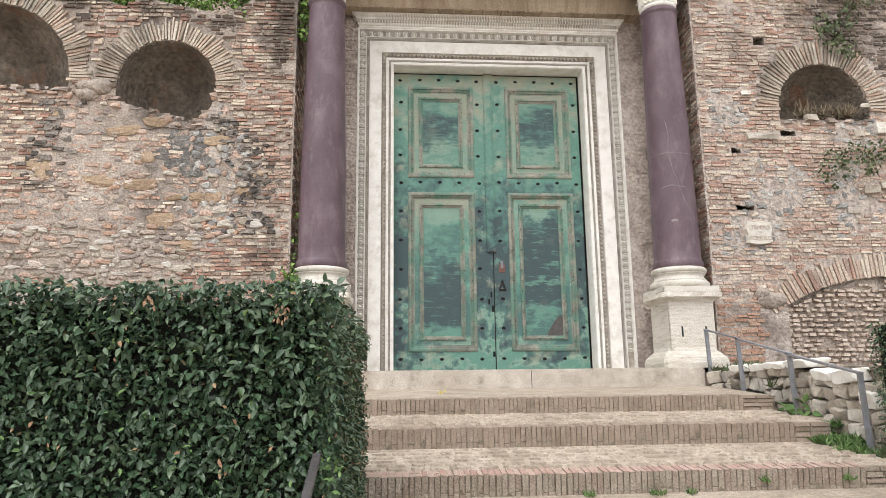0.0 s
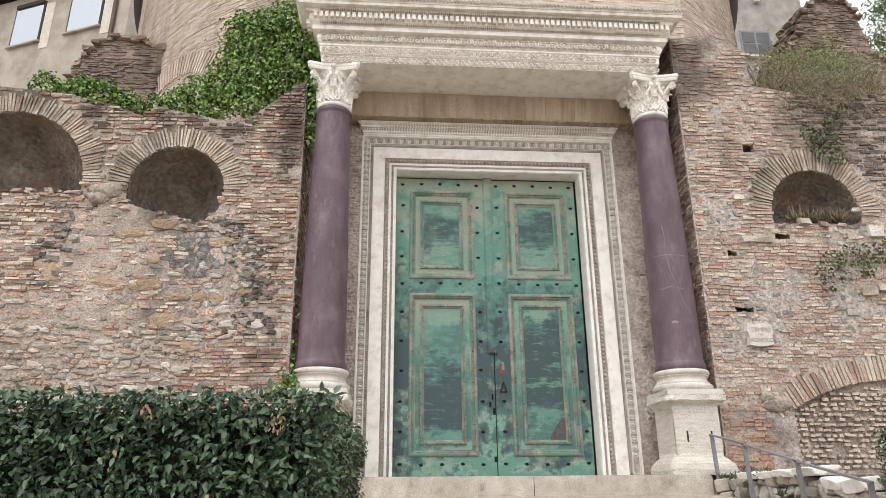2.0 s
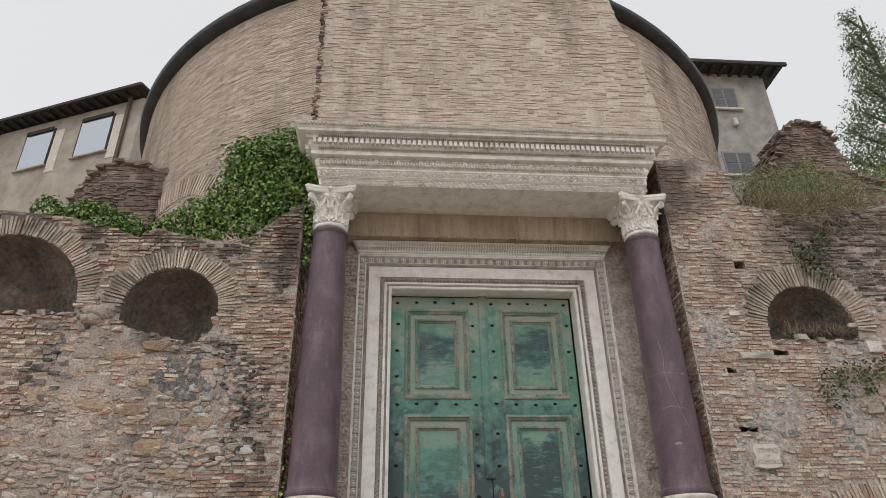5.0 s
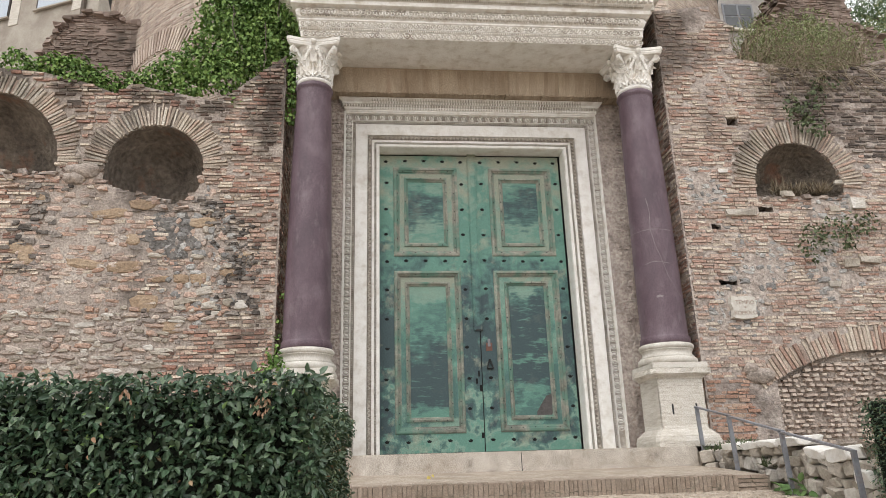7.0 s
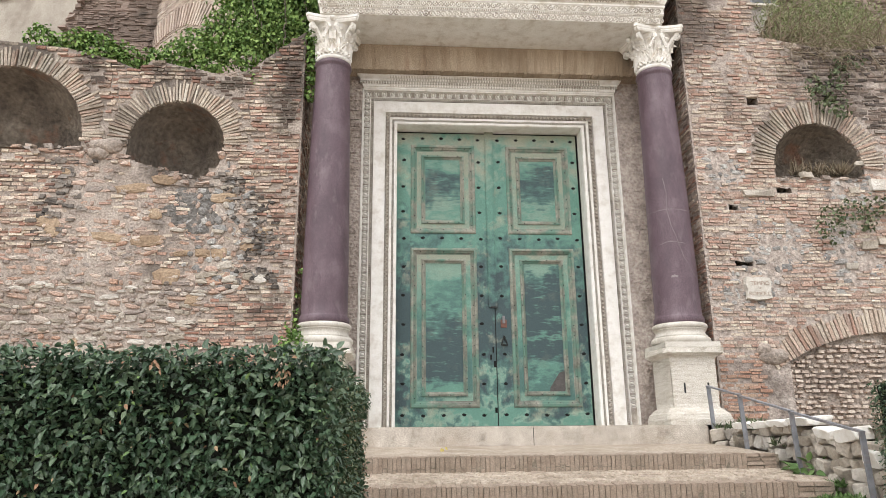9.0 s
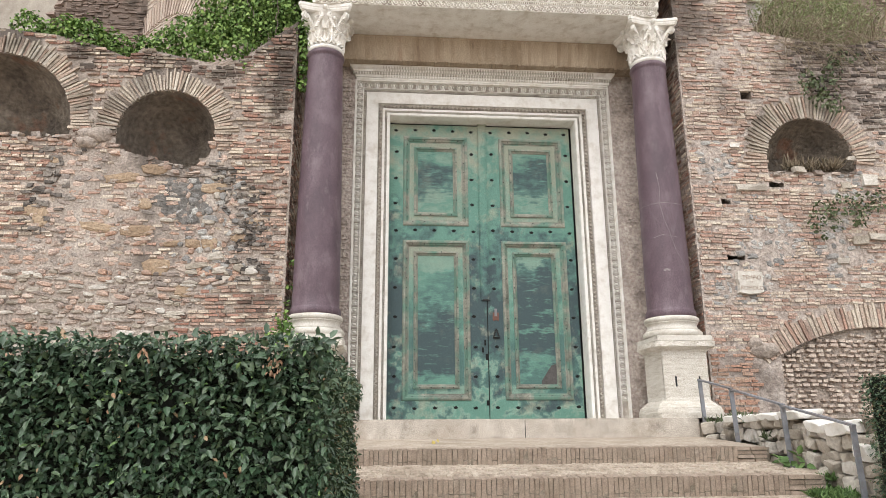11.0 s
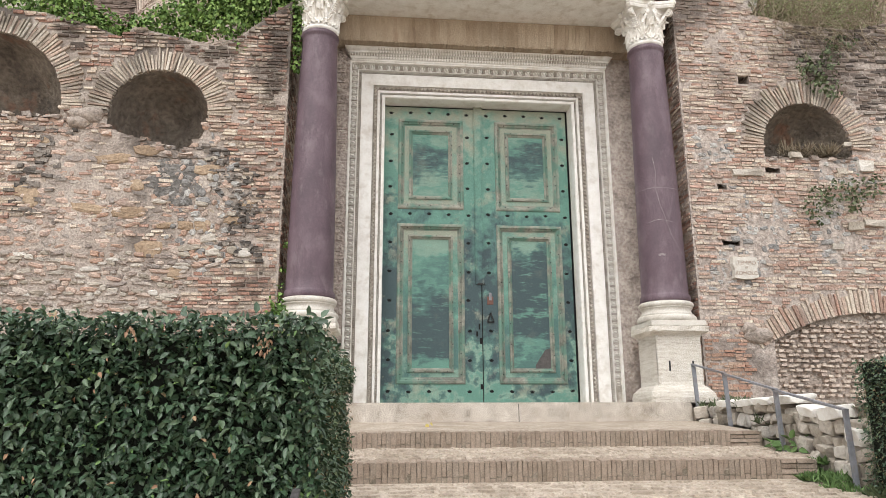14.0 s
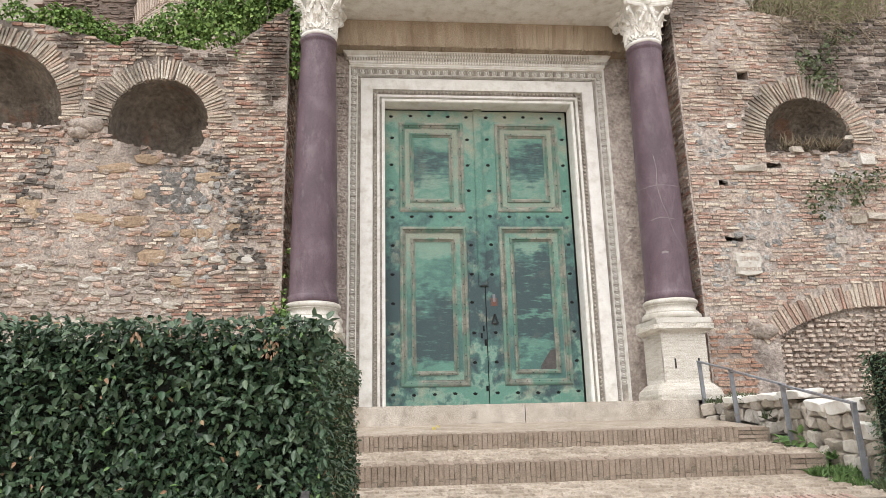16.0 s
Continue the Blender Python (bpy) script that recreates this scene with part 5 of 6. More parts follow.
drum_bricks.make("drum_brickwork", BRICK_TAN, rotunda, "joined courses of thin tan bricks", "stuff")
# relieving arch ring on the drum, seen beside the ivy
arch_ring = Heap()
for k in range(46):
    t = math.pi * .16 + math.pi * .72 * k / 45
    xx, zz = -6.1 + 1.5 * math.cos(t), 6.3 + 1.5 * math.sin(t) * 1.15
    ang = math.atan2(-math.sqrt(max(.1, DR ** 2 - (xx - DX) ** 2)), xx - DX)
    out = np.array((math.cos(ang), math.sin(ang), 0))
    side = np.array((-out[1], out[0], 0))
    rad = side * math.cos(t) + Z * math.sin(t)
    arch_ring.block(np.array((DX, DY, zz)) + out * (DR + .005), np.cross(rad, out), out, rad, .026, .03, .24, rb, .006)
arch_ring.make("relieving_arch", BRICK_TAN, rotunda, "ring of radial bricks in the drum", "stuff")

# ---- step bricks ----
rs = np.random.default_rng(21)
REDTOP = mat("red_step_brick", [(.38, .19, .15), (.48, .27, .21), (.52, .34, .27), (.44, .30, .24)], scale=3, rand=.7, stain=((.36, .28, .21), .7), stain_scale=2.2, bump=.5, bscale=70, fine=.5)
FACEBRICK = mat("weathered_step_brick", [(.24, .185, .135), (.34, .27, .20), (.40, .325, .245), (.33, .235, .175), (.46, .38, .295)], scale=5, rand=.55, stain=((.22, .18, .13), .7), stain_scale=3.5, bump=.8, bscale=70, fine=.7)
for m_i in range(6):
    hh = Heap()
    hh.block((0, 0, 0), X, Y, Z, 1, 1, 1, np.random.default_rng(80 + m_i), .07)
    worn = mesh_of("brick", hh.v, hh.f, REDTOP)
    worn.materials.append(FACEBRICK)
    for poly in worn.polygons:
        if poly.normal.z < .6:
            poly.material_index = 1
    UNIT[m_i][REDTOP.name] = worn
    UNIT[m_i][FACEBRICK.name] = mesh_of("brick", hh.v, hh.f, FACEBRICK)
treads = [o for o in stairs.children if o.name.startswith("tread")]
TREAD_BACK = [(-1.7, -.27), (-3.28, -.52), (-4.21, -.78)]
for (yf, zt, h), tread, (ty, tz) in zip(STEPS, treads, TREAD_BACK):
    pieces, heads = [], []
    a = math.atan2(tz - zt, ty - yf)
    ay, az = np.array((0, math.cos(a), math.sin(a))), np.array((0, -math.sin(a), math.cos(a)))
    red = yf < -5
    x = -2.05
    while x < 2.2:
        w = .051 * rs.uniform(.84, 1.16)
        low = (0, .052, 0, .06, .045, 0)[int(rs.integers(6))]
        top, bot = zt + rs.uniform(-.004, .003), zt - h + (low if low else -.03)
        depth = .085 + rs.uniform(-.004, .004)
        if red and rs.random() < .22:
            # a whole brick replaced by two halves
            pieces.append(((x + w / 2, yf + .035, (top + bot) / 2), X, ay, az, w / 2 - .0045, .042, (top - bot) / 2))
            pieces.append(((x + w / 2, yf + .127, top - .03 + .09 * math.tan(a)), X, ay, az, w / 2 - .0045, .042, .03))
        else:
            pieces.append(((x + w / 2, yf + .078 + rs.uniform(-.003, .004), (top + bot) / 2 + .07 * math.tan(a)), X, ay, az, w / 2 - (.0048 if red else .0032), depth, (top - bot) / 2))
        if low:
            heads.append(((x + w / 2, yf + .05, zt - h + low / 2 - .018), X, Y, Z, w / 2 - .005, .052, low / 2 + .010))
        x += w
    for k in range(4):
        z = zt - h + (k + .5) * h / 4
        cut = rs.uniform(2.33, 2.43)
        for u0, u1 in ((2.21, cut), (cut, 2.55)):
            heads.append((((u0 + u1) / 2, yf + .07 + rs.uniform(-.004, .006), z), X, Y, Z, (u1 - u0) / 2 - .005, .08, h / 8 - .005))
    lay(pieces, REDTOP if red else BRICK_STEP, tread, lambda c: True, "brick_rest", rs, singles=130)
    lay(heads, FACEBRICK if red else BRICK_STEP, tread, lambda c: True, "brick_rest", rs, singles=80)
    # stones set in the tread surface
    if yf < -3.4:
        py = yf + .22
        back = STEPS[STEPS.index((yf, zt, h)) - 1][0] + .05
        bz = STEPS[STEPS.index((yf, zt, h)) - 1][1] - STEPS[STEPS.index((yf, zt, h)) - 1][2]
        bz += .01
        cob = Heap()
        while py < back:
            px = -2.05
            while px < 2.5:
                w, d = rs.uniform(.06, .16), rs.uniform(.05, .085)
                t = (py - yf) / (back - yf)
                n = 7
                pts = [(px + w + w * .98 * math.cos(6.283 * q / n + .3) * rs.uniform(.85, 1.05), py + d * math.sin(6.283 * q / n + .3) * rs.uniform(.85, 1.05)) for q in range(n)]
                zc = zt + (bz - zt) * t
                cob.add([(a, b, zc - .02) for a, b in pts] + [((a - px - w) * .86 + px + w, (b - py) * .86 + py, zc + rs.uniform(.002, .013)) for a, b in pts],
                        [tuple(range(n, 2 * n))] + [(q, (q + 1) % n, n + (q + 1) % n, n + q) for q in range(n)])
                px += 2 * w + .012
            py += .135
        cob.make("paving_stones", PAVE, tread, "worn flat stones of the tread", "stuff")
threshold_joint = part("joint", boxed(.20, .208, -1.754, -1.74, -.28, -.05), GAP, threshold)

# ---- plaque ----
plaque = empty("plaque", "small white marble plaque naming the temple of Romulus", "plaque")
out = [(-.19, -.15), (-.05, -.175), (.10, -.165), (.185, -.14), (.17, -.03), (.19, .05), (.18, .155), (.06, .17), (-.08, .16), (-.18, .165), (-.20, .06), (-.175, -.03)]
v = [(x * 1.0 + 3.77, YF - .075, z + 1.92) for x, z in out] + [(x * 1.03 + 3.77, YF + .0, z * 1.03 + 1.92) for x, z in out]
n = len(out)
raw("slab", v, [tuple(range(n))] + [(k, (k + 1) % n, n + (k + 1) % n, n + k) for k in range(n)], CREAM, plaque)
for text, dz, size in ((".TEMPIO", .045, .085), ("DI", -.015, .045), ("ROMOLO", -.11, .082)):
    cu = bpy.data.curves.new("lettering", "FONT")
    cu.body, cu.size, cu.align_x, cu.extrude = text, size, "CENTER", .001
    cu.materials.append(INK)
    ob = new("lettering", cu)
    ob.parent = plaque
    ob.matrix_basis = pose(3.775, YF - .079, 1.92 + dz, 90, 0, 0)

# ---- handrails ----


def bar(bm, a, b, w, d):
    a, b = Vector(a), Vector(b)
    up = (b - a).normalized()
    side = up.cross(Vector((0, 1, .01))).normalized() if abs(up.y) < .9 else Vector((1, 0, 0))
    oth = up.cross(side)
    vs = [bm.verts.new(p + side * sx * w + oth * sy * d) for p in (a, b) for sx, sy in ((-1, -1), (1, -1), (1, 1), (-1, 1))]
    for q in ((0, 1, 2, 3), (4, 5, 6, 7), (0, 1, 5, 4), (1, 2, 6, 5), (2, 3, 7, 6), (3, 0, 4, 7)):
        bm.faces.new([vs[k] for k in q])
    return bm


RAIL_X = 2.60
POSTS = [(-1.80, .46, -.13), (-2.62, .29, -.36), (-3.68, .06, -.56), (-4.76, -.16, -.93)]
rail = empty("handrail", "grey painted iron handrail along the steps", "handrail")
for (y, zt, zb) in POSTS:
    part("post", bar(bmesh.new(), (RAIL_X, y, zb - .06), (RAIL_X - .02, y, zt), .024, .012), IRON, rail)
bm = bmesh.new()
for a, b in zip(POSTS[:-1], POSTS[1:]):
    bar(bm, (RAIL_X - .02, a[0] + .03, a[1] + .005), (RAIL_X - .02, b[0] - .02, b[1] + .005), .022, .010)
part("top_rail", bm, IRON, rail, "flat iron top rail")
rail2 = empty("handrail", "dark grey iron handrail end beside the hedge", "handrail")
part("top_rail", bar(bmesh.new(), (-1.88, -8.33, -.43), (-1.88, -9.0, -.64), .013, .009), mat("dark_iron", [(.055, .05, .05), (.09, .082, .08)], scale=9, rough=.5, stain=((.14, .08, .05), .5), stain_scale=6, fine=.5), rail2)
part("post", bar(bmesh.new(), (-1.88, -8.95, -1.6), (-1.88, -8.95, -.64), .02, .012), GAP, rail2)

# ---- dry stone wall and terrace ----


def rock_mesh(seed, material):
    """A broken block: the hull of a jittered box with knocked-off corners."""
    rng = np.random.default_rng(500 + seed)
    bm = bmesh.new()
    for sx in (-1, 1):
        for sy in (-1, 1):
            for sz in (-1, 1):
                c = np.array((sx, sy, sz)) * rng.uniform(.72, 1.05, 3)
                for k in range(3):
                    q = c.copy()
                    q[k] *= rng.uniform(.5, .85)
                    bm.verts.new(q)
    res = bmesh.ops.convex_hull(bm, input=bm.verts[:])
    bmesh.ops.delete(bm, geom=[v for v in bm.verts if not v.link_faces], context="VERTS")
    bmesh.ops.bevel(bm, geom=bm.edges[:], offset=.05, segments=1, affect="EDGES", profile=.5)
    me = bpy.data.meshes.new("stone")
    bm.to_mesh(me)
    bm.free()
    me.materials.append(material)
    return me


ROCKS = [rock_mesh(k, WHITESTONE) for k in range(9)]
SLABS = [rock_mesh(20 + k, MARBLE) for k in range(4)]
dry_wall = empty("dry_stone_wall", "low dry stone wall of broken pale marble blocks", "wall", kind="structure")
ry = np.random.default_rng(31)
k = 0
for y0, y1, z0, z1 in ((-2.0, -2.75, -.36, -.09), (-2.75, -3.5, -.58, -.09), (-3.5, -4.15, -.72, -.12), (-4.15, -4.85, -1.02, -.2)):
    z = z0
    while z < z1 - .04:
        hgt = min(ry.uniform(.09, .19), z1 - z)
        y = y0
        while y > y1:
            ln = ry.uniform(.10, .25)
            put("stone", ROCKS[int(ry.integers(9))], dry_wall, pose(2.86 + ry.uniform(-.05, .05) + (z1 - z) * -.10, y - ln / 2, z + hgt / 2 + ry.uniform(-.02, .02), ry.uniform(-16, 16), ry.uniform(-10, 10), ry.uniform(-16, 16)) @ Matrix.Diagonal((.15, ln * .49, hgt * .49, 1)))
            k += 1
            y -= ln * 1.03
        z += hgt * .97
# pale cap blocks and slabs
for sy, sl, sz, sh, tip in ((-2.35, .20, -.05, .045, 2), (-2.78, .17, -.05, .045, -3), (-3.2, .20, -.045, .04, 3), (-3.62, .20, -.035, .05, 0), (-4.02, .14, -.16, .055, 10), (-4.34, .15, -.17, .075, -6), (-4.68, .10, -.38, .08, 4)):
    put("stone", SLABS[int(abs(sy) * 10) % 4], dry_wall, pose(2.80, sy, sz, tip, -4, ry.uniform(-8, 8)) @ Matrix.Diagonal((.18, sl, sh, 1)), "pale marble cap block")
for sx, sy, sz, s in ((2.62, -1.86, -.15, .11), (2.60, -1.98, -.30, .09), (2.76, -1.9, -.15, .10), (2.84, -1.98, -.2, .10), (2.97, -1.9, -.14, .12), (2.70, -2.12, -.29, .08), (3.12, -1.8, -.1, .12)):
    put("stone", ROCKS[int(sx * 10) % 9], dry_wall, pose(sx, sy, sz, 8, 5, sx * 90) @ Matrix.Diagonal((s, s * .8, s * .75, 1)))
v = [(x, y, -.10 + .05 * nz(x, y)) for y in np.linspace(-5.6, -1.1, 10) for x in np.linspace(2.85, 12, 14)]
f = [(j * 14 + i, j * 14 + i + 1, (j + 1) * 14 + i + 1, (j + 1) * 14 + i) for j in range(9) for i in range(13)]
tagged(raw("ground_terrace", v, f, SOIL), "bare earth terrace behind the dry stone wall", "ground", kind="structure")
tagged(part("earth_bank", boxed(2.552, 2.95, -1.8, -1.15, -.7, -.10), SOIL, dry_wall))
raw("earth_bank", [(2.9, -5.6, -1.2), (2.9, -1.1, -1.2), (2.9, -1.1, -.08), (2.9, -5.6, -.08)], [(0, 1, 2, 3)], SOIL, dry_wall)

# ---- houses behind ----


def window_unit(parent, u0, u1, z0, z1, frame_mat, glass):
    w = part("window", boxed(u0 - .07, u1 + .07, -.03, .02, z0 - .07, z1 + .07), frame_mat, parent)
    part("pane", boxed(u0, u1, -.045, -.035, z0, z1), glass, w)
    # added dark strip in place of the recess shade above the pane
    part("reveal", boxed(u0, u1, -.10, -.048, z1 - .02, z1 + .12), frame_mat, w)
    part("sill", boxed(u0 - .12, u1 + .12, -.12, -.03, z0 - .13, z0 - .075), STUCCO, w)
    return w


house = empty("house", "pale stucco house with dark timber eaves", "house")
part("wall", boxed(-12, .1, 0, 6, -1, 16.75), STUCCO, house)
eave = part("roof", bmesh.new(), ROOFWOOD, house, "dark tiled roof edge")
bm = bmesh.new()
box(bm, -12.5, .35, -.48, 6, 16.90, 16.98)
box(bm, -12.5, .35, -.56, -.46, 16.84, 16.95)
bm.to_mesh(eave.data)
bm.free()
for k in range(30):
    part("rafter", boxed(-12.3 + k * .42, -12.18 + k * .42, -.44, .0, 16.79, 16.90), ROOFWOOD, house)
for u0, u1 in ((-4.95, -3.72), (-2.42, -1.08)):
    window_unit(house, u0, u1, 14.72, 16.25, ROOFWOOD, GLASS)
    part("shutter_patch", boxed(u1 + .1, u1 + .5, -.02, .01, 14.3, 16.2), TRAVERTINE, house, "pale repaired strip of stucco")
part("drain_pipe", boxed(-.5, -.38, -.12, -.02, 8, 16.9), BARK, house, "brown rain pipe")
house.matrix_basis = pose(-10.65, 8.98, 0, 0, 0, -22.05)
DIMGLASS = mat("dim_glass", [(.07, .075, .08), (.11, .115, .12)], rough=.15, bump=0, spec=.6)
tower = empty("house", "grey stuccoed house with overhanging dark roof", "house")
part("wall", boxed(9.0, 15.35, 12, 18, -1, 22.0), STUCCO_GREY, tower)
bm = bmesh.new()
box(bm, 8.5, 16.05, 11.3, 18, 22.0, 22.14)
box(bm, 8.5, 16.15, 11.2, 11.32, 21.95, 22.12)
part("roof", bm, ROOFWOOD, tower, "dark overhanging roof edge")
for k in range(8):
    part("rafter", boxed(12.2 + k * .5, 12.32 + k * .5, 11.35, 12, 21.84, 22.0), ROOFWOOD, tower)
for u0, u1, z0, z1 in ((12.75, 13.75, 20.0, 21.05), (12.5, 13.65, 16.4, 17.45)):
    w = part("window", boxed(u0 - .08, u1 + .08, 11.97, 12.02, z0 - .08, z1 + .08), IRON, tower, "grey wooden window frame")
    for a, b in ((u0, (u0 + u1) / 2 - .05), ((u0 + u1) / 2 + .05, u1)):
        zm = z0 + (z1 - z0) * .5
        for c, d in ((z0, zm - .03), (zm + .03, z1)):
            part("pane", boxed(a, b, 11.955, 11.965, c, d), DIMGLASS, w)
    part("sill", boxed(u0 - .2, u1 + .2, 11.85, 11.97, z0 - .18, z0 - .085), TRAVERTINE, w)
part("wall_lamp", boxed(13.28, 13.48, 11.8, 11.97, 18.9, 19.3, bevel=.03), TRAVERTINE, tower, "small pale wall fitting")

# ---- ruins behind the walls ----
RB = mat("dark_ruin_brick", [(.10, .075, .06), (.23, .16, .12), (.32, .22, .17), (.42, .33, .26)], scale=1.5, rand=.6, stain=((.06, .05, .04), .7), stain_scale=.8, bump=.7, bscale=50, fine=.5)


def ruin(name, x0, x1, y0, y1, z0, table, label, seed):
    rng = np.random.default_rng(seed)
    th = empty(name, label, "ruin")
    strip_wall("core", x0, x1, y0, y1, z0, lambda x: lerp_table(table, x), [], RB, th)
    pcs = facing(x0, x1, z0, max(b for _, b in table), .052, .08, .22, lambda x, z: z < lerp_table(table, x) - .02, rng, yf=y0, proud=.02, drop=.28, tilt=.05)
    h = Heap()
    for q in pcs:
        h.block(*q, rng, .012)
    h.make("brick_courses", RB, th, "", "stuff")
    # crumbled crest
    h = Heap()
    for x in np.arange(x0, x1, .10):
        for y in np.arange(y0, y1, .22):
            h.block((x + rng.uniform(-.05, .05), y + rng.uniform(-.05, .05), lerp_table(table, x) + rng.uniform(-.06, .07)), X, Y, Z, rng.uniform(.05, .10), rng.uniform(.06, .12), rng.uniform(.025, .05), rng, .03)
    h.make("crumbled_crest", RB, th, "", "stuff")
    return th


ruin("ruined_wall", -8.5, -6.4, 2.2, 3.2, 4.5, [(-8.5, 8.1), (-8.38, 8.5), (-8.0, 8.95), (-7.7, 9.12), (-7.2, 9.05), (-6.4, 8.8)], "dark crumbling brick stump beside the drum", 51)
ruin("ruined_wall", 6.9, 10.4, 2.4, 3.6, 4.5, [(6.9, 8.7), (7.3, 9.15), (7.8, 9.85), (8.2, 10.6), (8.4, 10.95), (8.9, 11.08), (9.35, 10.95), (9.6, 10.6), (9.68, 10.1), (9.75, 9.6), (10.4, 9.2)], "dark brick ruin with a broken top", 52)

# ---- foliage ----


def leaf_arrays(pos, along, normal, length, width, fold=.25, droop=.15):
    """Folded leaves of six corners each."""
    along = along / np.linalg.norm(along, axis=1, keepdims=True)
    side = np.cross(along, normal)
    side /= np.linalg.norm(side, axis=1, keepdims=True) + 1e-9
    up = np.cross(side, along)
    L, W = length[:, None], width[:, None]
    rows = [pos, pos + along * L * .32 + side * W * .5 + up * W * fold, pos + along * L * .68 + side * W * .42 + up * (W * fold - L * droop * .5),
            pos + along * L - up * L * droop, pos + along * L * .68 - side * W * .42 + up * (W * fold - L * droop * .5), pos + along * L * .32 - side * W * .5 + up * W * fold]
    v = np.stack(rows, 1).reshape(-1, 3)
    k = np.arange(len(pos))[:, None] * 6
    f = np.concatenate([k + np.array([[0, 1, 2, 3]]), k + np.array([[0, 3, 4, 5]])])
    return v, f


def leaf_mesh(name, material, *args, **kw):
    v, f = leaf_arrays(*args, **kw)
    me = bpy.data.meshes.new(name)
    me.vertices.add(len(v))
    me.vertices.foreach_set("co", v.ravel())
    me.loops.add(len(f) * 4)
    me.loops.foreach_set("vertex_index", f.ravel().astype(np.int32))
    me.polygons.add(len(f))
    me.polygons.foreach_set("loop_start", np.arange(len(f), dtype=np.int32) * 4)
    me.materials.append(material)
    me.update(calc_edges=True)
    me.validate()
    return me


def foliage(name, material, parent, label, *args, **kw):
    ob = new(name, leaf_mesh(name, material, *args, **kw))
    ob.parent = parent
    return tagged(ob, label, kind="stuff")


def hedge_leaves(rng, n, sample):
    """Leaves on the clipped faces: sample gives places and outward normals."""
    pos, nrm = sample(n)
    bumpy = np.array([.03 * nz(*(p * 2.6)) for p in pos])
    pos = pos + nrm * (bumpy[:, None] + rng.uniform(-.11, .018, (n, 1)))
    along = nrm * rng.uniform(.1, .9, (n, 1)) + rng.normal(0, .62, (n, 3)) + np.array((0, 0, -.25))
    normal = nrm * .55 + np.array((0, 0, .75)) + rng.normal(0, .38, (n, 3))
    length = rng.uniform(.022, .047, n)
    return pos, along, normal, length, length * rng.uniform(.42, .56, n)


def face_sampler(rng, origin, eu, ev, normal):
    origin, eu, ev, normal = (np.array(a, float) for a in (origin, eu, ev, normal))

    def sample(n):
        a = rng.random((n, 2))
        return origin + a[:, :1] * eu + a[:, 1:] * ev, np.tile(normal, (n, 1))
    return sample


# near-black fill: the deep shade between the leaves is put into this colour
HEDGE_SHADE = mat("hedge_inner_shade", [(.006, .010, .005), (.014, .018, .009)], bump=.5)


def clipped_hedge(label, core, faces, seed, singles, browns, side=None):
    rng = np.random.default_rng(seed)
    h = empty("hedge", label, "hedge")
    x0, x1, y0, y1, z0, z1 = core
    part("core", boxed(x0, x1, y0, y1, z0, z1), HEDGE_SHADE, h, "near-black fill for the shade among the twigs")
    data = [hedge_leaves(rng, n, face_sampler(rng, *fc)) for n, fc in faces]
    allof = [np.concatenate([d[k] for d in data]) for k in range(5)]
    near = np.zeros(len(allof[0]), bool)
    near[:singles] = True
    foliage("foliage", LEAF, h, "small glossy dark green leaves", *[a[~near] for a in allof])
    one = [leaf_mesh("leaf", LEAF, np.zeros((1, 3)), np.array([[1.0, 0, 0]]), np.array([[0, 0, 1.0]]), np.ones(1), np.ones(1) * .5, droop=d) for d in (.08, .18, .28)]
    for k in np.nonzero(near)[0]:
        p, a, nn, ln = (allof[i][k] for i in range(4))
        a = Vector(a).normalized()
        s = Vector(nn).cross(a).normalized()
        m = Matrix((a, s, a.cross(s))).transposed().to_4x4()
        m.translation = Vector(p)
        put("leaf", one[k % 3], h, m @ Matrix.Scale(float(ln), 4))
    d = hedge_leaves(rng, browns, face_sampler(rng, *faces[0][1]))
    foliage("dead_leaves", LEAF_BROWN, h, "a few brown withered leaves", d[0] + np.array(faces[0][1][3]) * .03, d[1], d[2], d[3] * .6, d[4] * .6)
    d = hedge_leaves(rng, browns * 3, face_sampler(rng, *faces[0][1]))
    foliage("young_leaves", WEED, h, "a few light green young leaves", d[0] + np.array(faces[0][1][3]) * .02, d[1], d[2], d[3] * .7, d[4] * .6)
    if side is not None:
        d = hedge_leaves(rng, 3600, face_sampler(rng, *faces[side][1]))
        foliage("side_growth", OLIVE, h, "small yellowish leaves on the clipped side", d[0] + np.array(faces[side][1][3]) * .018, d[1], d[2], d[3] * .62, d[4] * .55)
        d = hedge_leaves(rng, 900, face_sampler(rng, *faces[side][1]))
        foliage("dead_leaves", LEAF_BROWN, h, "brown withered bits on the clipped side", d[0] + np.array(faces[side][1][3]) * .022, d[1], d[2], d[3] * .5, d[4] * .5)
    # shoots that stand up out of the clipped top
    n = 260
    px, py = rng.uniform(x0, x1, n), rng.uniform(y0 - .04, y0 + .5, n)
    pos = np.stack([px, py, np.full(n, z1 + .03) + rng.uniform(-.02, .05, n)], 1)
    al = rng.normal(0, .5, (n, 3)) + np.array((0, 0, .9))
    ln = rng.uniform(.025, .045, n)
    foliage("shoot_growth", LEAF, h, "upright shoots above the clipped top", pos, al, rng.normal(0, 1, (n, 3)), ln, ln * .4)
    return h


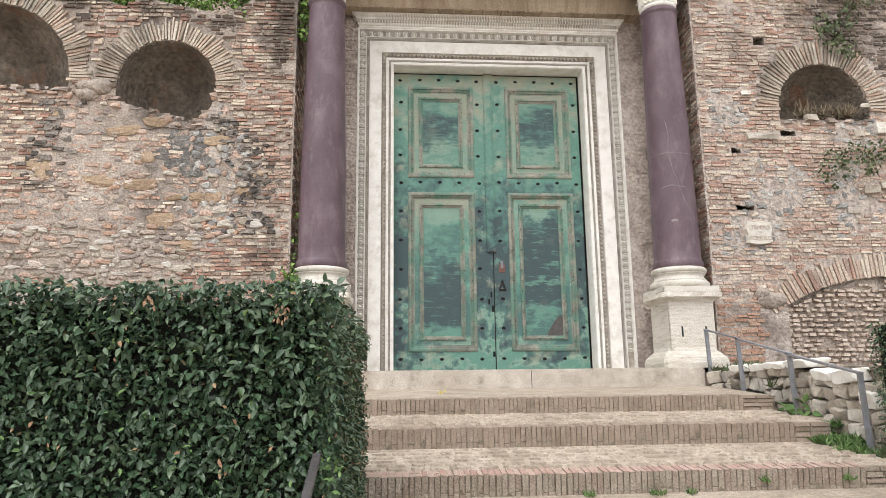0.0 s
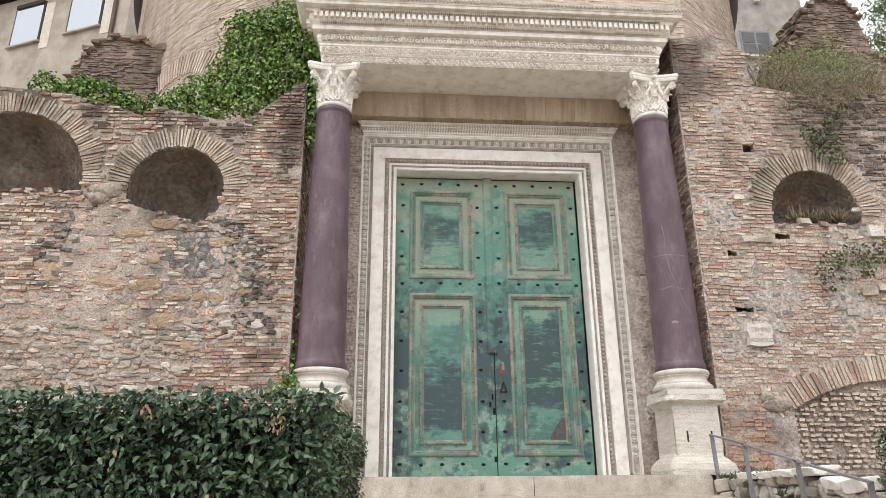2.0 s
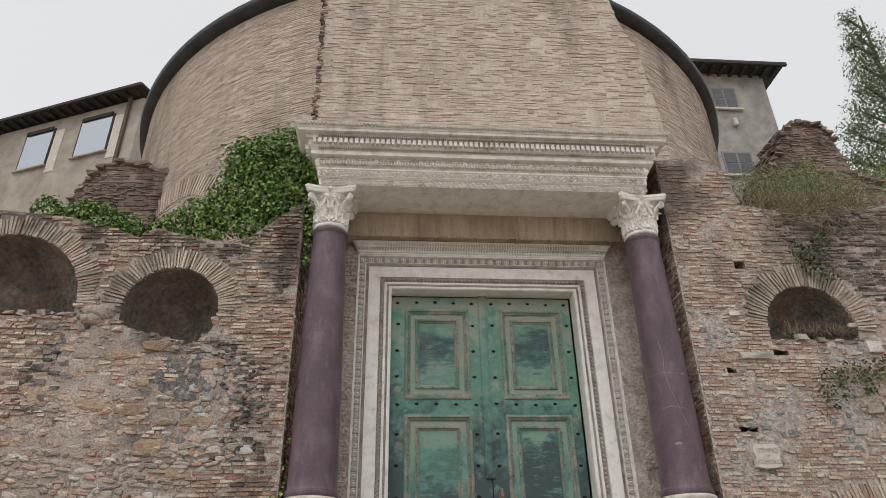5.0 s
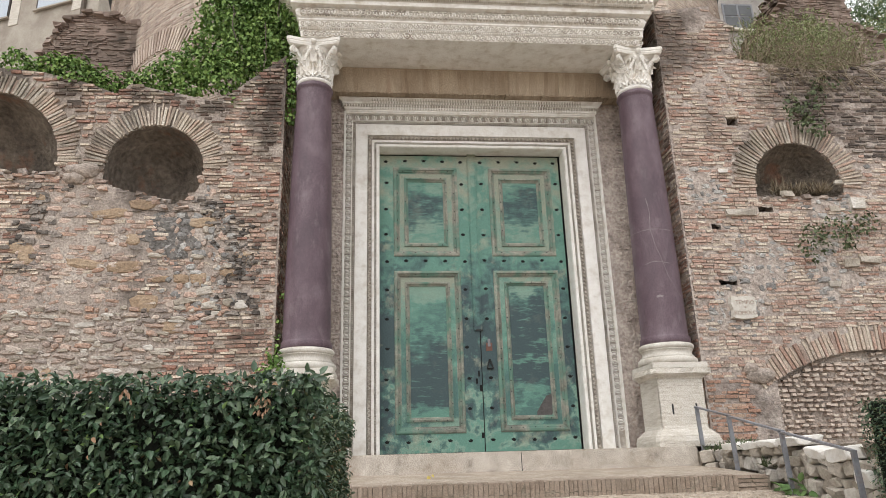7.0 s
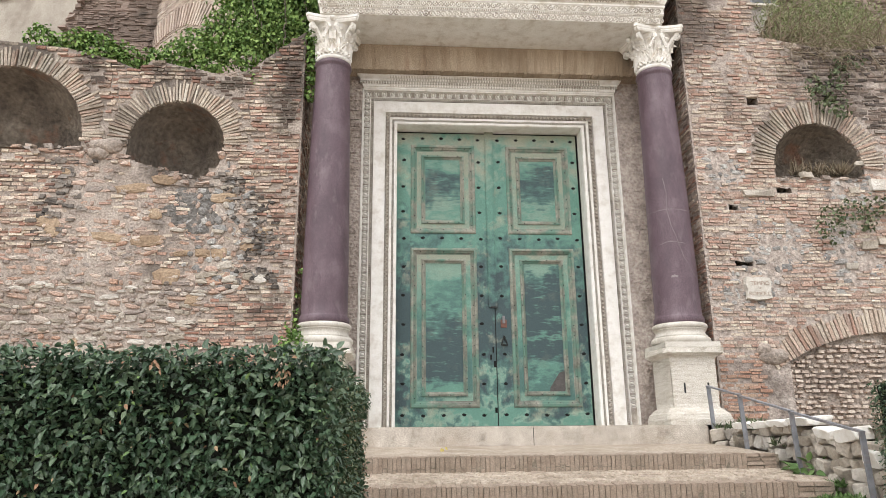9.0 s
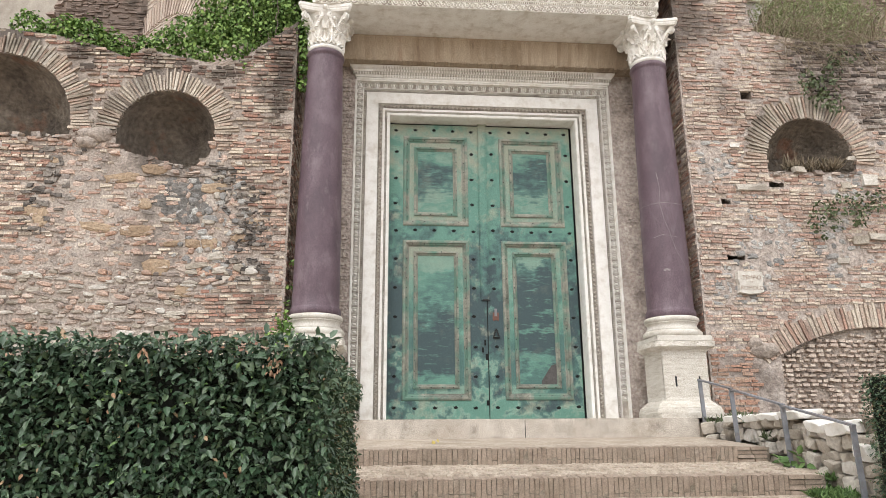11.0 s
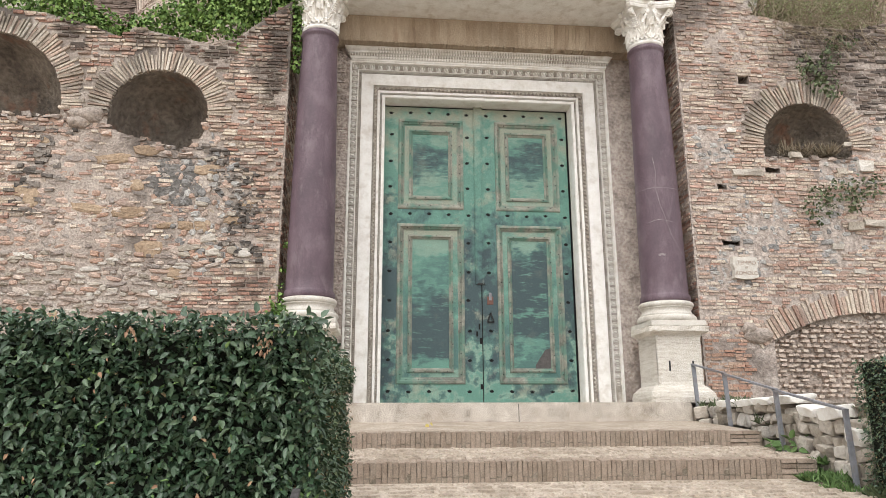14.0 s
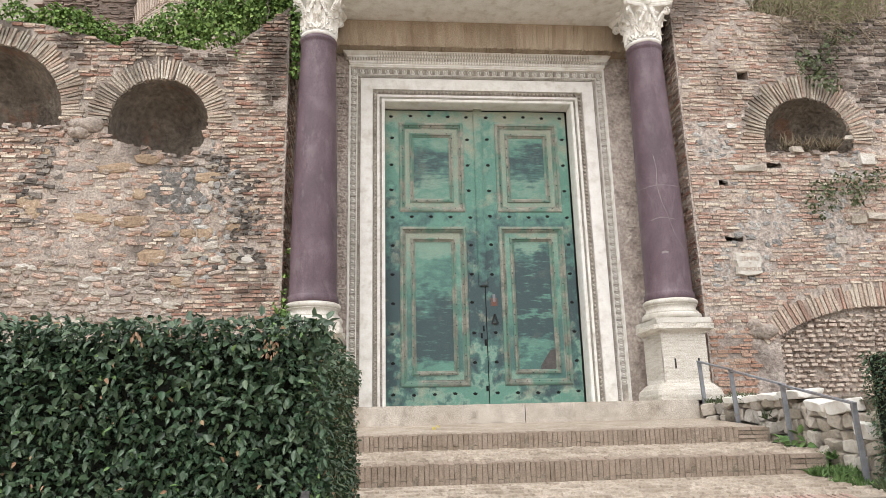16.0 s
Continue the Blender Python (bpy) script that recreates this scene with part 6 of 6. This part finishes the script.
hedge_main = clipped_hedge("clipped evergreen hedge with small dark glossy leaves", (-6.0, -1.905, -8.20, -5.3, -1.75, .09), [
    (27000, ((-3.7, -8.27, -1.25), (1.88, 0, 0), (0, 0, 1.42), (0, -1, 0))),
    (2200, ((-6.0, -8.29, -1.25), (2.3, 0, 0), (0, 0, 1.42), (0, -1, 0))),
    (9000, ((-1.845, -8.27, -1.25), (0, 3.0, 0), (0, 0, 1.42), (1, 0, 0))),
    (5200, ((-4.6, -8.27, .13), (2.78, 0, 0), (0, 2.2, 0), (0, 0, 1))),
    (900, ((-2.2, -6.4, .13), (.38, 0, 0), (0, 1.15, 0), (0, 0, 1)))], 61, 300, 260, 2)
clipped_hedge("clipped evergreen hedge beside the dry stone wall", (2.67, 5.5, -8.2, -4.94, -1.7, .24), [
    (5200, ((2.61, -6.6, -1.2), (0, 1.71, 0), (0, 0, 1.47), (-1, 0, 0))),
    (2200, ((2.61, -4.89, -1.2), (1.6, 0, 0), (0, 0, 1.47), (0, 1, 0))),
    (900, ((2.61, -6.6, .27), (1.2, 0, 0), (0, 1.75, 0), (0, 0, 1)))], 62, 100, 12, 0)

rw = np.random.default_rng(66)
WITHER = mat("withered_leaf", [(.26, .13, .055), (.38, .20, .09), (.46, .29, .16)], rand=.8, rough=.7)
for sx, sz, n, size in ((-2.464, .125, 6, .030), (-2.02, .085, 26, .021), (-2.75, -.35, 3, .026), (-2.2, -.42, 3, .03), (-2.0, -.58, 2, .035)):
    pos = np.stack([sx + rw.normal(0, .014, n), np.full(n, -8.30) + rw.normal(0, .010, n), sz - rw.uniform(0, .06, n)], 1)
    ln = rw.uniform(size * .7, size * 1.2, n)
    foliage("withered_sprig", WITHER, hedge_main, "brown withered sprig caught in the hedge", pos, rw.normal(0, .4, (n, 3)) + np.array((0, -.1, -.8)), rw.normal(0, .5, (n, 3)) + np.array((0, -1, 0)), ln, ln * .38)

n = 26
pos = np.stack([-1.835 + rw.normal(0, .025, n), -8.30 + rw.normal(0, .015, n), -.48 + rw.normal(0, .04, n)], 1)
ln = rw.uniform(.018, .034, n)
foliage("young_shoot", WEED, hedge_main, "light green young shoot low on the hedge", pos, rw.normal(0, .6, (n, 3)) + np.array((0, -.3, .3)), rw.normal(0, .3, (n, 3)) + np.array((0, -.6, .8)), ln, ln * .5)


def clump(rng, centres, per, spread):
    """Places in soft balls round centres (x, y, z, radius), with outward normals."""
    pos, nrm = [], []
    for x, y, z, r in centres:
        n = int(per * r * r)
        d = rng.normal(0, 1, (n, 3))
        d /= np.linalg.norm(d, axis=1, keepdims=True)
        rad = r * rng.uniform(.62, 1.12, (n, 1)) ** .6 * (1 + .16 * rng.normal(0, 1, (n, 1)) * (rng.random((n, 1)) < .3))
        wob = np.array([1 + .35 * nz(*(q * 2.2 + np.array((x, y, z)))) for q in d])[:, None]
        pos.append(np.array((x, y, z)) + d * rad * wob * np.array(spread))
        nrm.append(d)
    return np.concatenate(pos), np.concatenate(nrm)


def leafy(name, label, category, centres, per, size, material, seed, spread=(1, .6, 1), ratio=.8, hang=.5):
    rng = np.random.default_rng(seed)
    th = empty(name, label, category)
    pos, nrm = clump(rng, centres, per, spread)
    n = len(pos)
    along = rng.normal(0, .5, (n, 3)) + nrm * .4 + np.array((0, 0, -hang))
    normal = nrm * .8 + np.array((0, -.55, .6)) + rng.normal(0, .35, (n, 3))
    ln = rng.uniform(size * .65, size * 1.25, n)
    foliage("foliage", material, th, "", pos, along, normal, ln, ln * rng.uniform(ratio * .85, ratio * 1.1, n))
    return th


rp = np.random.default_rng(71)
mass = [(-4.15, -.75, 7.05, .42), (-3.85, -.7, 7.25, .45), (-3.45, -.75, 7.3, .48), (-3.1, -.85, 7.1, .42), (-3.7, -.8, 6.8, .55), (-3.25, -.9, 6.6, .50), (-2.85, -1.15, 6.75, .30), (-4.1, -.8, 6.45, .50),
        (-3.6, -.85, 6.2, .45), (-4.45, -.85, 6.05, .36), (-4.8, -.9, 5.85, .30), (-3.25, -.95, 6.15, .30), (-3.0, -.8, 6.2, .28), (-5.1, -.9, 5.72, .24), (-4.05, -1.05, 5.75, .30), (-4.5, -1.0, 5.62, .22), (-3.15, -1.0, 7.62, .16), (-4.25, -.75, 7.45, .16)]
for x in np.arange(-7.1, -5.3, .19):
    mass.append((x, -1.05 + rp.uniform(-.1, .2), lerp_table(LEFT_TOP, x) + .12 + rp.uniform(-.04, .12), rp.uniform(.14, .26)))
for x, z, r in ((-2.93, 5.6, .14), (-2.93, 5.3, .12), (-2.95, 5.0, .10), (-3.78, 5.25, .13), (-3.62, 5.05, .08), (-2.92, 5.9, .18)):
    mass.append((x, -1.12, z, r))
ivy = leafy("ivy", "dense green ivy over the wall top and drum", "ivy", mass, 5600, .062, IVY, 72, spread=(1, .65, 1), ratio=.85)
stems = Heap()
for x, z in ((-3.9, 6.9), (-3.4, 6.6), (-3.2, 7.0)):
    p = np.array((x, -1.22, z))
    for k in range(14):
        q = p + np.array((rp.uniform(-.03, .05), rp.uniform(-.01, .01), -.06))
        stems.block((p + q) / 2, X, Y, Z, .006, .006, .035, rp, .002)
        p = q
    stems.make("stem", BARK, ivy)
    stems = Heap()
leafy("ivy", "small ivy tuft at the foot of the column", "ivy", [(-2.99, -1.46, 1.16, .13), (-3.03, -1.40, 1.34, .08), (-2.95, -1.50, 1.02, .15), (-3.10, -1.40, 1.05, .11), (-2.92, -1.2, 1.15, .17), (-2.98, -1.15, 1.5, .10), (-3.0, -1.1, 1.8, .07), (-2.95, -1.1, 2.2, .05)], 2600, .06, IVY, 73, ratio=.9)
leafy("caper_bush", "trailing caper bush rooted in the brick wall", "bush", [(5.05, -1.3, 3.05, .16), (4.9, -1.32, 2.85, .12), (4.95, -1.32, 2.65, .08), (5.35, -1.32, 3.15, .17), (5.7, -1.3, 3.2, .17), (5.6, -1.32, 2.98, .14), (6.0, -1.3, 3.25, .16), (5.2, -1.3, 2.85, .10)], 2200, .055, OLIVE, 74, ratio=.85)
leafy("creeper", "green creeper hanging over the niche", "creeper", [(5.15, -1.25, 5.35, .16), (5.2, -1.3, 5.1, .17), (5.45, -1.3, 5.2, .18), (5.6, -1.28, 5.5, .15), (5.35, -1.3, 4.9, .13), (5.55, -1.3, 4.85, .12), (5.7, -1.25, 5.75, .15), (6.0, -1.2, 5.8, .15)], 2300, .06, OLIVE, 75, ratio=.8, hang=.9)

# brushwood on the right wall
brush = empty("brushwood", "dry tangled shrub on the ruined wall top", "bush")
twigs = Heap()
for k in range(420):
    p = np.array((rp.uniform(4.45, 6.9), rp.uniform(-1.2, -.3), 6.05 + rp.uniform(-.1, .2)))
    d = np.array((rp.normal(0, .5), rp.normal(-.1, .3), rp.uniform(.3, 1.2)))
    if k % 3 == 0:
        d[2] = rp.uniform(-.9, .1)
        d[1] -= .4
    bend = np.array((rp.normal(0, .12), rp.normal(0, .08), -.16))
    for s in range(6):
        d = d / np.linalg.norm(d)
        q = p + d * .14
        t = d
        side = np.cross(t, Y)
        side /= np.linalg.norm(side) + 1e-6
        twigs.block((p + q) / 2, side, np.cross(t, side), t, .0055 - .0006 * s, .0055 - .0006 * s, .072)
        p, d = q, d + bend
for k in range(130):
    p = np.array((rp.normal(5.4, .36), -1.22, 6.0 + rp.uniform(-.15, .25)))
    d = np.array((rp.normal(0, .35), rp.uniform(-.5, -.05), rp.uniform(-.6, .5)))
    for t in range(int(rp.integers(3, 8))):
        d = d / np.linalg.norm(d)
        q = p + d * .10
        side = np.cross(d, Y)
        side /= np.linalg.norm(side) + 1e-6
        twigs.block((p + q) / 2, side, np.cross(d, side), d, .0026, .0026, .052)
        p, d = q, d + np.array((rp.normal(0, .34), .06, rp.uniform(-.40, .05)))
twigs.make("twig_tangle", DRY, brush, "dry brown twigs", "stuff")
pos, nrm = clump(rp, [(4.9, -.8, 6.6, .35), (5.4, -.7, 6.85, .42), (5.9, -.7, 6.8, .42), (6.4, -.7, 6.7, .40), (5.6, -.9, 6.4, .4), (6.1, -.9, 6.35, .4), (6.8, -.7, 6.7, .35), (5.0, -.9, 6.3, .3), (5.2, -.6, 7.05, .25), (6.3, -.6, 7.1, .25), (5.3, -1.15, 6.15, .2), (5.7, -1.2, 6.05, .2)], 5200, (1.1, .6, 1))
n = len(pos)
pos = pos + rp.normal(0, .09, (n, 3)) + np.array((0, 0, .08))
ln = rp.uniform(.035, .085, n)
foliage("foliage", BRUSH, brush, "fine yellowish green shrub leaves", pos, rp.normal(0, .6, (n, 3)) + np.array((0, 0, .6)), rp.normal(0, 1, (n, 3)), ln, ln * .20)


def stalks(name, label, category, spots, material, seed, height, n_each, wide=.012, lean=.35):
    rng = np.random.default_rng(seed)
    th = empty(name, label, category)
    pos, al, ln = [], [], []
    for x, y, z, r in spots:
        for _ in range(n_each):
            a = rng.uniform(0, 6.283)
            q = r * math.sqrt(rng.random())
            pos.append((x + q * math.cos(a), y + q * math.sin(a), z))
            al.append((rng.normal(0, lean), rng.normal(0, lean), 1))
            ln.append(height * rng.uniform(.4, 1.1))
    pos, al, ln = np.array(pos), np.array(al), np.array(ln)
    foliage("blades", material, th, "", pos, al, rng.normal(0, 1, (len(pos), 3)), ln, np.full(len(pos), wide) + ln * .03, droop=.3)
    return th


stalks("dry_weeds", "pale dry weeds in the niche", "weeds", [(4.75, -1.1, 3.80, .12), (5.05, -1.05, 3.80, .14), (5.35, -1.08, 3.80, .14), (5.5, -1.1, 3.80, .08)], DRY, 81, .26, 55, .008, .5)
stalks("weeds", "green weeds at the foot of the stone wall", "weeds", [(2.62, -4.05, -.72, .14), (2.58, -4.25, -.78, .16), (2.55, -4.42, -.80, .16), (2.64, -4.5, -.78, .14), (2.52, -4.62, -.85, .14), (2.60, -4.75, -.88, .13), (2.66, -4.2, -.66, .08), (2.45, -4.33, -.80, .10), (2.66, -4.98, -1.06, .10), (2.62, -5.1, -1.07, .08), (2.68, -4.85, -.95, .08)], WEED, 82, .10, 170, .013, .8)
stalks("weeds", "dark weeds at the end of the lowest step", "weeds", [(2.6, -5.12, -1.06, .08), (2.62, -5.0, -.92, .06), (2.55, -5.24, -1.07, .05)], OLIVE, 87, .16, 120, .016, .5)
stalks("weeds", "small green weeds beside the pedestal", "weeds", [(2.75, -1.85, -.12, .16), (2.95, -1.8, -.1, .14), (2.85, -2.3, -.06, .12), (2.8, -2.7, -.12, .14), (2.78, -3.1, -.3, .1), (3.4, -1.6, -.08, .3)], OLIVE, 83, .14, 60, .010, .6)
stalks("weeds", "tufts of grass along the step joints", "weeds", [(-.10, -5.25, -1.07, .05), (.45, -5.26, -1.07, .07), (.72, -5.26, -1.07, .04), (1.35, -5.24, -1.0, .03), (2.05, -5.23, -1.0, .04)], WEED, 84, .06, 26, .012, .7)
dock = leafy("dock_plant", "broad-leaved green dock plant beside the rail", "plant", [(2.60, -3.74, -.50, .07), (2.66, -3.88, -.52, .07), (2.56, -3.60, -.52, .06)], 2600, .11, WEED, 85, ratio=.5, hang=.1)
leafy("fallen_leaf", "small yellow leaf on the step", "leaf", [(-1.02, -2.5, -.285, .028)], 3000, .05, mat("yellow_leaf", [(.6, .45, .02), (.7, .55, .05)]), 86, spread=(1, 1, .2))


# ---- trees ----


def tree(label, trunk, crown, per, size, material, seed, category="tree"):
    rng = np.random.default_rng(seed)
    th = empty("tree", label, category)
    x, y, z0, z1, r = trunk
    rows = []
    for t in np.linspace(0, 1, 9):
        rows.append((r * (1 - .85 * t), z0 + (z1 - z0) * t))
    v, f = lathe(rows, x, y, 10)
    v = [(a + .25 * nz(c * .3, seed), b + .2 * nz(c * .3, seed + 9), c) for a, b, c in v]
    raw("trunk", v, f, BARK, th)
    for cx, cy, cz, cr in crown:
        limb = Heap()
        a = np.array((x, y, min(z1 - .3, cz - cr * 1.2)))
        b = np.array((cx, cy, cz))
        d = b - a
        ln = np.linalg.norm(d)
        d = d / ln
        side = np.cross(d, Y + .01 * X)
        side /= np.linalg.norm(side)
        limb.block((a + b) / 2, side, np.cross(d, side), d, r * .16, r * .16, ln / 2)
        limb.make("limb", BARK, th)
    pos, nrm = [], []
    for cx, cy, cz, cr in crown:
        m = int(per * cr * cr)
        q = rng.normal(0, 1, (m, 3))
        q /= np.linalg.norm(q, axis=1, keepdims=True)
        tuft = np.repeat(rng.normal(0, .28, (m // 14 + 1, 3)), 14, 0)[:m]
        pos.append(np.array((cx, cy, cz)) + (q * rng.random((m, 1)) ** .5 * .75 + tuft) * cr)
        nrm.append(q)
    pos, nrm = np.concatenate(pos), np.concatenate(nrm)
    n = len(pos)
    ln = rng.uniform(size * .7, size * 1.3, n)
    foliage("crown", material, th, "", pos, rng.normal(0, .7, (n, 3)) + np.array((0, 0, .3)), nrm + rng.normal(0, .5, (n, 3)), ln, ln * .38)
    return th


tree("slender tree with fine grey-green leaves", (17.4, 8, -.85, 21.6, .24), [(16.9, 8, 21.4, .45), (17.0, 8, 20.6, .60), (16.7, 8, 20.0, .50), (17.3, 8, 19.6, .75), (16.7, 8, 18.9, .65), (17.4, 8, 18.4, .95), (16.4, 7.9, 17.7, .7), (17.1, 7.8, 17.2, .9),
     (18.2, 8, 17.3, 1.1), (16.0, 8, 16.5, .75), (17.3, 8, 16.0, 1.1), (15.4, 8, 15.4, .75), (16.5, 8, 15.0, 1.0), (18.5, 8, 15.8, 1.3), (18.9, 8, 19.0, .8), (19.2, 8, 17.8, 1.1), (15.9, 8, 14.0, 1.1), (14.9, 8, 14.2, .6), (17.8, 8, 14.0, 1.4), (15.0, 8, 13.0, .9),
     (19.6, 8, 14.6, 1.5)], 1250, .115, TREELEAF, 91)
tree("dense grey-green bush above the ruined wall", (9.5, 3.9, -.85, 9.2, .12), [(9.4, 3.6, 9.2, .7), (10.2, 4, 9.4, .8), (11.0, 4, 9.9, .9), (10.4, 3.4, 8.6, .9), (11.6, 4, 9.0, 1.0), (9.0, 3.2, 8.4, .6), (12.2, 4, 10.3, 1.0), (11.4, 3.5, 8.0, 1.0)], 1300, .085, BRUSH, 92, "bush")
tree("small olive tree behind the wall", (-10.2, 2.0, -.85, 7.4, .10), [(-10.1, 2, 7.4, .5), (-10.5, 2, 7.9, .5), (-9.8, 2, 6.9, .5), (-10.6, 2, 7.0, .6)], 500, .10, OLIVE, 93)
leafy("wall_plant", "yellow-green plants on the ruin", "plant", [(8.2, 2.2, 9.3, .4), (8.7, 2.2, 9.5, .35), (9.2, 2.2, 9.1, .35), (8.4, 2.2, 8.8, .4), (7.6, 2.2, 8.9, .35), (7.3, 2.0, 8.3, .5), (8.0, 2.0, 8.2, .5), (8.8, 2.0, 8.4, .5), (9.5, 2.1, 8.6, .45)], 900, .085, BRUSH, 94, ratio=.4, hang=-.2)
